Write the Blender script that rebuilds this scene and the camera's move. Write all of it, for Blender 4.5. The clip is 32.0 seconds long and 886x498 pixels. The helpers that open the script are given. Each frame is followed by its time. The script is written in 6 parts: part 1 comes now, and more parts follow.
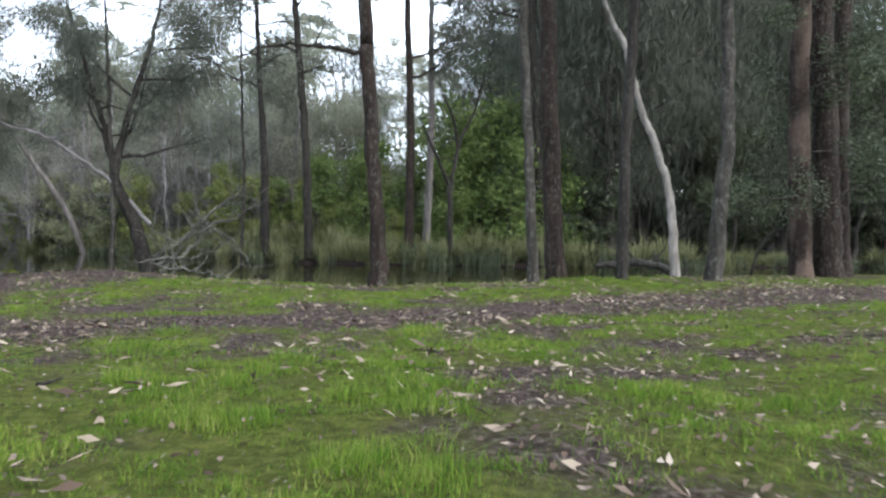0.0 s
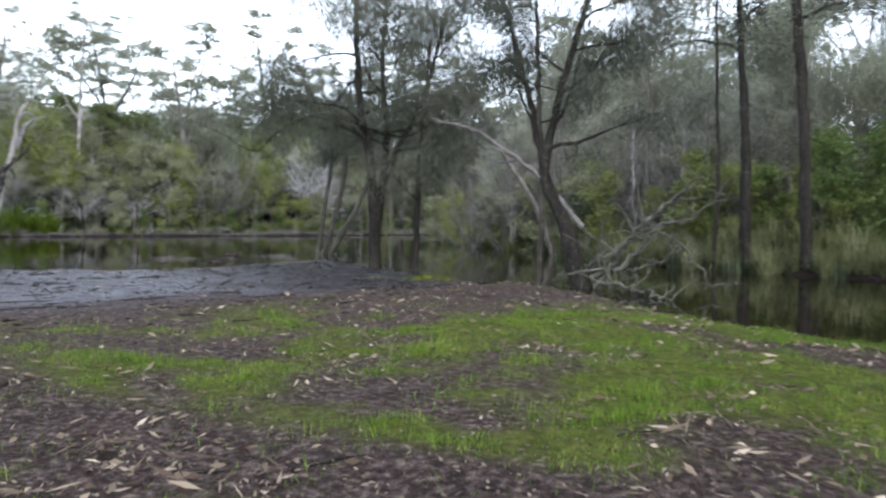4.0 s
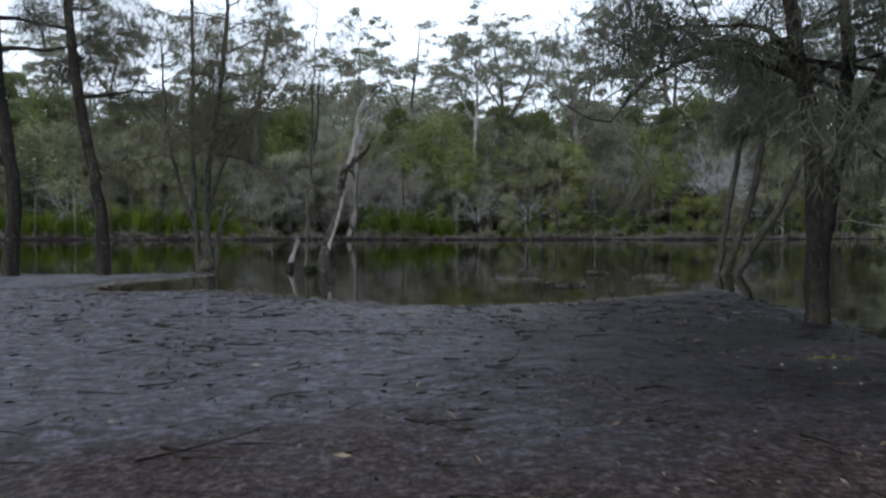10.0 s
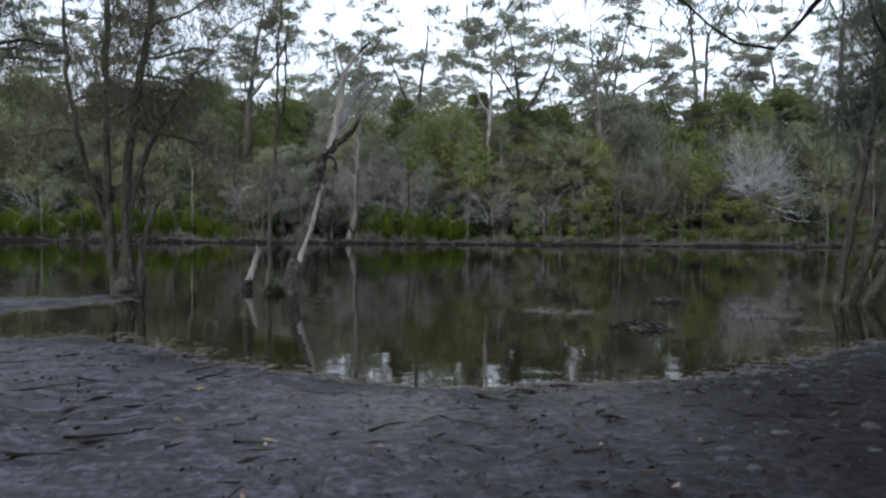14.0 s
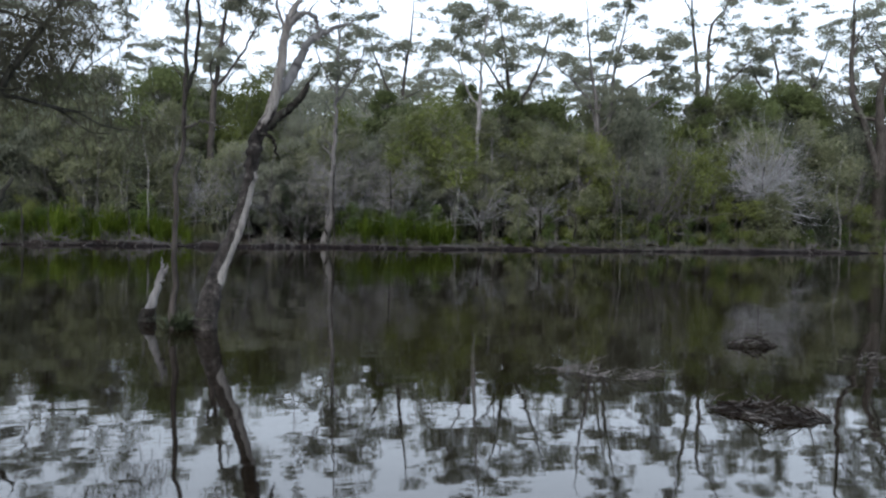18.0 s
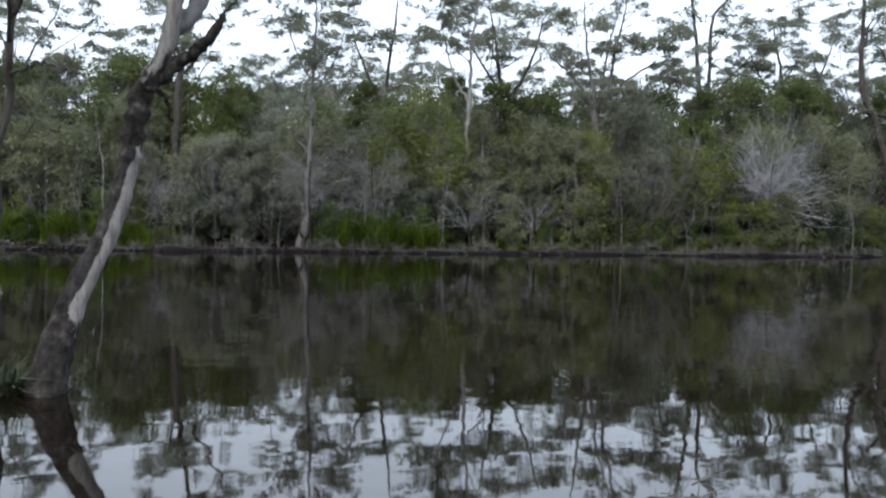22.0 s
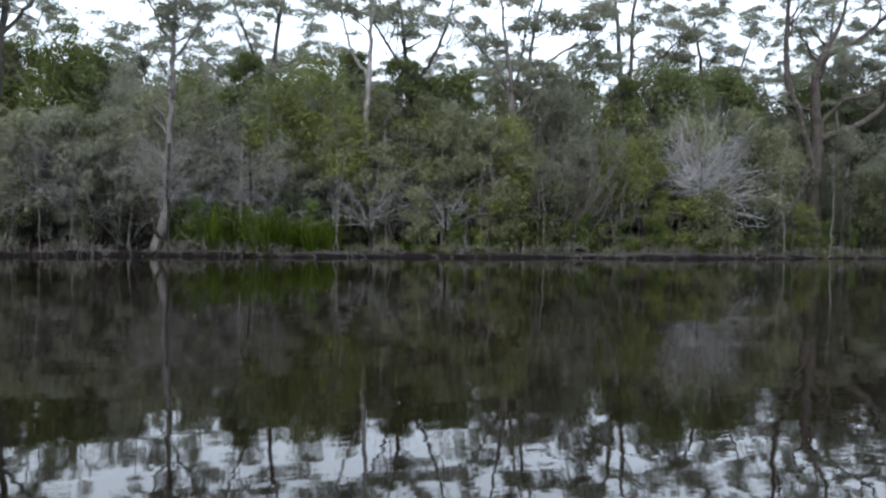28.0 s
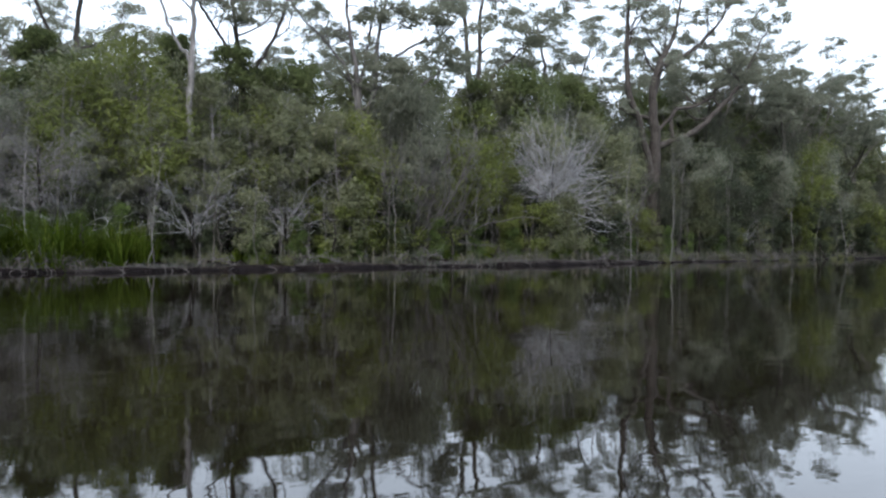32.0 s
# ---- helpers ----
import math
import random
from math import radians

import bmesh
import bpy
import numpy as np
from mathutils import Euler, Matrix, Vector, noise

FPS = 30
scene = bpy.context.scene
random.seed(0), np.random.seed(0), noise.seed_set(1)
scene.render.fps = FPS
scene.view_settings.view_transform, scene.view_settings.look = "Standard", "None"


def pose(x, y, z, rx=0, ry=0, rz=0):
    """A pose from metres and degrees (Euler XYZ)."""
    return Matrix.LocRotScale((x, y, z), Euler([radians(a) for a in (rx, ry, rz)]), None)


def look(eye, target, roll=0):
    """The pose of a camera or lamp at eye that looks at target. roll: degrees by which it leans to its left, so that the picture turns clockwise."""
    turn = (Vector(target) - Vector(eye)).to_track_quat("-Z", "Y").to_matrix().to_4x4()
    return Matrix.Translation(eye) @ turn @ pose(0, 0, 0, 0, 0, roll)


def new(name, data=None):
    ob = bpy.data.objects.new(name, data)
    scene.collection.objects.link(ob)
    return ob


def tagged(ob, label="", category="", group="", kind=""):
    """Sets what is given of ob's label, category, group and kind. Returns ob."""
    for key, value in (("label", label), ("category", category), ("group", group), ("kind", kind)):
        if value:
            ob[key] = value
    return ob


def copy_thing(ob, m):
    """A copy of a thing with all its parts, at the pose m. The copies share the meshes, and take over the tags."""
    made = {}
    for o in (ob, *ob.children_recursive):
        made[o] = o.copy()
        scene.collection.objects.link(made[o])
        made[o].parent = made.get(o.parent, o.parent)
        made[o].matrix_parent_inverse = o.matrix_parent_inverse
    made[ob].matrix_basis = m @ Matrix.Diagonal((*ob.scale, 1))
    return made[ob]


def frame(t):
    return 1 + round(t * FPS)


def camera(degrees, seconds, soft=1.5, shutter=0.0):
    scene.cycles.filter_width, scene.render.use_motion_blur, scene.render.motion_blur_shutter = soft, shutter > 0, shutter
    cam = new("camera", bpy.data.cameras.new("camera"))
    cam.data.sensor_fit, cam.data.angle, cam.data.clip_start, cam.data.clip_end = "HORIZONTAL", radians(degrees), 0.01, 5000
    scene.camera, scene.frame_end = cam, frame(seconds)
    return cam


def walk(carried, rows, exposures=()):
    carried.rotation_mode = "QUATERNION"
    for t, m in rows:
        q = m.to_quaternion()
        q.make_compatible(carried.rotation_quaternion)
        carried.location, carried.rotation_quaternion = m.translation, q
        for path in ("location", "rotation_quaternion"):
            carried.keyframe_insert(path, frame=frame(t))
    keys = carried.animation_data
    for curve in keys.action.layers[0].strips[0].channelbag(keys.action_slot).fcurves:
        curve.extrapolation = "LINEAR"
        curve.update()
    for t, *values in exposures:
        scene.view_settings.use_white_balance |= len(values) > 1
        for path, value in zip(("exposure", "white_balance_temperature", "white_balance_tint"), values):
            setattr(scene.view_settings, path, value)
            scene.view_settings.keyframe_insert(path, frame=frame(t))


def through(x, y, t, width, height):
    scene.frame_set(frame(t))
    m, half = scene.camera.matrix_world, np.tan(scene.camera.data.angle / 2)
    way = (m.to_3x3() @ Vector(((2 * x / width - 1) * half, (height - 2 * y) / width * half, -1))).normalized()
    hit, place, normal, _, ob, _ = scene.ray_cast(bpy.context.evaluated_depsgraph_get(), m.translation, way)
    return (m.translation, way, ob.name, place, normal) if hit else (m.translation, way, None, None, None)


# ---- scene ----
cam = camera(64.4, 32.0, soft=2.4, shutter=0.4)
PATH = [
    (0, (1.658, 0.144, 0.944), (1.484, 2.136, 0.905), 0.9),
    (0.5, (1.645, 0.659, 0.979), (1.397, 2.643, 0.935), 0.8),
    (1, (1.584, 1.18, 1.017), (1.207, 3.144, 0.966), 0.8),
    (1.5, (1.525, 1.715, 1.04), (0.965, 3.635, 0.985), 0.7),
    (2, (1.442, 2.294, 1.054), (0.707, 4.153, 0.998), 0.6),
    (2.5, (1.297, 2.922, 1.075), (0.397, 4.707, 1.016), 0.7),
    (3, (1.132, 3.56, 1.092), (0.068, 5.253, 1.03), 0.6),
    (3.5, (0.955, 4.148, 1.1), (-0.273, 5.725, 1.036), 0.6),
    (4, (0.776, 4.676, 1.119), (-0.618, 6.109, 1.05), 0.6),
    (4.5, (0.541, 5.196, 1.118), (-0.983, 6.49, 1.047), 0.5),
    (6.5, (-1.129, 7.211, 1.304), (-3.003, 7.904, 1.22), -0.5),
    (7, (-1.579, 7.603, 1.296), (-3.472, 8.243, 1.214), -0.4),
    (7.5, (-2.069, 7.966, 1.305), (-3.973, 8.575, 1.223), -0.3),
    (8, (-2.618, 8.3, 1.309), (-4.534, 8.868, 1.228), -0.1),
    (8.5, (-3.205, 8.611, 1.314), (-5.133, 9.139, 1.233), 0),
    (9, (-3.793, 8.878, 1.327), (-5.729, 9.373, 1.246), 0.1),
    (9.5, (-4.418, 9.094, 1.347), (-6.359, 9.569, 1.267), 0.2),
    (10, (-5.063, 9.288, 1.348), (-7.007, 9.753, 1.268), 0.3),
    (10.5, (-5.713, 9.446, 1.35), (-7.658, 9.903, 1.272), 0.4),
    (11, (-6.388, 9.603, 1.353), (-8.335, 10.054, 1.275), 0.4),
    (11.5, (-7.063, 9.764, 1.353), (-9.011, 10.209, 1.276), 0.6),
    (12, (-7.733, 9.9, 1.402), (-9.681, 10.344, 1.322), 0.6),
    (12.5, (-8.395, 10.058, 1.4), (-10.344, 10.502, 1.321), 0.6),
    (13, (-9.046, 10.199, 1.414), (-10.994, 10.644, 1.335), 0.7),
    (13.5, (-9.732, 10.333, 1.411), (-11.681, 10.776, 1.334), 0.8),
    (15.5, (-12.127, 10.863, 1.432), (-14.076, 11.309, 1.359), 1),
    (16, (-12.651, 10.975, 1.442), (-14.595, 11.439, 1.369), 1),
    (16.5, (-13.118, 11.098, 1.432), (-15.059, 11.574, 1.361), 1),
    (17, (-13.642, 11.232, 1.451), (-15.581, 11.715, 1.381), 1),
    (17.5, (-14.171, 11.35, 1.458), (-16.111, 11.835, 1.387), 1.1),
    (18, (-14.703, 11.482, 1.479), (-16.643, 11.965, 1.408), 1.1),
    (18.5, (-15.192, 11.598, 1.472), (-17.132, 12.079, 1.402), 1.1),
    (19, (-15.628, 11.724, 1.47), (-17.569, 12.202, 1.401), 1.1),
    (19.5, (-16.071, 11.847, 1.467), (-18.012, 12.323, 1.399), 1.1),
    (20, (-16.509, 11.976, 1.472), (-18.449, 12.455, 1.403), 1.1),
    (20.5, (-17.02, 12.092, 1.494), (-18.958, 12.581, 1.425), 1.2),
    (21, (-17.439, 12.192, 1.498), (-19.374, 12.695, 1.428), 1.2),
    (21.5, (-17.847, 12.297, 1.502), (-19.779, 12.81, 1.434), 1.2),
    (22, (-18.297, 12.434, 1.486), (-20.228, 12.951, 1.421), 1.1),
    (22.5, (-18.594, 12.544, 1.465), (-20.524, 13.061, 1.4), 1.1),
    (23, (-18.94, 12.693, 1.44), (-20.871, 13.211, 1.377), 1.1),
    (23.5, (-19.161, 12.822, 1.45), (-21.093, 13.335, 1.385), 1),
    (24, (-19.533, 12.982, 1.403), (-21.463, 13.505, 1.34), 1),
    (24.5, (-20.122, 13.179, 1.371), (-22.048, 13.715, 1.31), 1),
    (26.5, (-22.784, 14.155, 1.299), (-24.69, 14.758, 1.241), 1),
    (27, (-23.397, 14.407, 1.288), (-25.295, 15.034, 1.232), 1),
    (27.5, (-23.94, 14.645, 1.297), (-25.816, 15.337, 1.243), 1.1),
    (28, (-24.379, 14.881, 1.278), (-26.229, 15.638, 1.225), 1.1),
    (28.5, (-24.816, 15.06, 1.248), (-26.642, 15.875, 1.198), 1.1),
    (29, (-25.222, 15.246, 1.248), (-27.023, 16.113, 1.199), 1.1),
    (29.5, (-25.668, 15.434, 1.251), (-27.444, 16.352, 1.203), 1.1),
    (30, (-26.073, 15.653, 1.256), (-27.824, 16.619, 1.209), 1.1),
    (30.5, (-26.388, 15.79, 1.248), (-28.11, 16.805, 1.203), 1.1),
    (31, (-26.752, 15.977, 1.284), (-28.445, 17.04, 1.24), 0.9),
    (31.5, (-27.216, 16.183, 1.32), (-28.882, 17.289, 1.283), 0.7),
    (32, (-27.677, 16.32, 1.306), (-29.316, 17.466, 1.279), 0.6),
]
EXPOSURES = [(0.0, 0.72), (2.5, 0.56), (4.0, 0.56), (5.5, 0.14), (7.5, -0.48), (10.0, -0.46), (12.5, -0.36), (16.0, -0.36), (20.0, -0.4), (24.0, -0.34), (29.0, -0.22), (32.0, -0.26)]
walk(cam, [(t, look(eye, target, roll)) for t, eye, target, roll in PATH], EXPOSURES)

WATER = -0.10          # level of the river

# ---- sky and light: a bright overcast day ----
world = bpy.data.worlds.new("overcast_sky")
scene.world = world
world.use_nodes = True
wn = world.node_tree
wn.nodes.clear()
sky = wn.nodes.new("ShaderNodeTexSky")
sky.sky_type = 'NISHITA'
sky.sun_disc = False
sky.sun_elevation = radians(46)
sky.sun_rotation = radians(128)
sky.dust_density = 6.0
sky_bg = wn.nodes.new("ShaderNodeBackground")
sky_bg.inputs["Strength"].default_value = 0.08
wn.links.new(sky.outputs[0], sky_bg.inputs["Color"])
cloud_bg = wn.nodes.new("ShaderNodeBackground")
cloud_bg.inputs["Color"].default_value = (0.83, 0.935, 1.09, 1)
cloud_bg.inputs["Strength"].default_value = 2.15
both = wn.nodes.new("ShaderNodeAddShader")
wn.links.new(sky_bg.outputs[0], both.inputs[0])
wn.links.new(cloud_bg.outputs[0], both.inputs[1])
wout = wn.nodes.new("ShaderNodeOutputWorld")
wn.links.new(both.outputs[0], wout.inputs["Surface"])

sun_data = bpy.data.lights.new("sun", 'SUN')
sun_data.energy = 1.5
sun_data.angle = radians(40)
sun_data.color = (1.0, 0.96, 0.9)
sun = new("sun", sun_data)
sun.matrix_world = look((45, -35, 60), (0, 0, 0))


# ---- materials ----
def material(name):
    mat = bpy.data.materials.new(name)
    mat.use_nodes = True
    nt = mat.node_tree
    nt.nodes.clear()
    out = nt.nodes.new("ShaderNodeOutputMaterial")
    bsdf = nt.nodes.new("ShaderNodeBsdfPrincipled")
    nt.links.new(bsdf.outputs[0], out.inputs["Surface"])
    return mat, nt, bsdf, out


def node(nt, kind, **inputs):
    n = nt.nodes.new(kind)
    for key, value in inputs.items():
        n.inputs[key.replace("_", " ")].default_value = value
    return n


def noise_node(nt, scale, detail=3.0, rough=0.55, stretch=(1, 1, 1), space="Object"):
    tc = nt.nodes.new("ShaderNodeTexCoord")
    mp = node(nt, "ShaderNodeMapping", Scale=stretch)
    nz = node(nt, "ShaderNodeTexNoise", Scale=scale, Detail=detail, Roughness=rough)
    nt.links.new(tc.outputs[space], mp.inputs["Vector"])
    nt.links.new(mp.outputs[0], nz.inputs["Vector"])
    return nz


def ramp(nt, src, stops):
    r = nt.nodes.new("ShaderNodeValToRGB")
    els = r.color_ramp.elements
    while len(els) < len(stops):
        els.new(0.5)
    for e, (p, c) in zip(els, stops):
        e.position = p
        e.color = (*c, 1)
    nt.links.new(src, r.inputs[0])
    return r


def mixc(nt, fac, a, b, how='MIX'):
    m = nt.nodes.new("ShaderNodeMix")
    m.data_type = 'RGBA'
    m.blend_type = how
    for sock, val in ((m.inputs[0], fac), (m.inputs[6], a), (m.inputs[7], b)):
        if isinstance(val, (int, float)):
            sock.default_value = val
        elif isinstance(val, tuple):
            sock.default_value = (*val, 1)
        else:
            nt.links.new(val, sock)
    return m.outputs[2]


def math_node(nt, op, a, b=0.0):
    m = nt.nodes.new("ShaderNodeMath")
    m.operation = op
    for sock, val in ((m.inputs[0], a), (m.inputs[1], b)):
        if isinstance(val, (int, float)):
            sock.default_value = val
        else:
            nt.links.new(val, sock)
    return m.outputs[0]


def bump(nt, bsdf, height, strength, distance):
    b = node(nt, "ShaderNodeBump", Strength=strength, Distance=distance)
    nt.links.new(height, b.inputs["Height"])
    nt.links.new(b.outputs[0], bsdf.inputs["Normal"])


def bark(name, dark, light, patch=None, scale=9.0, stretch=(1, 1, 0.18), strength=0.7, lichen=0.0):
    """Bark with furrows along the stem, larger stains, and where patch is given pale bare areas."""
    mat, nt, bsdf, out = material(name)
    fine = noise_node(nt, scale, 6.0, 0.65, stretch)
    col = ramp(nt, fine.outputs["Fac"], [(0.3, dark), (0.7, light)]).outputs[0]
    if patch:
        big = noise_node(nt, 1.6, 3.0, 0.5, (1, 1, 0.45))
        fac = ramp(nt, big.outputs["Fac"], [(0.47, (0, 0, 0)), (0.58, (1, 1, 1))]).outputs[0]
        col = mixc(nt, fac, col, patch)
    if lichen:
        spots = noise_node(nt, 17.0, 5.0, 0.65, (1, 1, 0.6))
        fac = ramp(nt, spots.outputs["Fac"], [(0.52, (0, 0, 0)), (0.66, (lichen, lichen, lichen))]).outputs[0]
        col = mixc(nt, fac, col, (0.15, 0.165, 0.14))
    stain = noise_node(nt, 2.3, 4.0, 0.6, (1, 1, 0.6))
    col = mixc(nt, 0.55, col, ramp(nt, stain.outputs["Fac"], [(0.35, (0.35, 0.33, 0.32)), (0.62, (1.0, 1.0, 1.0))]).outputs[0], 'MULTIPLY')
    nt.links.new(col, bsdf.inputs["Base Color"])
    bsdf.inputs["Roughness"].default_value = 0.9
    bsdf.inputs["Specular IOR Level"].default_value = 0.12
    rings = noise_node(nt, 26.0, 3.0, 0.6, (1, 1, 0.5))
    hgt = math_node(nt, 'ADD', fine.outputs["Fac"], math_node(nt, 'MULTIPLY', rings.outputs["Fac"], 0.35))
    bump(nt, bsdf, hgt, strength, 0.05)
    return mat


def foliage(name, stops, through=0.35, rough=0.6, gloss=0.2, patch=0.55):
    """Leaves: each leaf its own shade out of a short range of greens, a little light coming through."""
    mat, nt, bsdf, out = material(name)
    geo = nt.nodes.new("ShaderNodeNewGeometry")
    info = nt.nodes.new("ShaderNodeObjectInfo")
    big = noise_node(nt, patch, 2.0, 0.5)
    mixed = math_node(nt, 'ADD', math_node(nt, 'MULTIPLY', geo.outputs["Random Per Island"], 0.45),
                      math_node(nt, 'ADD', math_node(nt, 'MULTIPLY', big.outputs["Fac"], 0.5),
                                math_node(nt, 'MULTIPLY', info.outputs["Random"], 0.25)))
    col = ramp(nt, math_node(nt, 'SUBTRACT', mixed, 0.1), stops).outputs[0]
    nt.links.new(col, bsdf.inputs["Base Color"])
    bsdf.inputs["Roughness"].default_value = rough
    bsdf.inputs["Specular IOR Level"].default_value = gloss
    tr = nt.nodes.new("ShaderNodeBsdfTranslucent")
    nt.links.new(col, tr.inputs["Color"])
    ms = nt.nodes.new("ShaderNodeMixShader")
    ms.inputs[0].default_value = through
    nt.links.new(bsdf.outputs[0], ms.inputs[1])
    nt.links.new(tr.outputs[0], ms.inputs[2])
    nt.links.new(ms.outputs[0], out.inputs["Surface"])
    return mat


def ground_material():
    mat, nt, bsdf, out = material("bank_soil")
    g = node(nt, "ShaderNodeAttribute"); g.attribute_name = "grass"
    m = node(nt, "ShaderNodeAttribute"); m.attribute_name = "mud"
    f = node(nt, "ShaderNodeAttribute"); f.attribute_name = "litter"
    e = node(nt, "ShaderNodeAttribute"); e.attribute_name = "crust"
    pt = node(nt, "ShaderNodeAttribute"); pt.attribute_name = "peat_shade"
    fine = noise_node(nt, 14.0, 8.0, 0.72)
    mid = noise_node(nt, 3.2, 5.0, 0.6)
    grain = noise_node(nt, 120.0, 2.0, 0.6)
    clod = noise_node(nt, 0.8, 4.0, 0.6)
    bitty = noise_node(nt, 17.0, 8.0, 0.8)
    soil = ramp(nt, bitty.outputs["Fac"], [(0.38, (0.0058, 0.0044, 0.0046)), (0.49, (0.038, 0.027, 0.026)), (0.56, (0.095, 0.073, 0.069)), (0.66, (0.22, 0.188, 0.17))]).outputs[0]
    soil = mixc(nt, math_node(nt, 'MULTIPLY', mid.outputs["Fac"], 0.6), soil, mixc(nt, fine.outputs["Fac"], (0.012, 0.0082, 0.0084), (0.054, 0.039, 0.038)))
    turf = ramp(nt, fine.outputs["Fac"], [(0.28, (0.016, 0.017, 0.007)), (0.5, (0.052, 0.064, 0.014)), (0.75, (0.125, 0.128, 0.038))]).outputs[0]
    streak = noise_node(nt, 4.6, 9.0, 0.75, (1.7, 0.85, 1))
    # Pale bluish streak tops hold the sky's sheen in the mud colour
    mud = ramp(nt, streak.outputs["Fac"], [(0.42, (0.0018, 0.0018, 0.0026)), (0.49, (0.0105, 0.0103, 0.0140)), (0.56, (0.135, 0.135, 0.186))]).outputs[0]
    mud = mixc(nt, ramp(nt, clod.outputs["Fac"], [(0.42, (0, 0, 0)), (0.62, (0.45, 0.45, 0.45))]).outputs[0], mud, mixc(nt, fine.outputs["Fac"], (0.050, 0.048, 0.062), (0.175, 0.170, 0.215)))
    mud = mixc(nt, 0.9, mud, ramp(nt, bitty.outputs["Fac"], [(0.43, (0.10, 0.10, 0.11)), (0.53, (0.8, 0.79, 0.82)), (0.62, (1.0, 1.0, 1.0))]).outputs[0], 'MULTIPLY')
    crust = ramp(nt, fine.outputs["Fac"], [(0.38, (0.014, 0.0135, 0.0145)), (0.62, (0.17, 0.165, 0.165))]).outputs[0]
    # Litter floor darkened to hold the shade of the undercut far bank
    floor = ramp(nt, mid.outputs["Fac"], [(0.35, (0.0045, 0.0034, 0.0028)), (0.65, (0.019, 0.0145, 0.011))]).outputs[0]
    col = mixc(nt, g.outputs["Fac"], soil, turf)
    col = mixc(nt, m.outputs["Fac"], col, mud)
    # Near-black peat colour, which also carries painted shade
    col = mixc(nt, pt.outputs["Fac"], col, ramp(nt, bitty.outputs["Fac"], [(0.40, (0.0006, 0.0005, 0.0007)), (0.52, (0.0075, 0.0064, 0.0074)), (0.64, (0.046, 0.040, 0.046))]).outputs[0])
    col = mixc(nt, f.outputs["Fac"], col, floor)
    col = mixc(nt, e.outputs["Fac"], col, crust)
    nt.links.new(col, bsdf.inputs["Base Color"])
    rough = math_node(nt, 'SUBTRACT', 0.92, math_node(nt, 'MULTIPLY', m.outputs["Fac"], 0.38))
    nt.links.new(rough, bsdf.inputs["Roughness"])
    dry = math_node(nt, 'SUBTRACT', 1.0, pt.outputs["Fac"])
    nt.links.new(math_node(nt, 'ADD', 0.04, math_node(nt, 'MULTIPLY', math_node(nt, 'MULTIPLY', m.outputs["Fac"], math_node(nt, 'ADD', 0.08, dry)), 0.26)), bsdf.inputs["Specular IOR Level"])
    hsum = math_node(nt, 'ADD', math_node(nt, 'ADD', fine.outputs["Fac"], math_node(nt, 'MULTIPLY', grain.outputs["Fac"], 0.3)),
                     math_node(nt, 'MULTIPLY', streak.outputs["Fac"], math_node(nt, 'MULTIPLY', m.outputs["Fac"], 1.5)))
    bump(nt, bsdf, hsum, 1.0, 0.08)
    return mat


def water_material():
    mat, nt, bsdf, out = material("river_water")
    murk = noise_node(nt, 0.12, 2.0, 0.5)
    col = ramp(nt, murk.outputs["Fac"], [(0.35, (0.0046, 0.0032, 0.0020)), (0.65, (0.0066, 0.0047, 0.0028))]).outputs[0]
    nt.links.new(col, bsdf.inputs["Base Color"])
    bsdf.inputs["Roughness"].default_value = 0.03
    bsdf.inputs["IOR"].default_value = 1.85
    swell = noise_node(nt, 1.1, 2.0, 0.5, (1.0, 0.6, 1))
    ripple = noise_node(nt, 7.0, 2.0, 0.5, (1.0, 0.5, 1))
    patch = noise_node(nt, 0.16, 2.0, 0.5)
    calm = ramp(nt, patch.outputs["Fac"], [(0.42, (0.25, 0.25, 0.25)), (0.66, (1, 1, 1))]).outputs[0]
    h = math_node(nt, 'ADD', math_node(nt, 'MULTIPLY', swell.outputs["Fac"], 1.0),
                  math_node(nt, 'MULTIPLY', math_node(nt, 'MULTIPLY', ripple.outputs["Fac"], 0.2), calm))
    bump(nt, bsdf, h, 0.31, 0.02)
    return mat


def wet_mud():
    mat, nt, bsdf, out = material("wet_mud_lumps")
    fine = noise_node(nt, 30.0, 6.0, 0.7)
    nt.links.new(ramp(nt, fine.outputs["Fac"], [(0.35, (0.0040, 0.0037, 0.0046)), (0.55, (0.024, 0.0225, 0.028)), (0.72, (0.085, 0.080, 0.097))]).outputs[0], bsdf.inputs["Base Color"])
    bsdf.inputs["Roughness"].default_value = 0.5
    bsdf.inputs["Specular IOR Level"].default_value = 0.3
    bump(nt, bsdf, fine.outputs["Fac"], 0.8, 0.03)
    return mat


WET_MUD = wet_mud()
SOIL = ground_material()
RIVER = water_material()
BARK_BROWN = bark("brown_bark", (0.0065, 0.0046, 0.0038), (0.032, 0.0225, 0.0185), lichen=0.28, strength=1.0)
BARK_GREY = bark("grey_bark", (0.012, 0.0108, 0.0095), (0.056, 0.051, 0.045), lichen=0.45, strength=1.0)
BARK_DARK = bark("dark_bark", (0.008, 0.007, 0.0065), (0.033, 0.029, 0.026), lichen=0.22, strength=1.0)
BARK_RED = bark("peeling_red_bark", (0.009, 0.0062, 0.0055), (0.036, 0.025, 0.020), patch=(0.078, 0.056, 0.045), stretch=(1.4, 1.4, 0.1), strength=1.0, lichen=0.2)
BARK_GUM = bark("grey_brown_gum_bark", (0.030, 0.026, 0.024), (0.115, 0.102, 0.096), stretch=(1, 1, 0.2), strength=0.8, lichen=0.2)
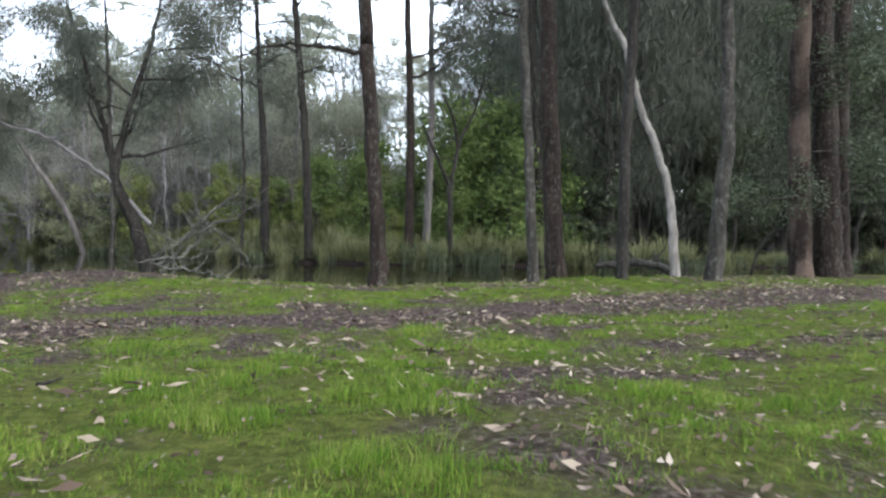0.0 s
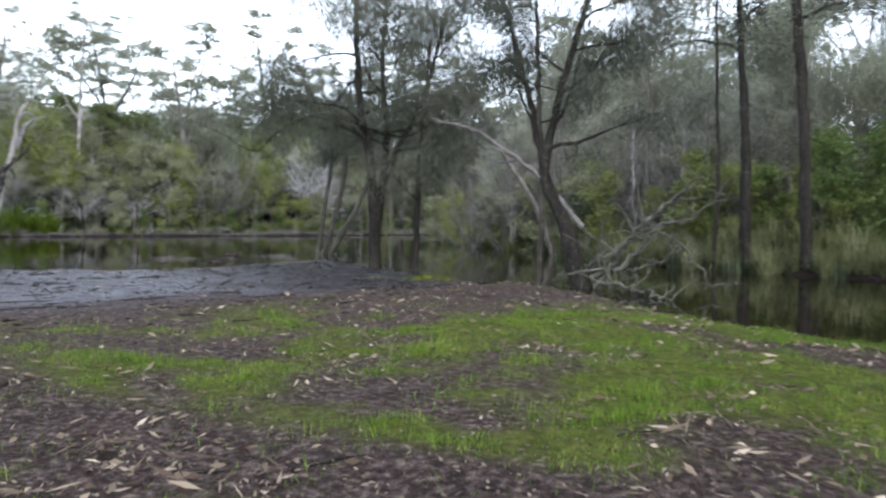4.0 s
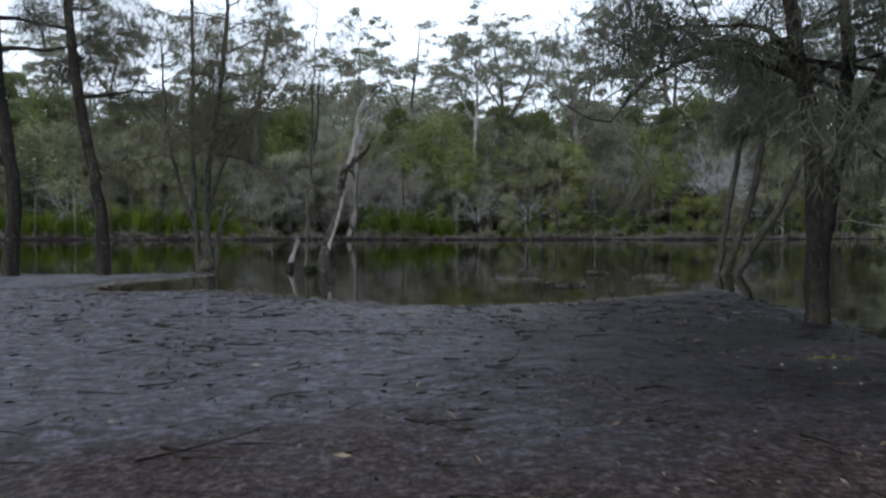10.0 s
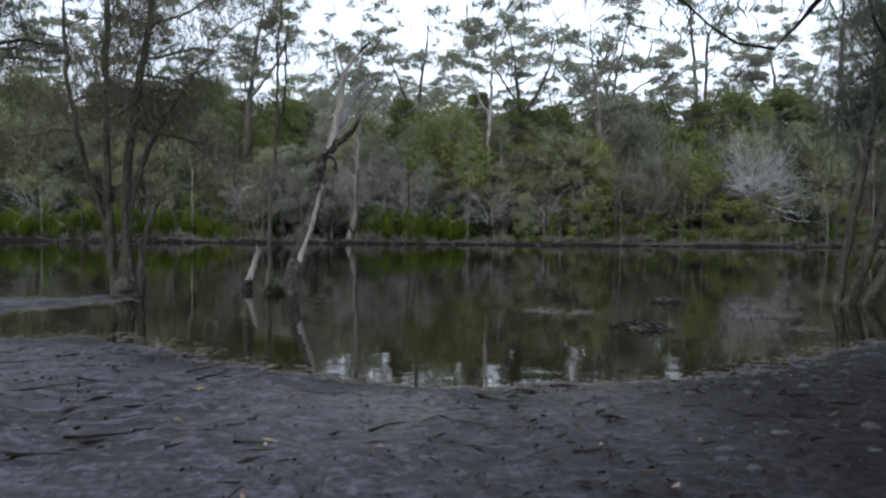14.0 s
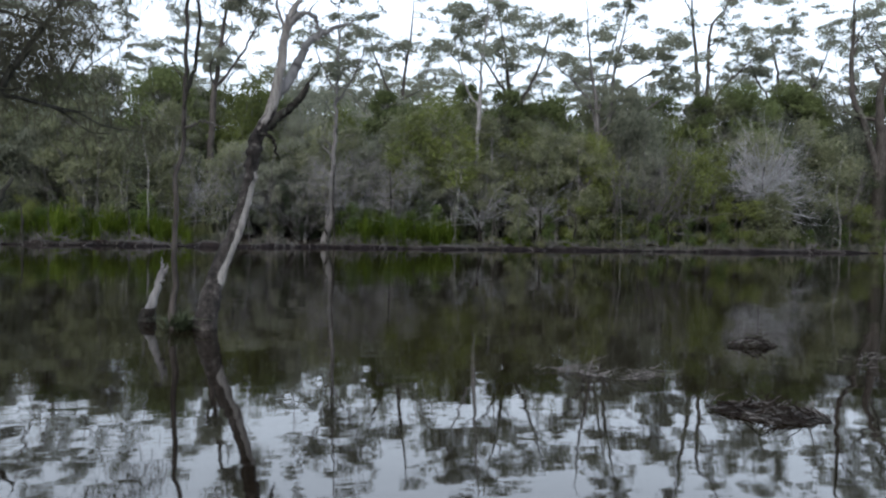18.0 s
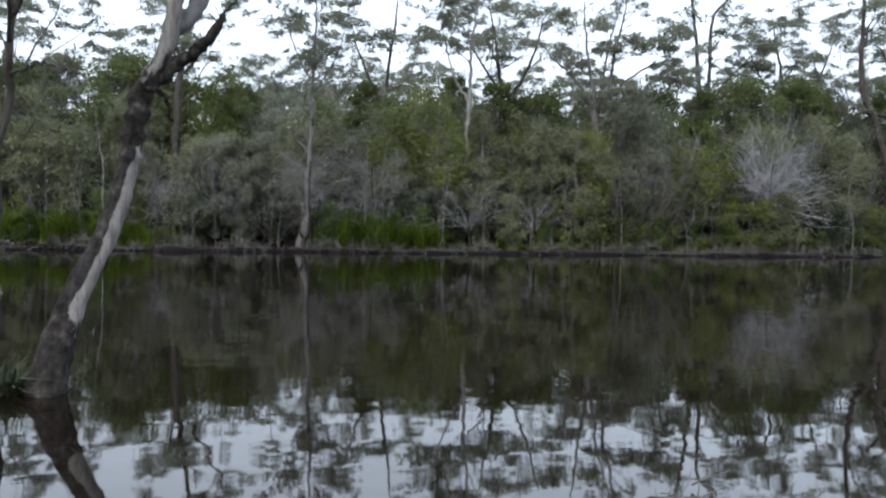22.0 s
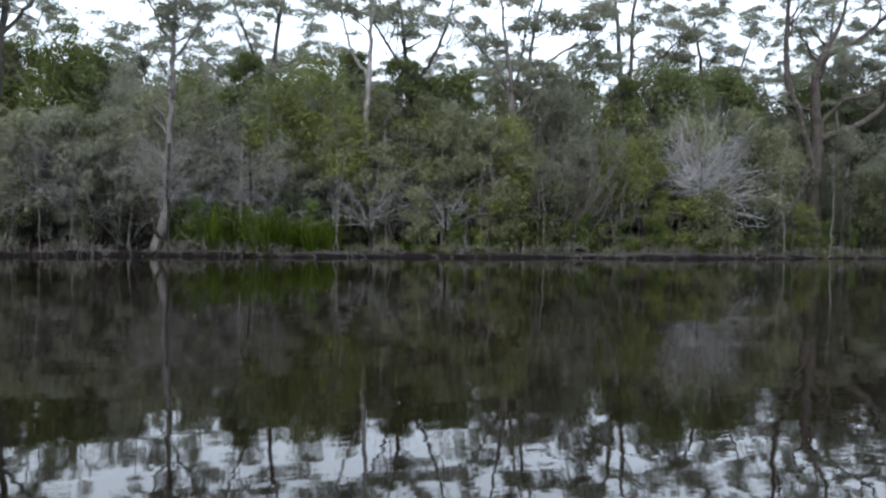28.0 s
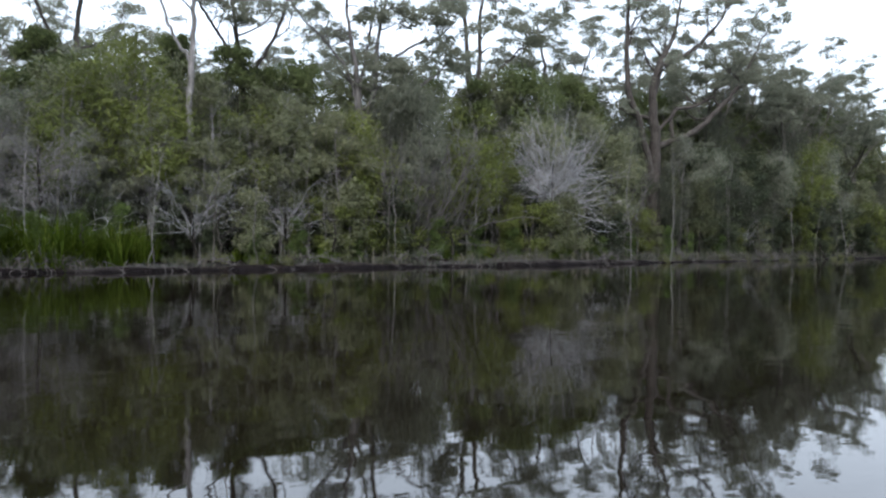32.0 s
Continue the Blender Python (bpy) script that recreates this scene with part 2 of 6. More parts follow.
BARK_PALE = bark("pale_smooth_bark", (0.10, 0.092, 0.082), (0.27, 0.255, 0.235), stretch=(1, 1, 0.35), strength=0.35)
STEM_PALE = bark("mossy_pale_stems", (0.016, 0.0158, 0.0128), (0.074, 0.073, 0.062), stretch=(1, 1, 0.3), strength=0.8, lichen=0.3)
DEADWOOD = bark("weathered_deadwood", (0.040, 0.036, 0.033), (0.17, 0.158, 0.15), stretch=(1.2, 1.2, 0.12))


def snag_wood():
    """Dead wood, bleached where the attribute "bare" says that the bark is gone, dark rough bark elsewhere."""
    mat, nt, bsdf, out = material("half_bare_snag_wood")
    at = node(nt, "ShaderNodeAttribute"); at.attribute_name = "bare"
    fine = noise_node(nt, 16.0, 7.0, 0.7, (1.3, 1.3, 0.14))
    crack = noise_node(nt, 9.0, 6.0, 0.7, (1, 1, 0.7))
    rind = ramp(nt, crack.outputs["Fac"], [(0.36, (0.010, 0.009, 0.009)), (0.56, (0.045, 0.040, 0.038)), (0.7, (0.13, 0.12, 0.115))]).outputs[0]
    wood = ramp(nt, fine.outputs["Fac"], [(0.3, (0.12, 0.108, 0.103)), (0.5, (0.28, 0.262, 0.25)), (0.72, (0.41, 0.392, 0.38))]).outputs[0]
    edge = math_node(nt, 'ADD', at.outputs["Fac"], math_node(nt, 'MULTIPLY', math_node(nt, 'SUBTRACT', crack.outputs["Fac"], 0.5), 1.2))
    fac = ramp(nt, edge, [(0.35, (0, 0, 0)), (0.6, (1, 1, 1))]).outputs[0]
    nt.links.new(mixc(nt, fac, rind, wood), bsdf.inputs["Base Color"])
    bsdf.inputs["Roughness"].default_value = 0.85
    bsdf.inputs["Specular IOR Level"].default_value = 0.15
    bump(nt, bsdf, math_node(nt, 'ADD', crack.outputs["Fac"], fine.outputs["Fac"]), 1.0, 0.04)
    return mat


SNAGWOOD = snag_wood()
TWIG = bark("grey_twigs", (0.075, 0.071, 0.070), (0.19, 0.182, 0.18), strength=0.2)
TWIG_PALE = bark("pale_bare_twigs", (0.14, 0.136, 0.138), (0.33, 0.322, 0.325), strength=0.2)
# Gum and olive leaves lightened and greyed: distance haze mixed into their colours
LEAF_GUM = foliage("gum_leaves", [(0.1, (0.115, 0.127, 0.098)), (0.5, (0.225, 0.24, 0.185)), (0.95, (0.31, 0.325, 0.25))], 0.58)
LEAF_OLIVE = foliage("olive_scrub_leaves", [(0.1, (0.055, 0.062, 0.034)), (0.5, (0.154, 0.168, 0.096)), (0.95, (0.26, 0.275, 0.168))], 0.34)
LEAF_YELLOW = foliage("yellow_green_leaves", [(0.1, (0.050, 0.066, 0.018)), (0.5, (0.122, 0.148, 0.040)), (0.95, (0.21, 0.235, 0.075))], 0.32)
LEAF_GREEN = foliage("bright_green_leaves", [(0.1, (0.026, 0.044, 0.012)), (0.5, (0.075, 0.115, 0.032)), (0.95, (0.16, 0.20, 0.065))], 0.36)
LEAF_CROWN = foliage("fresh_green_crown_leaves", [(0.1, (0.036, 0.052, 0.020)), (0.5, (0.095, 0.122, 0.046)), (0.95, (0.175, 0.205, 0.085))], 0.35)
# Green darkened to carry the shade inside thicket and wood
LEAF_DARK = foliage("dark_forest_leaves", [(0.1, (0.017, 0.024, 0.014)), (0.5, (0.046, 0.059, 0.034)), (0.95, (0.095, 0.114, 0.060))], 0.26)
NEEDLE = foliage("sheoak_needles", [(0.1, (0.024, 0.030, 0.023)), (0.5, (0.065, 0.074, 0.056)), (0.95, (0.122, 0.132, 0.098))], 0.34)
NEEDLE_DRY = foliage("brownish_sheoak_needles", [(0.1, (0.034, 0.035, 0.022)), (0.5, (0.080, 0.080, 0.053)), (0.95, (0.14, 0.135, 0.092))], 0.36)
# Paled copy of the needles: distance haze and light put into the colour
NEEDLE_FAR = foliage("haze_paled_sheoak_needles", [(0.1, (0.090, 0.100, 0.076)), (0.5, (0.19, 0.205, 0.155)), (0.95, (0.29, 0.30, 0.225))], 0.5)
SILVER = bark("silver_twigs", (0.235, 0.239, 0.254), (0.49, 0.494, 0.518), strength=0.2)
REED = foliage("reed_blades", [(0.1, (0.023, 0.043, 0.004)), (0.5, (0.074, 0.115, 0.013)), (0.95, (0.16, 0.19, 0.036))], 0.4, 0.7, 0.1)
SEDGE = foliage("dry_sedge_blades", [(0.1, (0.045, 0.056, 0.022)), (0.5, (0.118, 0.132, 0.060)), (0.95, (0.22, 0.21, 0.125))], 0.38)
GRASS = foliage("lawn_grass_blades", [(0.18, (0.014, 0.036, 0.004)), (0.36, (0.040, 0.086, 0.010)), (0.54, (0.078, 0.142, 0.014)), (0.75, (0.140, 0.168, 0.036)), (0.97, (0.32, 0.28, 0.13))], 0.35, 0.7, 0.08, 2.4)
MOSS = foliage("yellow_green_moss", [(0.1, (0.05, 0.062, 0.008)), (0.9, (0.12, 0.14, 0.018))], 0.2)
LITTER = foliage("fallen_leaves", [(0.1, (0.034, 0.020, 0.015)), (0.40, (0.080, 0.060, 0.046)), (0.66, (0.20, 0.165, 0.13)), (0.97, (0.47, 0.43, 0.36))], 0.1, 0.8, 0.1, 3.0)
CRUMB = foliage("broken_leaf_crumbs", [(0.1, (0.018, 0.012, 0.010)), (0.5, (0.062, 0.046, 0.039)), (0.95, (0.20, 0.17, 0.14))], 0.1, 0.8, 0.1, 3.0)
STRAW = foliage("washed_up_straw", [(0.1, (0.04, 0.034, 0.026)), (0.9, (0.20, 0.185, 0.155))], 0.1)


# ---- mesh tools ----
def value_noise(x, y, scale, seed=0):
    """Smooth value noise over the plane, about 0 to 1."""
    x = np.asarray(x, float) * scale + seed * 17.3
    y = np.asarray(y, float) * scale + seed * 9.1
    xi, yi = np.floor(x), np.floor(y)
    u, v = x - xi, y - yi
    u, v = u * u * (3 - 2 * u), v * v * (3 - 2 * v)

    def h(a, b):
        s = np.sin(a * 127.1 + b * 311.7) * 43758.5453
        return s - np.floor(s)
    return (h(xi, yi) * (1 - u) + h(xi + 1, yi) * u) * (1 - v) + (h(xi, yi + 1) * (1 - u) + h(xi + 1, yi + 1) * u) * v


def fractal(x, y, scale, seed=0, octaves=3):
    total, amp, norm = 0, 1.0, 0
    for k in range(octaves):
        total = total + amp * value_noise(x, y, scale * 2 ** k, seed + k)
        norm += amp
        amp *= 0.5
    return total / norm


def step01(a, b, v):
    t = np.clip((v - a) / (b - a), 0, 1)
    return t * t * (3 - 2 * t)


def mesh_of(name, verts, faces, smooth=True):
    """A mesh from arrays: vertices (n, 3), faces (m, 3) or (m, 4)."""
    verts, faces = np.asarray(verts, np.float32), np.asarray(faces, np.int32)
    me = bpy.data.meshes.new(name)
    n, k = faces.shape
    me.vertices.add(len(verts))
    me.vertices.foreach_set("co", verts.ravel())
    me.loops.add(n * k)
    me.loops.foreach_set("vertex_index", faces.ravel())
    me.polygons.add(n)
    me.polygons.foreach_set("loop_start", np.arange(0, n * k, k, dtype=np.int32))
    me.update(calc_edges=True)
    if smooth:
        me.polygons.foreach_set("use_smooth", np.ones(n, bool))
    return me


class Pile:
    """Gathers quads for one mesh."""

    def __init__(self):
        self.v, self.f, self.n = [], [], 0

    def add(self, verts, faces):
        self.v.append(np.asarray(verts, float))
        self.f.append(np.asarray(faces, int) + self.n)
        self.n += len(verts)

    def tube(self, pts, radii, sides=7, rough=0.0, rng=None):
        pts = np.asarray(pts, float)
        radii = np.asarray(radii, float)
        d = np.gradient(pts, axis=0)
        d /= np.linalg.norm(d, axis=1)[:, None] + 1e-9
        ref = np.where(np.abs(d[:, 2:3]) > 0.9, [[1.0, 0, 0]], [[0, 0, 1.0]])
        if len(set(map(tuple, ref))) > 1:
            ref = np.tile([[0.83, 0.55, 0.06]], (len(pts), 1))
        a = np.cross(d, ref)
        a /= np.linalg.norm(a, axis=1)[:, None] + 1e-9
        b = np.cross(d, a)
        ang = np.linspace(0, 2 * np.pi, sides, endpoint=False)
        r = radii[:, None] * np.ones((1, sides))
        if rough and rng is not None:
            r = r * (1 + rough * rng.normal(size=r.shape)) * (1 + 0.8 * rough * rng.normal(size=(1, sides)))
        v = pts[:, None, :] + r[:, :, None] * (np.cos(ang)[None, :, None] * a[:, None, :] + np.sin(ang)[None, :, None] * b[:, None, :])
        k = len(pts)
        i, j = np.meshgrid(np.arange(k - 1), np.arange(sides), indexing="ij")
        j2 = (j + 1) % sides
        f = np.stack([i * sides + j, i * sides + j2, (i + 1) * sides + j2, (i + 1) * sides + j], -1).reshape(-1, 4)
        self.add(v.reshape(-1, 3), f)
        for end, flip in ((0, 1), (k - 1, -1)):      # close both ends
            c = np.arange(sides) + end * sides
            quads = [[c[0], c[q], c[q + 1], c[q + 1 if q + 2 >= sides else q + 2]] for q in range(1, sides - 1, 2)]
            quads = [q if q[2] != q[3] else [q[0], q[1], q[2], q[2]] for q in quads]
            self.f.append(np.array([q for q in quads if q[2] != q[3]], int).reshape(-1, 4) + self.n - k * sides)

    def mesh(self, name):
        return mesh_of(name, np.concatenate(self.v), np.concatenate(self.f))


def smooth_line(ctrl, radii, n, rng=None, wobble=0.0):
    """A gliding line through a few control points, with its radii."""
    ctrl, radii = np.asarray(ctrl, float), np.asarray(radii, float)
    if len(radii) != len(ctrl):
        radii = np.interp(np.linspace(0, 1, len(ctrl)), np.linspace(0, 1, len(radii)), radii)
    seg = np.r_[0, np.cumsum(np.linalg.norm(np.diff(ctrl, axis=0), axis=1))]
    s = np.linspace(0, seg[-1], n)
    ext = np.vstack([2 * ctrl[0] - ctrl[1], ctrl, 2 * ctrl[-1] - ctrl[-2]])
    idx = np.clip(np.searchsorted(seg, s, side="right") - 1, 0, len(ctrl) - 2)
    u = ((s - seg[idx]) / (seg[idx + 1] - seg[idx]))[:, None]
    p0, p1, p2, p3 = ext[idx], ext[idx + 1], ext[idx + 2], ext[idx + 3]
    out = 0.5 * (2 * p1 + (p2 - p0) * u + (2 * p0 - 5 * p1 + 4 * p2 - p3) * u ** 2 + (3 * p1 - p0 - 3 * p2 + p3) * u ** 3)
    if rng is not None and wobble:
        w = rng.normal(size=(n, 3)) * wobble
        w[0] = 0
        out = out + w
    return out, np.interp(s, seg, radii)


def branch_line(rng, start, way, length, radius, n=6, bend=0.25, rise=0.1, tip=0.25):
    """One crooked branch, from start along way, rising or drooping; returns points and radii."""
    way = np.asarray(way, float) / (np.linalg.norm(way) + 1e-9)
    pts = [np.asarray(start, float)]
    for k in range(n - 1):
        way = way + rng.normal(size=3) * bend + np.array([0, 0, rise])
        way /= np.linalg.norm(way)
        pts.append(pts[-1] + way * length / (n - 1))
    return np.array(pts), np.linspace(radius, radius * tip, n)


def leaf_mesh(name, centres, ways, lengths, widths, rng, far=False):
    """Many single leaves, each along its own way: folded rhombs, or (far off) pointed slips."""
    c, d = np.asarray(centres, float), np.asarray(ways, float)
    d = d / (np.linalg.norm(d, axis=1)[:, None] + 1e-9)
    n = len(c)
    side = np.cross(d, rng.normal(size=(n, 3)))
    side /= np.linalg.norm(side, axis=1)[:, None] + 1e-9
    L, W = np.asarray(lengths)[:, None], np.asarray(widths)[:, None]
    if far:
        v = np.stack([c + side * W * 0.5, c - side * W * 0.5, c + d * L], 1).reshape(-1, 3)
        return mesh_of(name, v, np.arange(3 * n).reshape(n, 3), False)
    up = np.cross(side, d) * W * 0.3
    v = np.stack([c, c + d * L * 0.45 + side * W * 0.5 + up, c + d * L, c + d * L * 0.45 - side * W * 0.5 + up], 1).reshape(-1, 3)
    return mesh_of(name, v, np.arange(4 * n).reshape(n, 4), False)


def blade_mesh(name, roots, heights, widths, rng, lean=0.35, slim=False):
    """Many upright blades: narrow, bent, tapering to a point."""
    r = np.asarray(roots, float)
    n = len(r)
    a = rng.uniform(0, 2 * np.pi, n)
    out = np.stack([np.cos(a), np.sin(a), np.zeros(n)], 1)
    side = np.stack([-np.sin(a), np.cos(a), np.zeros(n)], 1) * np.asarray(widths)[:, None] * 0.5
    h = np.asarray(heights)[:, None]
    ln = np.abs(rng.normal(size=(n, 1))) * lean
    top = r + out * h * ln + np.array([0, 0, 1]) * h * (1 - 0.3 * ln)
    if slim:
        v = np.stack([r - side, r + side, top], 1).reshape(-1, 3)
        return mesh_of(name, v, np.arange(3 * n).reshape(n, 3), False)
    mid = r + out * h * ln * 0.35 + np.array([0, 0, 1]) * h * 0.6
    v = np.stack([r - side, r + side, mid + side * 0.75, mid - side * 0.75, top], 1).reshape(-1, 3)
    base = np.arange(n)[:, None] * 5
    f = np.concatenate([base + np.array([[0, 1, 2]]), base + np.array([[0, 2, 3]]), base + np.array([[3, 2, 4]])], 1).reshape(-1, 3)
    return mesh_of(name, v, f, False)


def thing(name, label, category, group="", at=(0, 0, 0), turn=0.0, size=1.0, kind=""):
    ob = new(name)
    ob.empty_display_size = 0.2
    ob.matrix_basis = pose(*at, 0, 0, turn) @ Matrix.Scale(size, 4)
    return tagged(ob, label, category, group, kind)


def part(name, me, mat, parent, label=""):
    ob = new(name, me)
    if not me.materials:
        me.materials.append(mat)
    ob.parent = parent
    return tagged(ob, label)


def plant(ob, x, y, z, turn, size, tall=1.0):
    """One more of a thing, at a place of its own."""
    twin = copy_thing(ob, pose(x, y, z, 0, 0, turn))
    twin.scale = (size, size, size * tall)
    return twin


# ---- the lie of the land ----
# outlines of the three pieces of land, along the water's edge
NEAR_SHORE = [(300, 120), (60, 36), (20, 23), (9, 18.6), (5, 16.4), (3, 15.4), (0.8, 13.4), (-1, 12.7), (-2.6, 13.1), (-4.5, 14.2), (-6.5, 15.4),
              (-8.6, 15.9), (-10.8, 16.0), (-13, 17.1), (-15.6, 17.9), (-18.4, 18.6), (-18.0, 17.2), (-17.3, 16.0), (-16.8, 14.6), (-16.55, 13.2),
              (-16.65, 12.1), (-17.15, 11.1), (-17.9, 10.2), (-18.9, 9.3), (-20.2, 8.2), (-20.0, 6.5), (-20.6, 5.3), (-22.4, 6.1), (-24.3, 7.8),
              (-25.0, 7.4), (-24.9, 5.2), (-25.6, 2.4), (-27.5, -8), (-30, -60), (-60, -300), (300, -300)]
CREEK_SHORE = [(300, 150), (60, 44), (20, 31), (5, 25.6), (0, 24.0), (-5, 23.8), (-10, 24.8), (-14, 27), (-18, 31), (-25, 34.5), (-35, 40), (-38, 60),
               (-42, 120), (-60, 400), (400, 400)]
FAR_SHORE = [(-57, -300), (-57.4, -20), (-57.8, 0), (-57.2, 9), (-57.9, 15), (-57.0, 22), (-57.3, 31), (-56.6, 40), (-57.6, 52), (-58.2, 70), (-60, 95),
             (-66, 140), (-80, 400), (-500, 400), (-500, -300)]


def inside_by(x, y, ring):
    """How far (x, y) lies inside a ring of corners; outside: minus."""
    best = np.full(x.shape, 1e9)
    odd = np.zeros(x.shape, bool)
    for (x0, y0), (x1, y1) in zip(ring, ring[1:] + ring[:1]):
        dx, dy = x1 - x0, y1 - y0
        t = np.clip(((x - x0) * dx + (y - y0) * dy) / (dx * dx + dy * dy), 0, 1)
        best = np.minimum(best, np.hypot(x - x0 - t * dx, y - y0 - t * dy))
        if y0 != y1:
            odd ^= ((y0 > y) != (y1 > y)) & (x < x0 + (y - y0) * dx / dy)
    return np.where(odd, best, -best)


def along_line(x, y, line):
    """The distance from (x, y) to a line of corners."""
    best = np.full(x.shape, 1e9)
    for (x0, y0), (x1, y1) in zip(line, line[1:]):
        dx, dy = x1 - x0, y1 - y0
        t = np.clip(((x - x0) * dx + (y - y0) * dy) / (dx * dx + dy * dy), 0, 1)
        best = np.minimum(best, np.hypot(x - x0 - t * dx, y - y0 - t * dy))
    return best


TRACK = [(-9, 4.2), (-3.2, 5.8), (-1.2, 6.6), (0.8, 7.4), (2.8, 8.8), (5.2, 10.2), (9, 12.6), (20, 18)]


def land(x, y):
    """Height of the ground, and how much of it is grass, mud, forest litter, pale crust with sheen, and peat with
    painted shade.
    """
    x, y = np.asarray(x, float), np.asarray(y, float)
    edge = 0.5 * (fractal(x, y, 0.9, 3) - 0.5) + 0.25 * (fractal(x, y, 3.5, 5) - 0.5)
    near = inside_by(x, y, NEAR_SHORE) + edge * np.where(x < -14, 1.0, 0.6)
    creek = inside_by(x, y, CREEK_SHORE) + edge
    far = inside_by(x, y, FAR_SHORE) + edge * 1.5 + 1.1 * (fractal(x, y, 0.8, 37, 4) - 0.5) * (x < -50)
    muddy = step01(-6.5, -10.0, x)
    reach = 0.5 + 3.0 * muddy - 2.1 * muddy * step01(-11.5, -14.5, x)
    rise = 0.2 + 0.06 * step01(0, 6, x) - 0.09 * muddy
    lumps = 0.05 * (fractal(x, y, 1.4, 7, 4) - 0.5) + 0.10 * (fractal(x, y, 0.35, 2) - 0.5) * (1 - 0.6 * muddy)
    rough_mud = muddy * (0.07 * (fractal(x, y * 0.7, 3.4, 11, 3) - 0.5) + 0.08 * (fractal(x, y, 2.6, 13, 2) - 0.5) * step01(-12.5, -14.5, x))
    z_near = WATER + rise * (1 - np.exp(-np.maximum(near, 0) / reach)) + (lumps + rough_mud) * step01(0, 0.6, near)
    z_creek = WATER + 0.14 * step01(0, 0.5, creek) + 0.3 * step01(0.4, 3.0, creek) + 0.012 * np.maximum(creek, 0) + 0.22 * np.maximum(creek - 30, 0) * step01(30, 60, creek) * 0.5
    z_creek = z_creek + 0.15 * (fractal(x, y, 0.7, 4) - 0.5) * step01(0, 1, creek)
    hill = 30 * (0.55 + 0.45 * step01(0, 22, y)) * step01(18, 150, far) * (0.75 + 0.5 * fractal(x, y, 0.012, 8, 2)) * (0.8 + 0.2 * step01(60, 0, y))
    z_far = WATER + (0.03 + 0.42 * fractal(x, y, 0.55, 6) ** 1.6) * step01(0, 0.2, far) + 0.5 * step01(0.4, 8, far) + hill
    z_far = z_far + 0.25 * (fractal(x, y, 0.6, 9) - 0.5) * step01(0, 1.0, far)
    out = np.maximum(np.maximum(near, creek), far)
    bed = WATER - 0.02 - np.minimum(0.10 * np.maximum(-out, 0), 1.3)
    z = np.where(near > 0, z_near, np.where(creek > 0, z_creek, np.where(far > 0, z_far, bed)))
    z = np.minimum(z, 40)
    # what covers it
    d = along_line(x, y, TRACK)
    half = 0.45 + 0.75 * step01(-1, 5, x) + 0.5 * (fractal(x, y, 0.8, 12) - 0.5)
    worn = 1 - step01(half * 0.6, half * 1.3 + 0.15, d)
    bare = (1 - step01(2.2, 4.0, np.hypot((x + 7.4) * 0.9, y - 13.0))) + (1 - step01(0.2, 1.1, np.abs(x + 8) * 0.3 + np.abs(y - 16)))
    tuft = fractal(x, y, 0.9, 21, 4)
    grass = step01(-8.2, -4.6, x) * np.clip(1 - worn, 0, 1) * np.clip(1 - bare, 0, 1) * step01(0.36, 0.58, 0.5 * tuft + 0.5 * fractal(x, y, 2.4, 23, 4) + 0.07 * step01(-6, -1, x) - 0.02)
    grass = grass * (near > 0)
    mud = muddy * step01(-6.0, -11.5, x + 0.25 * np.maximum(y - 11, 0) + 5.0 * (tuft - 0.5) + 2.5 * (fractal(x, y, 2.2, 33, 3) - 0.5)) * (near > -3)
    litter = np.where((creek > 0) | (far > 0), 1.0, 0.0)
    # Peaty mud towards the she-oak, with its crown's shade darkened into it
    peat_shade = mud * step01(9.8, 13.6, y + 0.30 * (x + 12) + 1.8 * (tuft - 0.5)) * 0.95
    peat_shade = np.maximum(peat_shade, mud * 0.75 * step01(1.1, 0.3, near + 0.8 * (tuft - 0.5)) * step01(-13.0, -14.5, x))
    # Wet bank lips painted near black, with the undercut's shade in the colour
    wet_lip_shade = np.where((x < -40) & (far > -3), step01(0.34, 0.12, far), 0.0) + np.where((x > -40) & (creek > -3) & (near < 0), step01(0.4, 0.05, creek), 0.0)
    peat_shade = np.maximum(peat_shade, wet_lip_shade)
    litter = litter * (1 - wet_lip_shade)
    crust = np.where(x < -13, step01(0.22, 0.05, np.abs(near - 0.10)) * step01(0.36, 0.6, fractal(x, y, 1.3, 31)), 0.0) * (near > 0)
    # Grazing sheen on the mud by the water, painted as a pale patch
    pale_sheen = step01(1.5, 0.3, np.hypot((x + 15.7) * 1.1, (y - 11.9) * 0.55)) * (0.25 + 0.75 * step01(0.35, 0.65, fractal(x, y, 2.2, 95, 3))) * (near > 0)
    crust = np.maximum(crust, 0.75 * pale_sheen)
    shelf = np.where(x < -40, step01(0.2, 0.42, far) * step01(2.0, 0.9, far) * (0.25 + 0.6 * step01(0.38, 0.6, fractal(x, y, 0.3, 91, 3))), 0.0)
    crust = np.maximum(crust, shelf)
    return z, grass, mud, litter, crust, near, creek, far, peat_shade


def axis(parts):
    """Grid lines: stretches of (from, to, spacing)."""
    out = [np.arange(a, b - s * 0.01, s) for a, b, s in parts]
    return np.unique(np.round(np.concatenate(out), 4))


gx = axis([(-420, -140, 14), (-140, -72, 4), (-72, -60, 0.5), (-60, -56, 0.16), (-56, -54, 0.5), (-54, -27, 1.5), (-27, -21, 0.3), (-21, 7, 0.12), (7, 14, 0.4), (14, 60, 2.5), (60, 320, 20)])
gy = axis([(-280, -30, 14), (-30, 0, 1.6), (0, 3, 0.25), (3, 18.6, 0.12), (18.6, 30, 0.4), (30, 60, 1.2), (60, 110, 2.5), (110, 400, 14)])
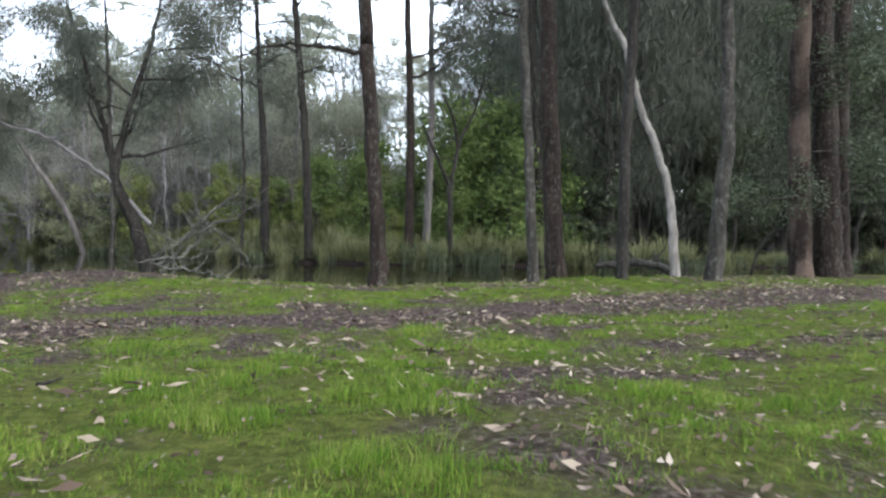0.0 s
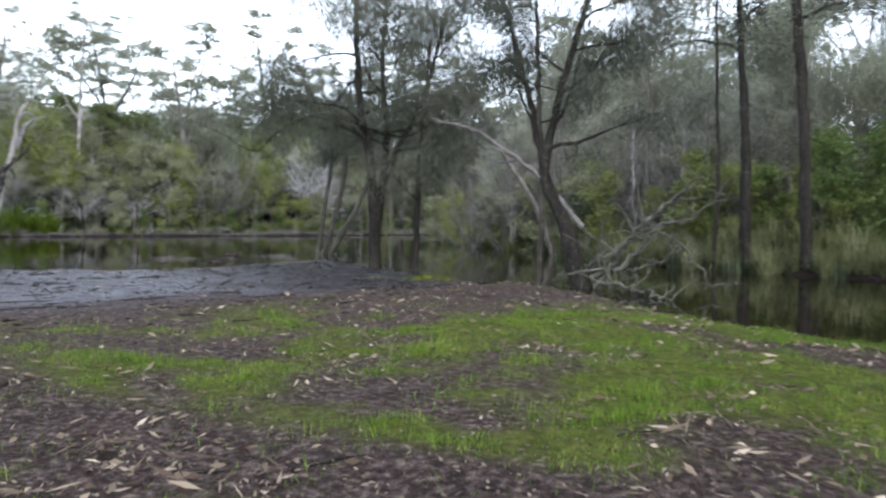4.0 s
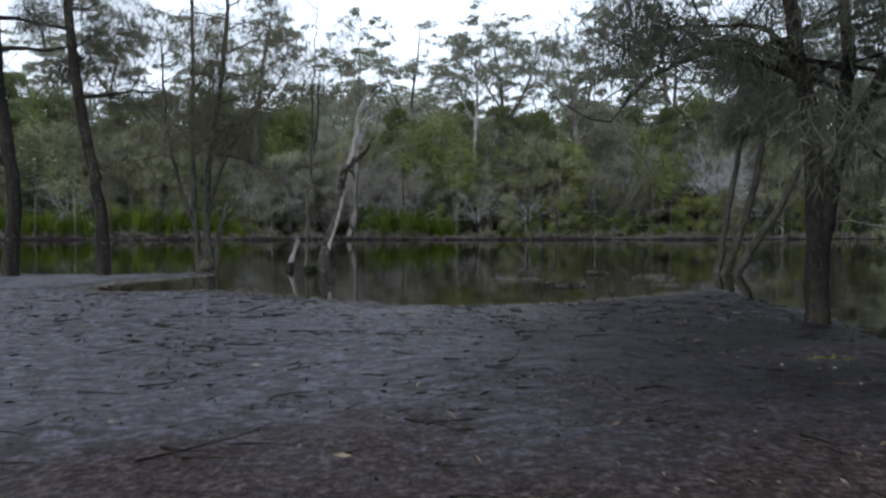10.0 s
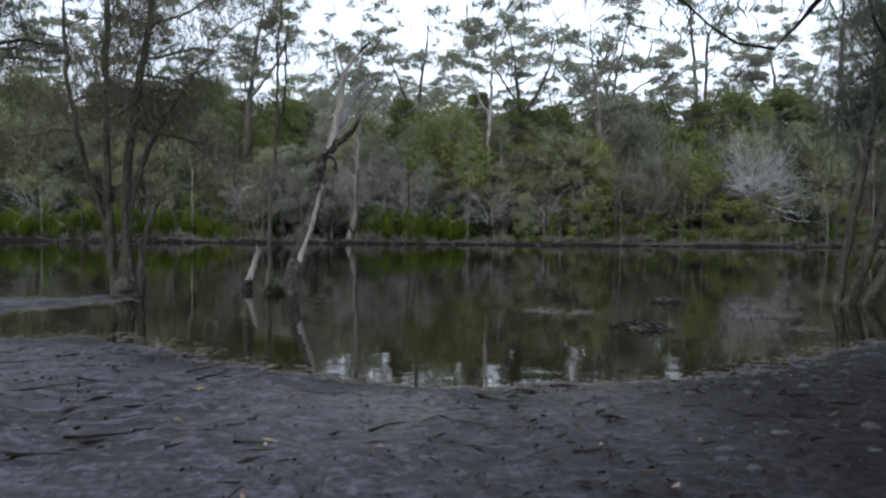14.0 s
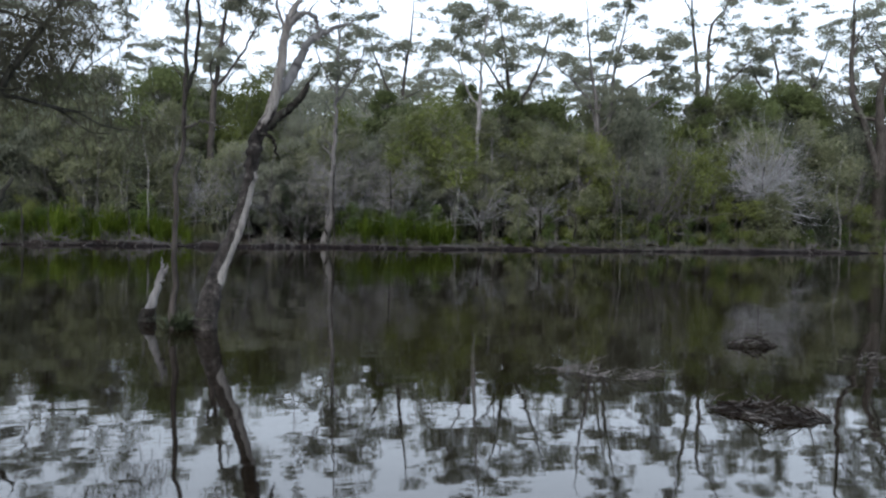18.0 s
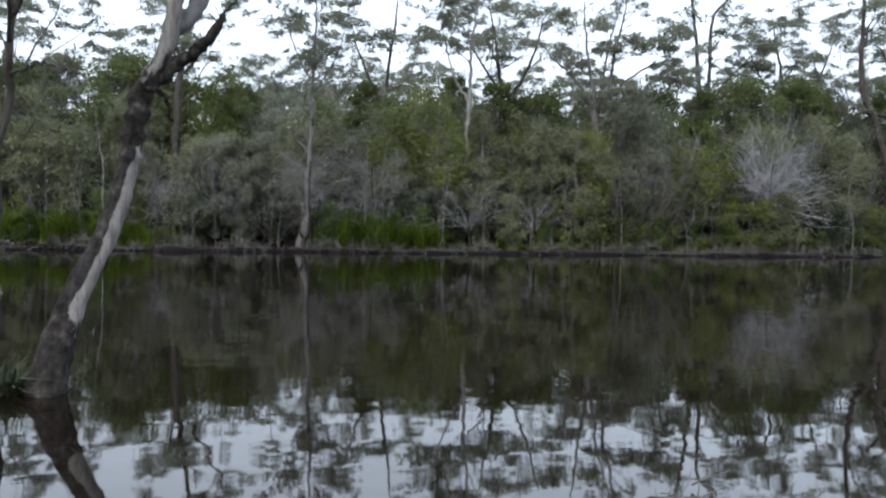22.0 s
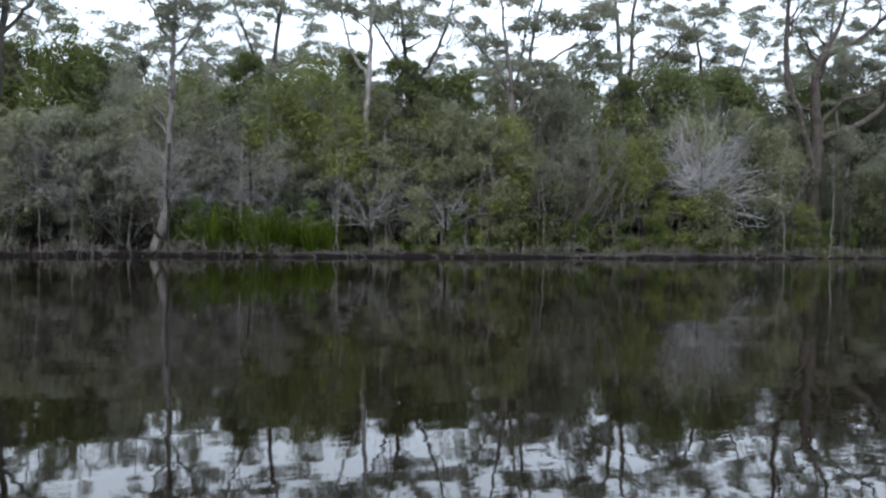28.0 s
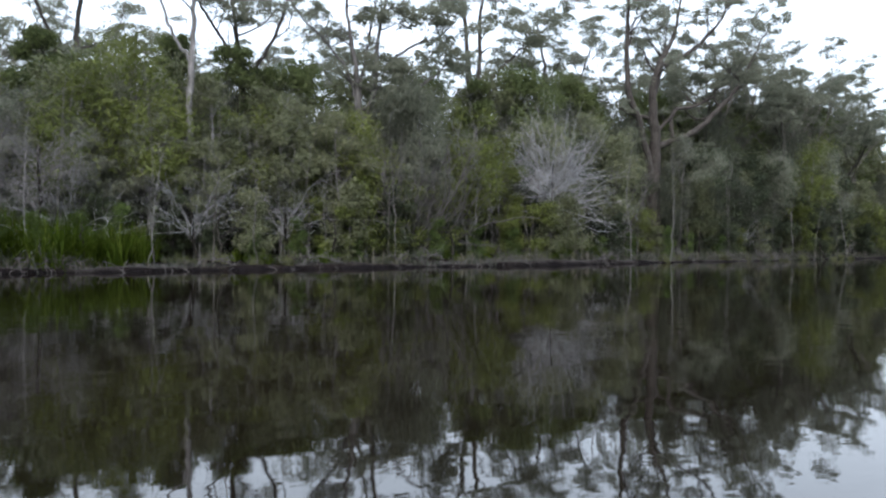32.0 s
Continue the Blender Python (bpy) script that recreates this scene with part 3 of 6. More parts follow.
GX, GY = np.meshgrid(gx, gy, indexing="ij")
GZ, g_grass, g_mud, g_litter, g_crust, _, _, _, g_peat_shade = land(GX, GY)
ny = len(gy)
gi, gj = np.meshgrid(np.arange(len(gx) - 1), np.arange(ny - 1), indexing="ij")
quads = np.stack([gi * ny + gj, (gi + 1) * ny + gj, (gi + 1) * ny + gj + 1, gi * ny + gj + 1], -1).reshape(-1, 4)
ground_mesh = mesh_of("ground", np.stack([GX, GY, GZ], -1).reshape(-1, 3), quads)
for key, values in (("grass", g_grass), ("mud", g_mud), ("litter", g_litter), ("crust", g_crust), ("peat_shade", g_peat_shade)):
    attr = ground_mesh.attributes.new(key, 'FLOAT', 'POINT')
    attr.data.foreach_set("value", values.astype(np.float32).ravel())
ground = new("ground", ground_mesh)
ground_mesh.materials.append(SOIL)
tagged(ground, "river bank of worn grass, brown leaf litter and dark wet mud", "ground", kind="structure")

wv = [(-420, -280, WATER), (320, -280, WATER), (320, 400, WATER), (-420, 400, WATER)]
water = new("water", mesh_of("water", wv, [(0, 1, 2, 3)], False))
water.data.materials.append(RIVER)
tagged(water, "still murky olive brown river reflecting trees and sky", "water", kind="structure")


def height(x, y):
    return float(land(np.array([x]), np.array([y]))[0][0])


# ---- grass, litter and twigs on the near bank ----
rng = np.random.default_rng(11)
n_try = 1700000
px = rng.uniform(-8, 13, n_try)
py = rng.uniform(0.3, 15.5, n_try)
pz, pg, pm, _, _, pn, _, _, _ = land(px, py)
close = np.exp(-np.minimum(np.hypot(px - 0.5, py - 4.5) / 5.5, 3))
stand = step01(0.30, 0.62, fractal(px, py, 4.5, 43, 2))
keep = (rng.uniform(size=n_try) < (0.07 + pg) * (0.30 + 0.9 * close) * (0.15 + 0.85 * stand) * step01(-8.4, -6.0, px)) & (pn > 0.05)
px, py, pz, pg = px[keep], py[keep], pz[keep], pg[keep]
clump = fractal(px, py, 3.2, 41, 3)
blades = blade_mesh("grass", np.stack([px, py, pz - 0.005], 1), (0.014 + 0.21 * np.maximum(clump - 0.3, 0) ** 1.4) * rng.uniform(0.5, 1.4, len(px)),
                    0.0032 + 0.0035 * rng.uniform(size=len(px)), rng, 0.9, True)
blades.materials.append(GRASS)
tagged(new("grass", blades), "short uneven green grass with bare patches", "grass", kind="stuff")

n_leaf = 56000
px = np.concatenate([rng.uniform(-9, 12, n_leaf), rng.uniform(-17, -6, 1300)])
py = np.concatenate([rng.uniform(0.5, 15, n_leaf), rng.uniform(4, 16, 1300)])
pz, pg, pm, _, _, pn, _, _, _ = land(px, py)
drift = fractal(px, py, 0.7, 51, 3)
keep = (pn > 0.1) & (rng.uniform(size=len(px)) < np.where(np.arange(len(px)) >= n_leaf, 0.4, step01(-9.0, -4.0, px) * step01(0.18, 0.62, drift) * (0.3 + 0.7 * step01(-6, -3, px)) * (0.14 + 0.70 * (1 - pg))))
px, py, pz = px[keep], py[keep], pz[keep]
a = rng.uniform(0, 6.28, len(px))
ways = np.stack([np.cos(a), np.sin(a), rng.normal(size=len(px)) * 0.3], 1)
fallen = leaf_mesh("fallen_leaves", np.stack([px, py, pz + 0.016 + 0.022 * rng.uniform(size=len(px))], 1), ways,
                   0.03 + 0.125 * rng.uniform(size=len(px)) ** 2.0, (0.007 + 0.030 * rng.uniform(size=len(px)) ** 1.5), rng)
fallen.materials.append(LITTER)
tagged(new("fallen_leaves", fallen), "pale dry fallen gum leaves scattered over the bank", "leaf litter", kind="stuff")

n_crumb = 90000
px, py = rng.uniform(-10, 9, n_crumb), rng.uniform(0.8, 14, n_crumb)
pz, pg, pm, _, _, pn, _, _, _ = land(px, py)
near_eye = np.exp(-np.minimum(np.hypot(px + 1.5, py - 5) / 5, 3))
keep = (pn > 0.1) & (rng.uniform(size=n_crumb) < (0.15 + 0.85 * near_eye) * (0.25 + 0.75 * step01(0.3, 0.6, fractal(px, py, 1.1, 57, 3))) * (0.5 * step01(-10, -5.0, px) + 0.5 * step01(-5, -1.5, px)) * (0.35 + 0.65 * (1 - pg)))
px, py, pz = px[keep], py[keep], pz[keep]
a = rng.uniform(0, 6.28, len(px))
ways = np.stack([np.cos(a), np.sin(a), rng.normal(size=len(px)) * 0.25], 1)
crumbs = leaf_mesh("leaf_crumbs", np.stack([px, py, pz + 0.012], 1), ways, rng.uniform(0.012, 0.055, len(px)), rng.uniform(0.005, 0.018, len(px)), rng)
crumbs.materials.append(CRUMB)
tagged(new("leaf_crumbs", crumbs), "broken brown leaf crumbs and bark bits on the soil", "leaf litter", kind="stuff")

n_bit = 6500
px, py = rng.uniform(-19.5, -6.5, n_bit), rng.uniform(3, 18, n_bit)
pz, pg, pm, _, _, pn, _, _, _ = land(px, py)
keep = (pn > 0.1) & (rng.uniform(size=n_bit) < 0.25 + 0.75 * step01(0.4, 0.62, fractal(px, py, 0.8, 61, 3)))
px, py, pz = px[keep], py[keep], pz[keep]
a = rng.normal(size=len(px)) * 1.1 + 1.35
ways = np.stack([np.cos(a), np.sin(a), rng.normal(size=len(px)) * 0.1], 1)
bits = leaf_mesh("mud_debris", np.stack([px, py, pz + 0.016], 1), ways, 0.025 + 0.26 * rng.uniform(size=len(px)) ** 3.5, rng.uniform(0.012, 0.035, len(px)), rng)
bits.materials.append(BARK_DARK)
tagged(new("mud_debris", bits), "dark bark chips and rotten leaves strewn over the mud", "debris", kind="stuff")

# lumps of wet mud along the water's edge
n_clod = 9000
px, py = rng.uniform(-21, -13.5, n_clod), rng.uniform(4, 18.5, n_clod)
pz, _, _, _, _, pn, _, _, _ = land(px, py)
keep = (pn > -0.05) & (rng.uniform(size=n_clod) < 0.75 * np.exp(-np.maximum(pn, 0) / 1.1) * (0.2 + 0.8 * step01(0.4, 0.6, fractal(px, py, 1.2, 71, 3))))
px, py, pz = px[keep], py[keep], pz[keep]
count = len(px)
wide = 0.02 + 0.055 * rng.uniform(size=count) ** 2.5
tall = wide * rng.uniform(0.2, 0.42, count)
ang = np.linspace(0, 2 * np.pi, 7, endpoint=False)[None, :] + rng.uniform(0, 6.28, (count, 1))
low = wide[:, None] * rng.uniform(0.7, 1.3, (count, 7))
top = low * rng.uniform(0.45, 0.75, (count, 7))
ring_low = np.stack([px[:, None] + low * np.cos(ang), py[:, None] + 1.3 * low * np.sin(ang), np.repeat(pz[:, None] - 0.012, 7, 1)], -1)
ring_top = np.stack([px[:, None] + top * np.cos(ang), py[:, None] + 1.3 * top * np.sin(ang), pz[:, None] + tall[:, None] * rng.uniform(0.6, 1.1, (count, 7))], -1)
peak = np.stack([px, py, pz + tall * 1.1], -1)[:, None, :]
verts = np.concatenate([ring_low, ring_top, peak], 1).reshape(-1, 3)
k7 = np.arange(7)
k8 = (k7 + 1) % 7
tri = np.concatenate([np.stack([k7, k8, 7 + k8], 1), np.stack([k7, 7 + k8, 7 + k7], 1), np.stack([7 + k7, 7 + k8, np.full(7, 14)], 1)])
clods = mesh_of("mud_clods", verts, (np.arange(count)[:, None, None] * 15 + tri[None]).reshape(-1, 3))
clods.materials.append(WET_MUD)
tagged(new("mud_clods", clods), "dark wet lumps of mud along the water's edge", "mud", kind="stuff")

twigs = Pile()
for k in range(620):
    x = rng.uniform(-18.5, 8)
    y = rng.uniform(3, 17)
    if inside_by(np.array([x]), np.array([y]), NEAR_SHORE)[0] < 0.15 or (x > -8 and rng.uniform() < 0.5):
        continue
    a = rng.normal() * 0.6 + 1.3
    ln = rng.uniform(0.12, 0.5) * (2.2 if rng.uniform() < 0.05 else 1)
    p, r = branch_line(rng, (x, y, height(x, y) + 0.012), (np.cos(a), np.sin(a), 0), ln, rng.uniform(0.004, 0.012), 5, 0.25, 0, 0.4)
    p[:, 2] = height(x, y) + 0.012
    twigs.tube(p, r, 4)
tw = twigs.mesh("fallen_twigs")
tw.materials.append(BARK_DARK)
tagged(new("fallen_twigs", tw), "thin dark fallen twigs lying on the mud and grass", "twigs", kind="stuff")


# ---- trees ----
def fronds(rng, tips, per, spread, length, width, droop, flat=1.0):
    """Leaf places round the tips of twigs: centres, ways and sizes."""
    tips = np.asarray(tips, float)
    c = np.repeat(tips, per, axis=0)
    c = c + rng.normal(size=c.shape) * np.array([spread, spread, spread * flat])
    w = rng.normal(size=c.shape) * np.array([1, 1, 0.7])
    w[:, 2] -= droop
    return c, w, rng.uniform(0.6, 1.3, len(c)) * length, rng.uniform(0.7, 1.2, len(c)) * width


def pad_crown(ob, base, rng, tips, mat, wide=1.1, per=120, leaf=0.26, name="crown"):
    """Flat-bottomed, slightly domed sprays of leaves on the twig ends, each made of a few uneven lumps."""
    pads = []
    for q in np.asarray(tips, float):
        w = wide * rng.uniform(0.55, 1.35)
        tilt = rng.normal(size=2) * 0.12
        turn = rng.uniform(0, 6.28)
        for k in range(rng.integers(3, 7)):
            r0, a0 = w * rng.uniform(0, 0.85), rng.uniform(0, 6.28)
            wl = w * rng.uniform(0.25, 0.46)
            m = int(per * (wl / 0.5) ** 1.6 * rng.uniform(0.5, 1.4)) + 4
            r = rng.uniform(size=m) ** 0.75 * wl * 1.15
            th = rng.uniform(0, 6.28, m)
            ex, ey = r0 * np.cos(a0) + r * np.cos(th), 0.6 * (r0 * np.sin(a0) + r * np.sin(th))
            dx, dy = ex * np.cos(turn) - ey * np.sin(turn), ex * np.sin(turn) + ey * np.cos(turn)
            dome = 0.5 * wl * np.maximum(1 - (r / wl) ** 2, 0) * rng.uniform(size=m) ** 0.7
            pads.append(np.stack([q[0] + dx, q[1] + dy, q[2] + dome + tilt[0] * dx + tilt[1] * dy + rng.normal(size=m) * 0.08 + rng.normal() * 0.10], 1))
    c = np.concatenate(pads) - np.array(base)
    w = rng.normal(size=c.shape) * np.array([1, 1, 0.5]) - np.array([0, 0, 0.25])
    part(name, leaf_mesh(name, c, w, rng.uniform(0.6, 1.3, len(c)) * leaf, rng.uniform(0.3, 0.5, len(c)) * leaf, rng, True), mat, ob)


def gum_limbs(rng, pile, line, rad, count, low, reach, out_up=0.55):
    """Crooked side limbs with forked ends along the upper part of a limb; returns the twig ends."""
    tips = []
    n = len(line)
    for k in range(count):
        i = int(n * (low + (1 - low) * (k + rng.uniform()) / count))
        i = min(max(i, 1), n - 1)
        a = rng.uniform(0, 6.28)
        b, br = branch_line(rng, line[i], (np.cos(a), np.sin(a), out_up), reach * rng.uniform(0.5, 1.15), max(rad[i] * 0.55, 0.02), 8, 0.24, 0.05, 0.3)
        pile.tube(b, br, 5)
        tips.append(b[-1])
        for q in range(3):
            j = rng.integers(3, 8)
            e, er = branch_line(rng, b[j], (b[j] - b[j - 1]) / reach * 7 + rng.normal(size=3) * np.array([0.8, 0.8, 0.3]), reach * rng.uniform(0.25, 0.5), max(br[j] * 0.6, 0.012), 5, 0.25, 0.06, 0.4)
            pile.tube(e, er, 3)
            tips.append(e[-1])
    tips.append(line[-1])
    return tips


def gum_tree(seed, tall=18.0, label="", bark_mat=None, leaf_mat=None, dense=1.0, group="gum trees", fork=0.45):
    """A tall gum: a bare stem that forks into rising crooked limbs, with flat layered pads of leaves and sky between them."""
    rng = np.random.default_rng(seed)
    mat = bark_mat or BARK_PALE
    ob = thing("gum_tree", label or "tall slender gum tree with layered flat foliage pads", "tree", group)
    lean = rng.normal(size=2) * 0.03 * tall
    r0 = tall * 0.0095
    top = np.array([lean[0], lean[1], tall * fork])
    line, rad = smooth_line([(0, 0, -0.3), (lean[0] * 0.3 + rng.normal() * 0.2, lean[1] * 0.3, tall * fork * 0.5), tuple(top)], [r0 * 1.3, r0, r0 * 0.85], 10, rng, tall * 0.003)
    p = Pile(); p.tube(line, rad, 8, 0.05, rng)
    part("trunk", p.mesh("trunk"), mat, ob)
    tips = []
    turn = rng.uniform(0, 6.28)
    for k in range(6):
        a = turn + k * 2.5 + rng.normal() * 0.3
        out = rng.uniform(0.2, 0.95)
        ln = tall * (1 - fork) * rng.uniform(0.75, 1.08)
        p = Pile()
        b, br = branch_line(rng, line[-1] if k < 3 else line[rng.integers(6, 9)], (out * np.cos(a), out * np.sin(a), 1.0), ln, rad[-1] * 0.6, 12, 0.14, 0.03, 0.22)
        p.tube(b, br, 6)
        tips += gum_limbs(rng, p, b, br, 5, 0.35, tall * 0.12)
        part("limb", p.mesh("limb"), mat, ob)
    tips = np.array(tips)
    tips = tips[(rng.uniform(size=len(tips)) < 0.6) & (tips[:, 2] > tall * 0.64)]
    pad_crown(ob, (0, 0, 0), rng, tips, leaf_mat or LEAF_GUM, tall * 0.072, int(32 * dense), 0.25)
    return ob


def round_tree(seed, tall, wide, mat, label, bark_mat=None, low=0.35, lobes=34, per=190, leaf=0.24, name="thicket_tree", group="thicket trees", droop=0.5, stems=3, twigs=4):
    """A leafy tree of the thicket: thin stems, and a close crown of many uneven lobes of small leaves."""
    rng = np.random.default_rng(seed)
    ob = thing(name, label, "tree", group)
    heads = []
    for k in range(lobes):
        u = rng.uniform(-1, 1)
        a = rng.uniform(0, 6.28)
        r = wide * np.sqrt(1 - u * u * 0.85) * rng.uniform(0.45, 1.0) * (1.0 - 0.25 * max(u, 0))
        heads.append((r * np.cos(a), r * np.sin(a), tall * (low + (0.95 - low) * (0.5 + 0.5 * u)) + rng.normal() * 0.2))
    heads = np.array(heads)
    for k in range(stems):
        a = 6.28 * k / stems + rng.uniform(-0.6, 0.6)
        out = wide * rng.uniform(0.15, 0.5)
        line, rad = smooth_line([(0.15 * np.cos(a), 0.15 * np.sin(a), -0.2), (out * 0.5 * np.cos(a), out * 0.5 * np.sin(a), tall * 0.4), (out * np.cos(a), out * np.sin(a), tall * 0.85)],
                                [0.016 + tall * 0.007, tall * 0.0055, 0.015], 10, rng, 0.07)
        p = Pile(); p.tube(line, rad, 6, 0.05, rng)
        for h in heads[k::stems]:
            i = int(np.clip(9 * (h[2] / tall - 0.25) / 0.6, 2, 8))
            way = h - line[i]
            b, br = branch_line(rng, line[i], way, np.linalg.norm(way), rad[i] * 0.55, 6, 0.16, 0.0, 0.4)
            p.tube(b, br, 4)
            for q in range(twigs):
                e, er = branch_line(rng, b[rng.integers(2, 6)], (*rng.normal(size=2), 0.7), tall * rng.uniform(0.07, 0.17), 0.013, 5, 0.22, 0.05, 0.5)
                p.tube(e, er, 3)
        part("stem", p.mesh("stem"), bark_mat or TWIG, ob)
    size = wide * rng.uniform(0.2, 0.36, lobes)
    c = np.repeat(heads, per, axis=0)
    way = rng.normal(size=c.shape)
    way /= np.linalg.norm(way, axis=1)[:, None]
    c = c + way * (np.repeat(size, per) * rng.uniform(size=len(c)) ** 0.45)[:, None] * np.array([1, 1, 0.75])
    w = way * 0.8 + rng.normal(size=c.shape) * 0.7 - np.array([0, 0, droop])
    part("crown", leaf_mesh("crown", c, w, rng.uniform(0.6, 1.3, len(c)) * leaf, rng.uniform(0.25, 0.42, len(c)) * leaf, rng, True), mat, ob)
    return ob


def scrub_tree(seed, tall=8.0, label="", bark_mat=None, leaf_mat=None, per=34, group="bank scrub", spread=0.2, name="scrub_tree", leaf=0.42, droop=0.6, wide=0.17, low=3, twiggy=3):
    """A slim tree of the thicket: two or three thin stems, leaves in loose clumps from low down to the top."""
    rng = np.random.default_rng(seed)
    ob = thing(name, label or "slim swamp tree with thin pale stems and loose olive leaves", "tree", group)
    tips = []
    for k in range(rng.integers(2, 4)):
        a = rng.uniform(0, 6.28)
        out = rng.uniform(0.05, 0.16) * tall
        top = tall * rng.uniform(0.75, 1.0)
        ctrl = [(0.12 * np.cos(a), 0.12 * np.sin(a), -0.2), (out * 0.4 * np.cos(a), out * 0.4 * np.sin(a), top * 0.4), (out * np.cos(a), out * np.sin(a), top)]
        line, rad = smooth_line(ctrl, [tall * 0.0105, tall * 0.0075, 0.014], 11, rng, tall * 0.008)
        p = Pile(); p.tube(line, rad, 6, 0.05, rng)
        for q in range(11):
            i = rng.integers(low, 11)
            b, br = branch_line(rng, line[i], (*rng.normal(size=2), 0.55), tall * rng.uniform(0.1, spread) * (1.3 - 0.06 * i), rad[i] * 0.5, 5, 0.3, 0.03)
            p.tube(b, br, 4)
            tips += [b[2], b[3], b[4]]
            for u in range(twiggy):
                e, er = branch_line(rng, b[rng.integers(1, 5)], (*rng.normal(size=2), 0.9), tall * rng.uniform(0.04, 0.11), 0.011, 4, 0.2, 0.08, 0.5)
                p.tube(e, er, 3)
        part("stem", p.mesh("stem"), bark_mat or TWIG, ob)
        tips += [line[-1], line[-2]]
    c, w, L, W = fronds(rng, tips, per, tall * 0.055, leaf, leaf * wide, droop, 0.8)
    part("crown", leaf_mesh("crown", c, w, L, W, rng, True), leaf_mat or LEAF_OLIVE, ob)
    return ob


def bare_shrub(seed, tall=4.0, mat=None, label="", stems=16, name="bare_shrub", group="bare shrubs", fan=0.8, lift=0.0, droop=0.03):
    """A leafless shrub: a fan of stems that split again and again into fine twigs; lifted, it is the crown of a short trunk."""
    rng = np.random.default_rng(seed)
    ob = thing(name, label or "leafless grey shrub with a fan of fine twigs", "shrub", group)
    if lift:
        p = Pile()
        line, rad = smooth_line([(0.3, 0.1, -0.2), (0.1, 0, lift * 0.5), (0, 0, lift + 0.3)], [0.09, 0.08, 0.06], 8, rng, 0.03)
        p.tube(line, rad, 7, 0.05, rng)
        part("trunk", p.mesh("trunk"), BARK_DARK, ob)
    for part_no in range(3):
        p = Pile()
        for k in range(stems // 3 + 1):
            a = rng.uniform(0, 6.28)
            up = rng.uniform(0.0, 1.5) if lift else rng.uniform(0.35, 1.0)
            b, br = branch_line(rng, (0.1 * np.cos(a), 0.1 * np.sin(a), max(lift - 0.1 - (0.5 * lift * rng.uniform() if lift else 0), -0.1)), (fan * np.cos(a), fan * np.sin(a), up), tall * rng.uniform(0.55, 1.0), tall * (0.0055 if lift else 0.007), 8, 0.16, droop, 0.3)
            p.tube(b, br, 4)
            for q in range(9):
                j = rng.integers(2, 8)
                s, sr = branch_line(rng, b[j], (b[j] - b[j - 1]) / tall * 9 + rng.normal(size=3) * 0.6, tall * rng.uniform(0.15, 0.4), br[j] * 0.6, 5, 0.2, droop, 0.3)
                p.tube(s, sr, 3)
                for u in range(2):
                    i = rng.integers(1, 5)
                    e, er = branch_line(rng, s[i], (s[i] - s[i - 1]) / tall * 12 + rng.normal(size=3) * 0.6, tall * rng.uniform(0.06, 0.16), max(sr[i] * 0.7, 0.004), 3, 0.2, droop, 0.5)
                    p.tube(e, er, 3)
        part("branch", p.mesh("branch"), mat or TWIG, ob)
    return ob


def reed_clump(seed, label, mat, count=420, tall=1.3, wide=0.9, name="reed_clump", group="reeds", lean=0.75):
    rng = np.random.default_rng(seed)
    ob = thing(name, label, "reeds", group)
    heads = rng.normal(size=(9, 2)) * wide * 0.42
    which = rng.integers(0, 9, count)
    r = heads[which] + rng.normal(size=(count, 2)) * wide * 0.10
    grown = rng.uniform(0.45, 1.1, 9)[which]
    me = blade_mesh("blades", np.c_[r, np.full(count, -0.08)], tall * rng.uniform(0.45, 1.1, count) * grown, rng.uniform(0.022, 0.06, count), rng, lean)
    tagged(part("tuft", me, mat, ob), kind="stuff")
    return ob


def bole(ob, base, rng, ctrl, radii, mat, name="trunk", sides=10, flare=0.0, n=None, label="", wobble=0.012):
    """A trunk or limb along control points given in the place's own metres; a part of ob, whose foot is base."""
    line, rad = smooth_line(ctrl, radii, n or 6 + 5 * len(ctrl), rng, wobble)
    if flare:
        hgt = np.linalg.norm(line - line[0], axis=1)
        rad = rad * (1 + flare * np.exp(-hgt / 0.35))
    p = Pile(); p.tube(line, rad, sides, 0.045, rng)
    part(name, mesh_of(name, np.concatenate(p.v) - np.array(base), np.concatenate(p.f)), mat, ob, label)
    return line, rad


def dress(ob, base, rng, line, rad, mat, limbs, z_low, length, out_up=0.35, rise=0.03, subs=4, limb_name="limb", per_limb=True, thick=0.5):
    """Limbs with side twigs along the upper part of a stem; returns the twig ends."""
    tips = []
    high = [i for i in range(1, len(line)) if line[i][2] > z_low]
    if not high:
        return tips
    joined = Pile()
    for k in range(limbs):
        i = high[int((k + rng.uniform()) / limbs * len(high)) % len(high)]
        a = rng.uniform(0, 6.28)
        ln = length * rng.uniform(0.55, 1.15)
        p = Pile() if per_limb else joined
        b, br = branch_line(rng, line[i], (np.cos(a), np.sin(a), out_up), ln, max(rad[i] * thick, 0.016), 8, 0.2, rise, 0.2)
        p.tube(b, br, 5)
        fine = Pile() if per_limb else joined
        for q in range(subs):
            j = rng.integers(2, 8)
            s, sr = branch_line(rng, b[j], (b[j] - b[j - 1]) / ln * 7 + rng.normal(size=3) * 0.6, ln * rng.uniform(0.25, 0.5), br[j] * 0.6, 5, 0.25, rise, 0.3)
            fine.tube(s, sr, 4)
            tips += [s[2], s[3], s[4]]
        tips += [b[-1], b[-2]]
        if per_limb:
            limb = part(limb_name, mesh_of(limb_name, np.concatenate(p.v) - np.array(base), np.concatenate(p.f)), mat, ob)
            if subs:
                tagged(part("twig_spray", mesh_of("twig_spray", np.concatenate(fine.v) - np.array(base), np.concatenate(fine.f)), mat, limb), kind="stuff")
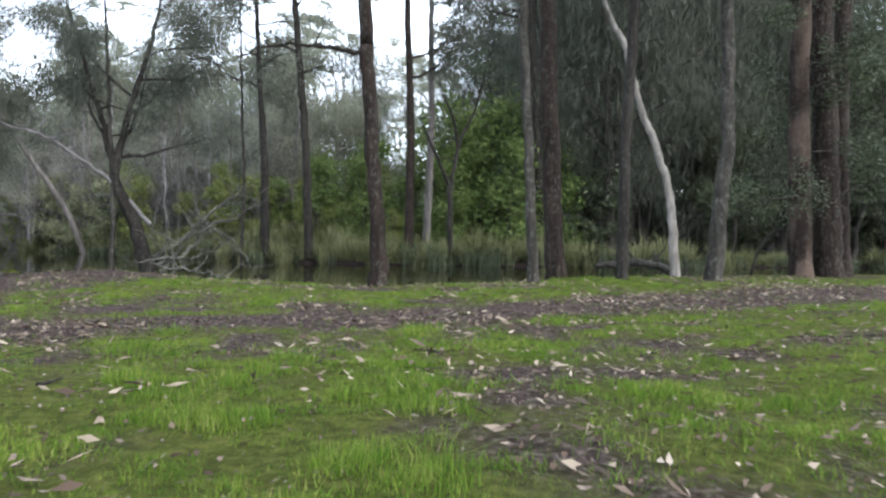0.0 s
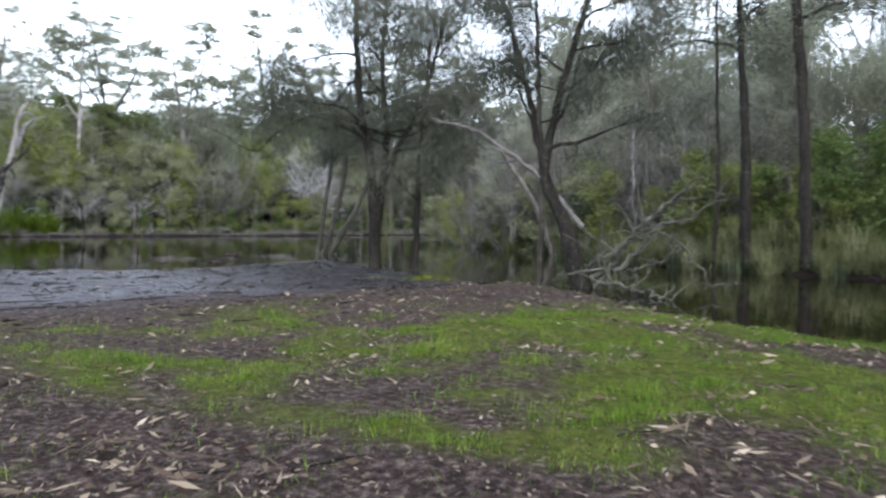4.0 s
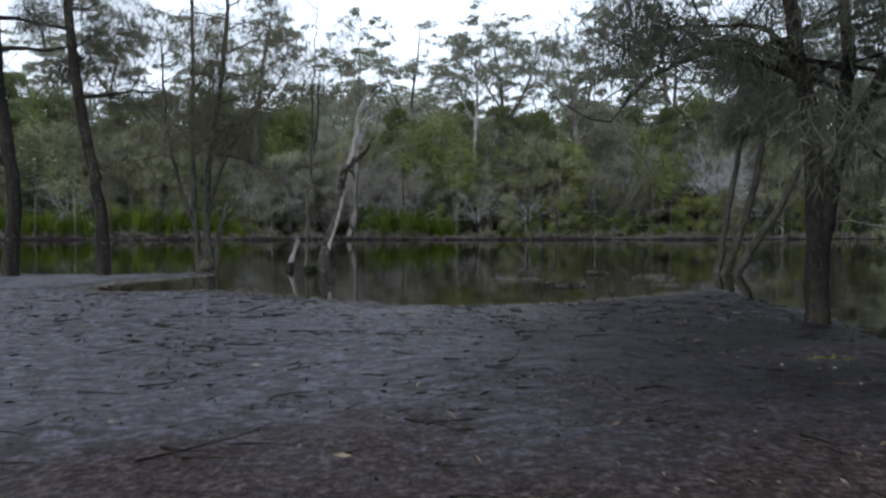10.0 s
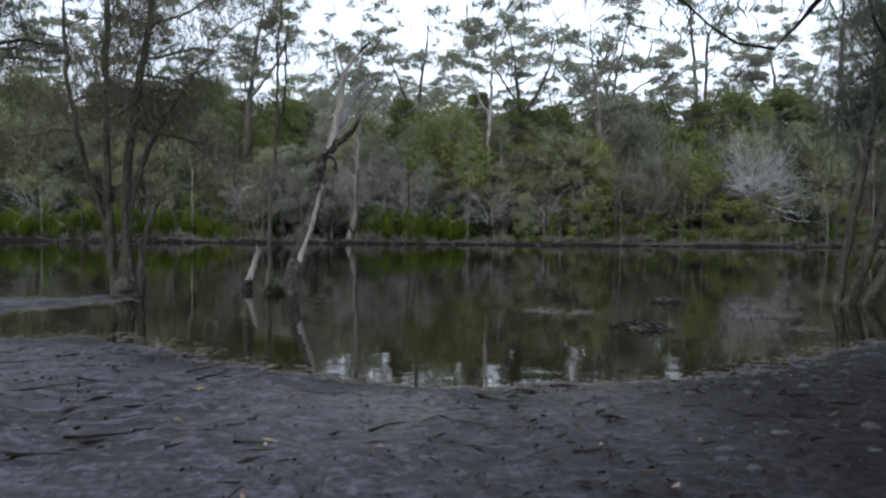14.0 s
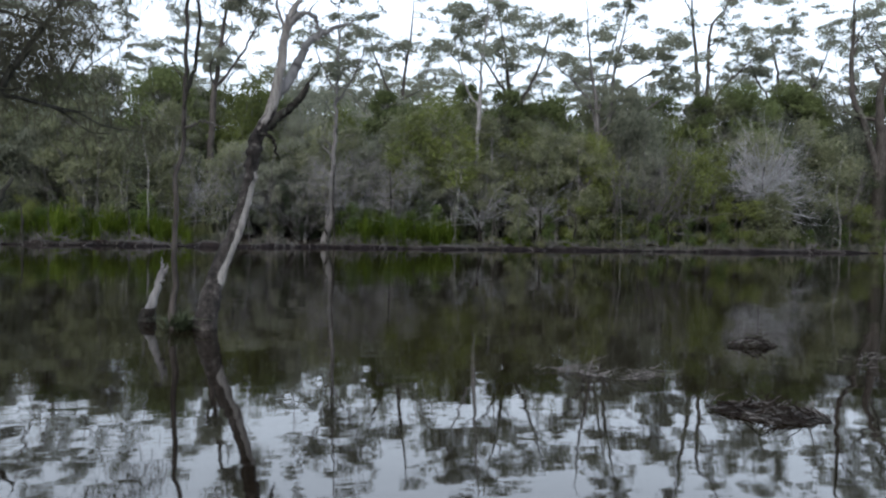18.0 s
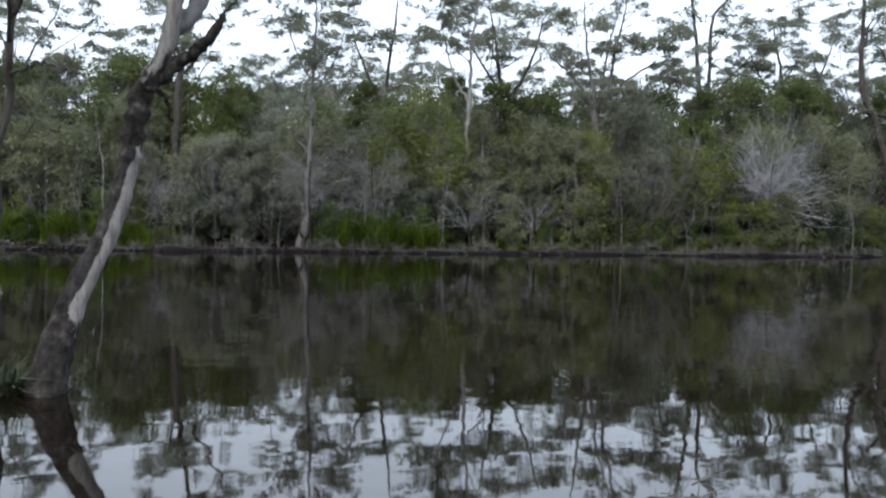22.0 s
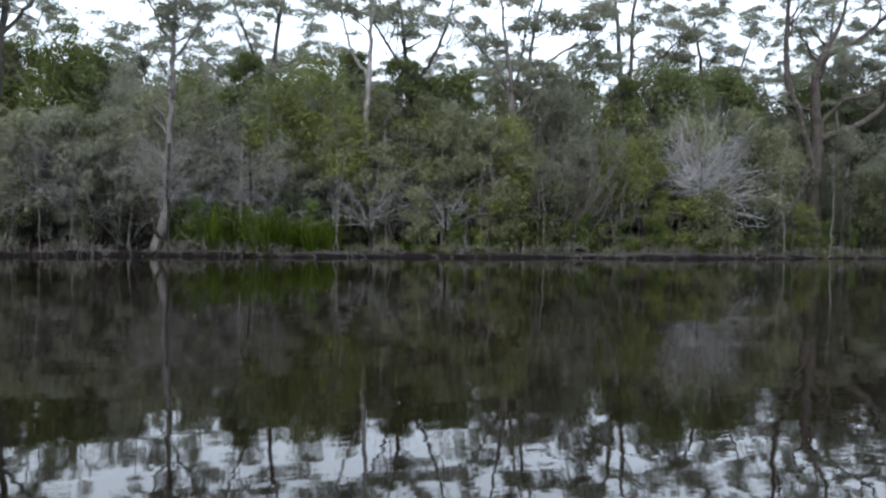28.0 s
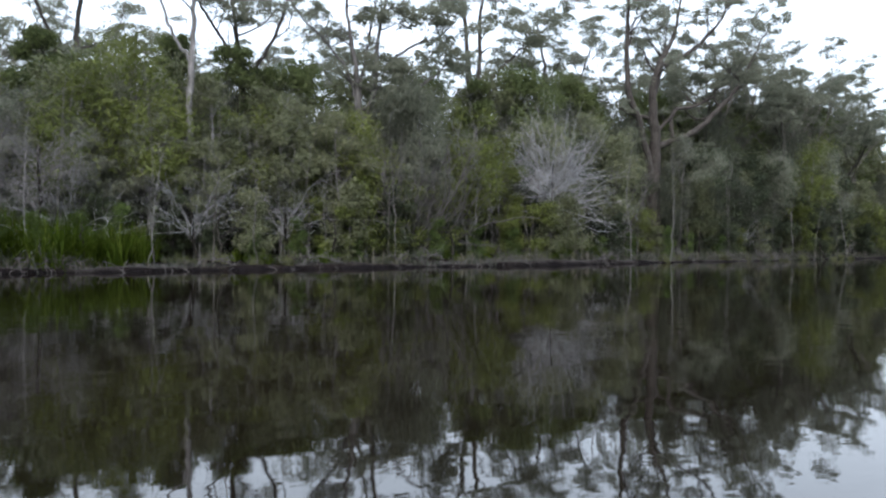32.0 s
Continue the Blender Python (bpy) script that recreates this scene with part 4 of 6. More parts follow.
    if not per_limb:
        fine = part(limb_name, mesh_of(limb_name, np.concatenate(joined.v) - np.array(base), np.concatenate(joined.f)), mat, ob)
        tagged(fine, kind="stuff")
    return tips


def crown(ob, base, rng, tips, mat, per, spread, length, width, droop, flat=0.7, label=""):
    c, w, L, W = fronds(rng, tips, per, spread, length, width, droop, flat)
    part("crown", leaf_mesh("crown", c - np.array(base), w, L, W, rng), mat, ob, label)


# -- trees along the near edge of the creek --
rng = np.random.default_rng(3)


def creek_tree(label, ctrl, radii, mat, top, flare=0.5, limbs=7, leaf_mat=None, per=60, z_low=7.0, group="creek bank trees"):
    base = (ctrl[0][0], ctrl[0][1], height(ctrl[0][0], ctrl[0][1]))
    ctrl = [(ctrl[0][0], ctrl[0][1], base[2] - 0.25)] + list(ctrl[1:])
    d = np.array(ctrl[-1]) - np.array(ctrl[-2])
    ctrl.append(tuple(np.array(ctrl[-1]) + d / d[2] * (top - ctrl[-1][2]) * np.array([0.7, 0.7, 1])))
    ob = thing("creek_tree", label, "tree", group, base)
    radii = [0.9 * r for r in radii]
    line, rad = bole(ob, base, rng, ctrl, radii + [radii[-1] * 0.35], mat, flare=flare, n=64, sides=16)
    tips = dress(ob, base, rng, line, rad, mat, limbs, z_low, 2.6)
    if per:
        crown(ob, base, rng, tips, leaf_mat or LEAF_DARK, per, 0.3, 0.16, 0.045, 0.6)
    return ob, base


tree_a, base_a = creek_tree("straight brown mossy trunk flaring at its foot on the grass edge", [(-0.39, 11.66, 0), (-0.48, 11.64, 1.55), (-0.64, 11.61, 3.87), (-0.70, 11.6, 4.8)],
                            (0.148, 0.132, 0.128, 0.122), BARK_BROWN, 12.5, 0.9, 8, per=40)
ln, rd = bole(tree_a, base_a, rng, [(-0.66, 11.6, 3.9), (-1.44, 11.42, 3.98), (-2.13, 11.21, 3.95), (-2.9, 11.03, 3.6)], (0.045, 0.03, 0.018, 0.006), BARK_DARK, "limb", 6)
dress(tree_a, base_a, rng, ln, rd, BARK_DARK, 9, 0, 0.9, 0.1, -0.02, 4, "twig", False)
creek_tree("thin grey trunk beside a thicker one on the creek edge", [(2.22, 13.43, 0), (2.07, 13.44, 2.73), (1.92, 13.44, 5.4)], (0.115, 0.10, 0.09), BARK_GREY, 11, 0.4, 5, per=40)
creek_tree("thick red-brown furrowed trunk on the creek edge", [(2.72, 14.56, 0), (2.56, 14.57, 2.89), (2.43, 14.58, 5.8)], (0.22, 0.185, 0.175), BARK_BROWN, 14, 0.3, 8, per=50)
creek_tree("slim dark straight trunk on the creek edge", [(3.86, 13.57, 0), (3.88, 13.56, 2.76), (4.0, 13.54, 5.4)], (0.115, 0.105, 0.10), BARK_DARK, 11, 0.3, 6, per=50)
creek_tree("leaning pale white trunk of a bare tree", [(5.37, 15.71, 0), (5.2, 15.75, 1.84), (4.89, 15.81, 2.94), (4.52, 15.89, 3.93), (4.2, 15.94, 5.18), (3.89, 15.99, 5.81)],
           (0.115, 0.095, 0.085, 0.078, 0.07, 0.06), BARK_PALE, 7.5, 0.25, 3, per=0, z_low=5.9)
creek_tree("grey lichen-spotted trunk bent near its foot", [(5.59, 13.79, 0), (5.68, 13.76, 1.73), (5.77, 13.74, 2.79), (5.72, 13.75, 5.4)], (0.18, 0.15, 0.14, 0.13), BARK_GREY, 11.5, 0.4, 6, per=50)
tree_f, base_f = creek_tree("thick trunk with pale bark peeling in strips", [(8.04, 15.9, 0), (7.92, 15.95, 4.31), (7.93, 15.94, 6.1)], (0.26, 0.22, 0.21), BARK_RED, 13, 0.3, 8, per=50, z_low=8.0)
tree_f2, base_f2 = creek_tree("broad red-brown stringy trunk", [(8.7, 16.16, 0), (8.59, 16.21, 3.13), (8.44, 16.28, 6.2)], (0.32, 0.28, 0.26), BARK_BROWN, 14, 0.25, 9, per=50, z_low=8.0)
creek_tree("dark trunk behind peeling ones", [(9.13, 16.52, 0), (9.04, 16.56, 3.18), (9.07, 16.55, 6.3)], (0.24, 0.2, 0.19), BARK_BROWN, 12, 0.3, 7, per=50, z_low=8.0)
# low leafy twigs round the peeling trunks
for stem in (tree_f, tree_f2):
    b = tuple(stem.location)
    upright = np.array([[b[0], b[1], z] for z in np.linspace(1.0, 6.0, 12)])
    tips = dress(stem, b, rng, upright, np.full(12, 0.05), BARK_GREY, 9, 1.2, 1.8, 0.2, 0.0, 5, "twig", False)
    crown(stem, b, rng, tips, LEAF_DARK, 26, 0.16, 0.10, 0.035, 0.4)

arch = thing("dead_branch", "dead arching branch leaning out of the grass", "branch", at=(6.91, 15.79, 0.1))
bole(arch, (6.91, 15.79, 0.1), rng, [(6.91, 15.79, 0.0), (7.05, 15.74, 0.65), (7.3, 15.65, 1.07), (7.53, 15.56, 1.2)], (0.035, 0.03, 0.025, 0.02), BARK_DARK, "branch", 6)

# -- the leaning tree with its fallen grey branches, at the mouth of the creek --
base_g = (-6.83, 16.56, WATER)
lean_tree = thing("leaning_tree", "dark leaning she-oak rising from the water's edge", "tree", at=base_g)
line, rad = bole(lean_tree, base_g, rng, [(-6.83, 16.56, -0.5), (-7.25, 16.34, 1.19), (-7.57, 16.15, 2.12), (-7.47, 16.21, 3.07), (-7.21, 16.36, 4.3), (-6.89, 16.53, 5.56), (-6.5, 16.7, 8.0)],
                 (0.21, 0.15, 0.12, 0.085, 0.07, 0.05, 0.02), BARK_DARK, flare=0.5)
tips = dress(lean_tree, base_g, rng, line, rad, BARK_DARK, 11, 2.6, 2.2, 0.5, 0.02, 5)
line, rad = bole(lean_tree, base_g, rng, [(-7.57, 16.15, 2.1), (-7.8, 16.0, 3.4), (-8.2, 15.9, 4.8), (-8.7, 15.8, 6.6)], (0.09, 0.07, 0.05, 0.02), BARK_DARK, "limb", 8)
tips += dress(lean_tree, base_g, rng, line, rad, BARK_DARK, 8, 3.0, 1.9, 0.5, 0.02, 5)
crown(lean_tree, base_g, rng, tips, NEEDLE, 42, 0.24, 0.30, 0.016, 1.2)
pale_limb = thing("fallen_limb", "long bare pale limb caught in the leaning tree", "branch", at=(-7.63, 16.12, 2.05))
line, rad = bole(pale_limb, (-7.63, 16.12, 2.05), rng, [(-6.9, 16.5, 1.1), (-7.63, 16.12, 2.05), (-8.24, 15.75, 2.61), (-8.86, 15.34, 3.07), (-9.6, 14.96, 3.3)], (0.055, 0.055, 0.048, 0.036, 0.012), TWIG, "limb", 8)
dress(pale_limb, (-7.63, 16.12, 2.05), rng, line, rad, TWIG, 11, 2.3, 1.1, 0.4, 0.0, 5, "twig", False)
thin = thing("sapling", "thin straight dark sapling at the water's edge", "tree", at=(-7.67, 16.1, WATER))
line, rad = bole(thin, (-7.67, 16.1, WATER), rng, [(-7.67, 16.1, -0.4), (-7.62, 16.13, 1.31), (-7.68, 16.09, 3.05), (-7.74, 16.05, 5.04), (-7.8, 16.0, 7.2)], (0.06, 0.055, 0.05, 0.04, 0.02), BARK_GREY, "trunk", 8)
tips = dress(thin, (-7.67, 16.1, WATER), rng, line, rad, BARK_DARK, 6, 3.0, 1.2)
crown(thin, (-7.67, 16.1, WATER), rng, tips, NEEDLE, 22, 0.2, 0.26, 0.014, 1.1)


DEAD_MOSSY = bark("mossy_dead_branches", (0.040, 0.041, 0.033), (0.135, 0.134, 0.115), stretch=(1.2, 1.2, 0.2))


def fallen_branch(label, ctrl, radii, twigs, length, mat=DEAD_MOSSY, name="fallen_branch"):
    ob = thing(name, label, "branch", "fallen branches", ctrl[0])
    line, rad = bole(ob, ctrl[0], rng, ctrl, [0.8 * r for r in radii], mat, "branch", 7, wobble=0.04)
    dress(ob, ctrl[0], rng, line, rad, mat, twigs, -1, length, 0.4, 0.05, 3, "twig", False, 0.7)
    return ob


fallen_branch("forked grey fallen branch hanging over the creek", [(-6.68, 16.64, -0.15), (-6.16, 16.89, 0.8), (-5.56, 17.15, 1.51), (-5.06, 17.36, 1.88), (-4.6, 17.5, 2.15)], (0.065, 0.055, 0.045, 0.032, 0.012), 9, 1.2)
fallen_branch("grey fallen branch with broken twigs over the creek", [(-7.08, 16.43, 0.2), (-6.4, 16.78, 0.62), (-5.68, 17.1, 1.05), (-5.0, 17.35, 1.4)], (0.05, 0.042, 0.034, 0.012), 9, 1.1)
fallen_branch("sunken bleached branch lying in the creek", [(-6.6, 16.5, 0.0), (-6.0, 16.2, 0.05), (-5.3, 16.0, -0.02), (-4.6, 15.6, -0.12)], (0.045, 0.04, 0.035, 0.015), 8, 0.8)
fallen_branch("pile of broken twigs at the leaning tree's foot", [(-6.5, 16.9, -0.1), (-6.1, 17.2, 0.3), (-5.7, 17.6, 0.5), (-5.2, 18.0, 0.9)], (0.05, 0.04, 0.03, 0.01), 8, 0.8)

fallen_branch("grey crooked limb sprawling over the creek", [(-6.75, 16.6, 0.1), (-6.2, 16.8, 0.35), (-5.7, 17.2, 1.1), (-5.2, 17.3, 1.25), (-4.4, 17.6, 1.75)], (0.07, 0.06, 0.045, 0.034, 0.012), 10, 1.1)
fallen_branch("thin dead branch arching down to the water", [(-6.3, 16.8, 0.7), (-5.8, 17.0, 1.0), (-5.2, 17.1, 0.8), (-4.7, 17.1, 0.2), (-4.5, 17.1, -0.12)], (0.035, 0.03, 0.025, 0.018, 0.008), 10, 0.8)
fallen_branch("low dead limb half under the creek's surface", [(-6.5, 16.7, 0.15), (-6.9, 16.9, 0.25), (-7.5, 17.0, 0.15), (-8.0, 17.0, -0.1)], (0.04, 0.035, 0.025, 0.01), 9, 0.7)

log_at = (4.6, 19.4, WATER)
log = thing("creek_log", "mossy dead log lying across the creek", "log", at=log_at)
line, rad = bole(log, log_at, rng, [(4.1, 19.4, 0.18), (4.6, 19.5, 0.24), (5.2, 19.5, 0.30), (5.9, 19.3, 0.16), (6.4, 19.0, -0.2)], (0.06, 0.10, 0.11, 0.10, 0.09), BARK_GREY, "log", 9)
dress(log, log_at, rng, line, rad, BARK_GREY, 8, -1, 0.7, 0.8, 0.05, 2, "twig", False)
fallen_branch("dead dark branch standing out of the creek", [(6.1, 18.8, -0.3), (6.0, 18.9, 0.6), (6.2, 19.0, 1.3), (6.7, 19.0, 1.5)], (0.07, 0.06, 0.05, 0.02), 4, 0.6, BARK_DARK)


# -- she-oaks on the mud point and in the shallows --
def sheoak(label, base, stems, limbs=8, z_low=2.5, length=2.2, per=48, mat=None, leaf=None, droop=1.3, name="sheoak"):
    ob = thing(name, label, "tree", "she-oaks", base)
    tips = []
    for ctrl, radii in stems:
        line, rad = bole(ob, base, rng, ctrl, radii, mat or BARK_DARK, flare=0.35 if ctrl[0][2] < 0.1 else 0)
        if limbs:
            tips += dress(ob, base, rng, line, rad, mat or BARK_DARK, limbs, z_low, length, 0.35, 0.0, 5)
    if per:
        crown(ob, base, rng, tips, leaf or NEEDLE, per, 0.26, 0.32, 0.016, droop)
    return ob


sheoak("dark many-stemmed she-oak with drooping foliage on the mud point", (-13.4, 16.7, -0.12), [
    ([(-13.39, 16.71, -0.5), (-13.47, 16.61, 2.32), (-13.64, 16.38, 4.1), (-13.71, 16.28, 5.9), (-13.7, 16.2, 8.5)], (0.16, 0.125, 0.10, 0.075, 0.03)),
    ([(-13.36, 16.75, 1.2), (-13.23, 16.92, 3.4), (-13.3, 16.82, 5.1), (-13.2, 16.9, 8.2)], (0.10, 0.085, 0.065, 0.02)),
    ([(-13.40, 16.70, 0.4), (-13.30, 16.8, 1.9), (-13.0, 17.1, 3.1), (-12.5, 17.6, 4.6), (-12.1, 18.0, 6.8)], (0.09, 0.08, 0.07, 0.055, 0.02)),
    ([(-13.5, 16.5, 3.3), (-14.3, 15.8, 3.85), (-15.2, 15.2, 3.7), (-15.96, 14.76, 3.02)], (0.06, 0.045, 0.03, 0.008)),
], 13, 3.0, 2.8, 36)
sheoak("slim she-oak sapling behind a larger one", (-12.4, 17.2, WATER), [([(-12.4, 17.2, -0.5), (-12.35, 17.25, 2.5), (-12.2, 17.5, 6.0)], (0.09, 0.07, 0.02))], 12, 1.5, 1.3, 46)
sheoak("leaning group of bare mossy stems rising from the shallows", (-22.4, 21.4, WATER), [
    ([(-22.47, 21.33, -0.5), (-22.32, 21.53, 1.38), (-22.13, 21.75, 3.42), (-22.0, 21.9, 6.0)], (0.10, 0.085, 0.07, 0.025)),
    ([(-22.42, 21.4, -0.5), (-22.09, 21.8, 1.0), (-21.82, 22.1, 2.65), (-21.71, 22.23, 4.51), (-21.6, 22.3, 7.0)], (0.14, 0.115, 0.10, 0.075, 0.025)),
    ([(-22.28, 21.58, -0.5), (-21.79, 22.14, 0.88), (-21.44, 22.52, 1.71), (-21.0, 22.9, 3.2), (-20.6, 23.3, 5.0)], (0.13, 0.12, 0.10, 0.07, 0.025)),
], 7, 3.4, 1.9, 56, STEM_PALE)
sheoak("tall dark trunk on the far end of the mud", (-24.31, 2.94, 0.0), [([(-24.31, 2.94, -0.4), (-24.33, 3.06, 2.04), (-24.27, 2.74, 5.24), (-24.27, 2.75, 7.6), (-24.2, 2.8, 12)], (0.19, 0.16, 0.14, 0.12, 0.04))], 14, 4.0, 2.8, 44, BARK_DARK)
sheoak("leaning dark trunk at the end of the mud", (-24.71, 4.99, WATER), [([(-24.71, 4.99, -0.5), (-24.71, 4.93, 1.54), (-24.67, 4.54, 4.07), (-24.64, 4.3, 6.22), (-24.63, 4.2, 7.86), (-24.5, 4.0, 11)], (0.17, 0.145, 0.13, 0.11, 0.09, 0.03))], 13, 4.0, 2.7, 44, BARK_DARK)
sheoak("grey many-stemmed tree standing in the shallows", (-25.0, 7.5, WATER), [
    ([(-25.01, 7.57, -0.5), (-25.0, 7.51, 1.86), (-25.03, 7.73, 3.99), (-25.07, 8.03, 6.25), (-25.1, 8.1, 9.5)], (0.12, 0.085, 0.072, 0.06, 0.025)),
    ([(-25.0, 7.5, -0.5), (-25.0, 7.5, 0.0), (-25.0, 7.48, 0.45), (-25.0, 7.46, 0.8)], (0.27, 0.22, 0.15, 0.05)),
    ([(-24.97, 7.34, -0.5), (-24.95, 7.17, 2.47), (-24.95, 7.19, 6.15), (-24.9, 7.2, 9.0)], (0.09, 0.065, 0.05, 0.02)),
    ([(-25.02, 7.65, -0.4), (-25.06, 7.89, 1.24), (-25.09, 8.21, 2.0)], (0.09, 0.06, 0.02)),
    ([(-25.0, 7.51, 1.4), (-25.05, 7.84, 2.62), (-25.12, 8.43, 3.78), (-25.17, 9.17, 4.9)], (0.07, 0.055, 0.04, 0.012)),
    ([(-24.95, 7.2, 1.2), (-24.95, 6.8, 2.4), (-24.9, 6.5, 4.2), (-24.9, 6.4, 6.5)], (0.06, 0.05, 0.04, 0.012)),
], 10, 2.8, 2.6, 36, STEM_PALE, NEEDLE_DRY)

# -- dead wood standing in the river --
base_s = (-25.35, 10.62, WATER)
snag = thing("dead_snag", "bleached leaning dead tree with dark bark remnants standing in the river", "tree", at=base_s)
line, rad = smooth_line([(-25.15, 10.58, -0.6), (-25.36, 10.61, -0.1), (-25.64, 10.75, 0.65), (-25.95, 11.03, 1.42), (-26.10, 11.19, 2.1), (-26.15, 11.29, 2.75), (-26.15, 11.50, 3.2), (-26.15, 11.64, 3.85), (-26.15, 11.72, 4.45), (-26.15, 11.82, 4.78), (-26.15, 12.02, 5.08), (-26.15, 12.25, 5.27)],
                        (0.225, 0.185, 0.148, 0.128, 0.106, 0.124, 0.098, 0.083, 0.072, 0.062, 0.042, 0.02), 130, rng, 0.006)
ring = np.linspace(0, 2 * np.pi, 28, endpoint=False)
zz, aa = np.meshgrid(line[:, 2], ring, indexing="ij")
ragged = 0.9 * (fractal(aa * 1.3, zz * 2.2, 1.6, 5, 4) - 0.5) + 0.5 * (fractal(np.cos(aa) * 2, zz, 3.0, 9, 3) - 0.5)
facing = np.cos(aa - 1.15)                  # the river's side, where the bark has come away
strip = step01(0.0, 0.3, facing + 0.6 * ragged - 0.42) * step01(0.35, 0.75, zz + 0.5 * ragged) * step01(2.05, 1.75, zz + 0.5 * ragged - 0.3 * facing)
upper = step01(2.85, 3.3, zz + 0.7 * ragged)
flecks = step01(0.28, 0.4, ragged) * step01(0.9, 0.3, zz)
bare_wood = np.clip(np.maximum(np.maximum(strip, 0.75 * upper), 0.6 * flecks), 0, 1)
bands = 0.016 * np.sign(np.sin(zz * 30 + 2.0 * ragged)) * np.abs(np.sin(zz * 30 + 2.0 * ragged)) ** 0.5 * step01(1.95, 2.1, zz) * step01(2.75, 2.6, zz)
swell = 0.84 * rad[:, None] * (1.05 + 0.16 * (1 - bare_wood) * (0.5 + ragged) + 0.10 * np.sin(3 * aa + zz) * step01(0.8, 0.0, zz)) + bands
sv = np.stack([line[:, 0:1] + swell * np.cos(aa), line[:, 1:2] + swell * np.sin(aa), zz + 0 * aa], -1)
si, sj = np.meshgrid(np.arange(129), np.arange(28), indexing="ij")
sq = np.stack([si * 28 + sj, si * 28 + (sj + 1) % 28, (si + 1) * 28 + (sj + 1) % 28, (si + 1) * 28 + sj], -1).reshape(-1, 4)
me = mesh_of("trunk", sv.reshape(-1, 3) - np.array(base_s), sq)
attr = me.attributes.new("bare", 'FLOAT', 'POINT')
attr.data.foreach_set("value", bare_wood.astype(np.float32).ravel())
part("trunk", me, SNAGWOOD, snag)
bole(snag, base_s, rng, [(-26.15, 11.34, 2.85), (-26.17, 11.60, 3.10), (-26.2, 11.86, 3.32), (-26.22, 12.00, 3.52), (-26.22, 12.08, 3.68)], (0.085, 0.07, 0.062, 0.058, 0.035), BARK_GREY, "limb", 9)
bole(snag, base_s, rng, [(-26.22, 12.02, 3.58), (-26.25, 12.16, 3.8), (-26.25, 12.3, 4.0)], (0.018, 0.014, 0.005), BARK_GREY, "twig", 5)
bole(snag, base_s, rng, [(-26.17, 11.58, 3.45), (-26.4, 11.82, 3.80), (-26.5, 11.93, 4.10), (-26.55, 12.10, 4.42), (-26.55, 12.38, 4.62), (-26.5, 12.8, 4.8)], (0.085, 0.08, 0.072, 0.055, 0.04, 0.012), TWIG_PALE, "limb", 9)
line, rad = bole(snag, base_s, rng, [(-26.15, 11.74, 4.45), (-26.13, 11.92, 4.73), (-26.1, 12.12, 4.72), (-26.1, 12.24, 4.5), (-26.08, 12.22, 4.3)], (0.045, 0.04, 0.035, 0.028, 0.01), TWIG_PALE, "limb", 7)
dress(snag, base_s, rng, line, rad, TWIG_PALE, 7, 4.2, 0.6, 0.4, 0.03, 3, "twig", False)
line, rad = bole(snag, base_s, rng, [(-26.15, 12.02, 5.05), (-26.13, 12.3, 5.35), (-26.1, 12.42, 5.0), (-26.1, 12.6, 4.85)], (0.03, 0.026, 0.018, 0.008), BARK_GREY, "limb", 6)
dress(snag, base_s, rng, line, rad, BARK_GREY, 5, 4.5, 0.7, 0.3, 0.0, 3, "twig", False)
bole(snag, base_s, rng, [(-26.15, 11.73, 4.5), (-26.12, 11.58, 4.85), (-26.1, 11.52, 5.3), (-26.1, 11.4, 5.8)], (0.03, 0.024, 0.018, 0.006), TWIG_PALE, "limb", 6)
bole(snag, base_s, rng, [(-26.05, 11.36, 2.82), (-26.0, 11.50, 2.80), (-25.98, 11.57, 2.66), (-25.98, 11.58, 2.54), (-25.96, 11.63, 2.5)], (0.032, 0.024, 0.02, 0.016, 0.01), BARK_DARK, "stub", 7)


base_k = (-25.43, 10.26, WATER)
stick = thing("dead_sapling", "thin bare dead sapling in a grassy tuft in the river", "tree", at=base_k)
line, rad = bole(stick, base_k, rng, [(-25.33, 10.16, -0.5), (-25.43, 10.21, 0.9), (-25.43, 10.19, 1.9), (-25.44, 10.28, 2.4), (-25.44, 10.30, 3.3), (-25.44, 10.36, 5.24), (-25.4, 10.5, 7.5)], (0.06, 0.04, 0.033, 0.03, 0.03, 0.024, 0.01), BARK_GUM, sides=8, wobble=0.02)
dress(stick, base_k, rng, line, rad, BARK_GREY, 9, 2.6, 0.9, 0.7, 0.02, 3, "twig", False)
bole(stick, base_k, rng, [(-25.44, 10.29, 2.78), (-25.42, 10.5, 2.87), (-25.4, 10.68, 2.86), (-25.4, 10.92, 2.8)], (0.022, 0.02, 0.016, 0.006), DEADWOOD, "twig", 5)
bole(stick, base_k, rng, [(-25.44, 10.33, 3.3), (-25.42, 10.48, 3.9), (-25.4, 10.5, 5.0), (-25.4, 10.6, 6.3)], (0.03, 0.028, 0.02, 0.006), BARK_GREY, "twig", 5)
tuft = reed_clump(71, "dark drowned tuft of sedge round a dead sapling", LEAF_DARK, 260, 0.42, 0.26, "sedge_tuft", "sedge tufts")
tuft.location = (-25.4, 10.3, WATER)

base_p = (-26.2, 9.72, WATER)
stump = thing("broken_stump", "short splintered bleached stump standing in the river", "stump", at=base_p)
bole(stump, base_p, rng, [(-26.2, 9.66, -0.4), (-26.2, 9.72, 0.1), (-26.21, 9.82, 0.4), (-26.21, 9.90, 0.66)], (0.085, 0.07, 0.05, 0.032), TWIG_PALE, "stump", 9, n=14)
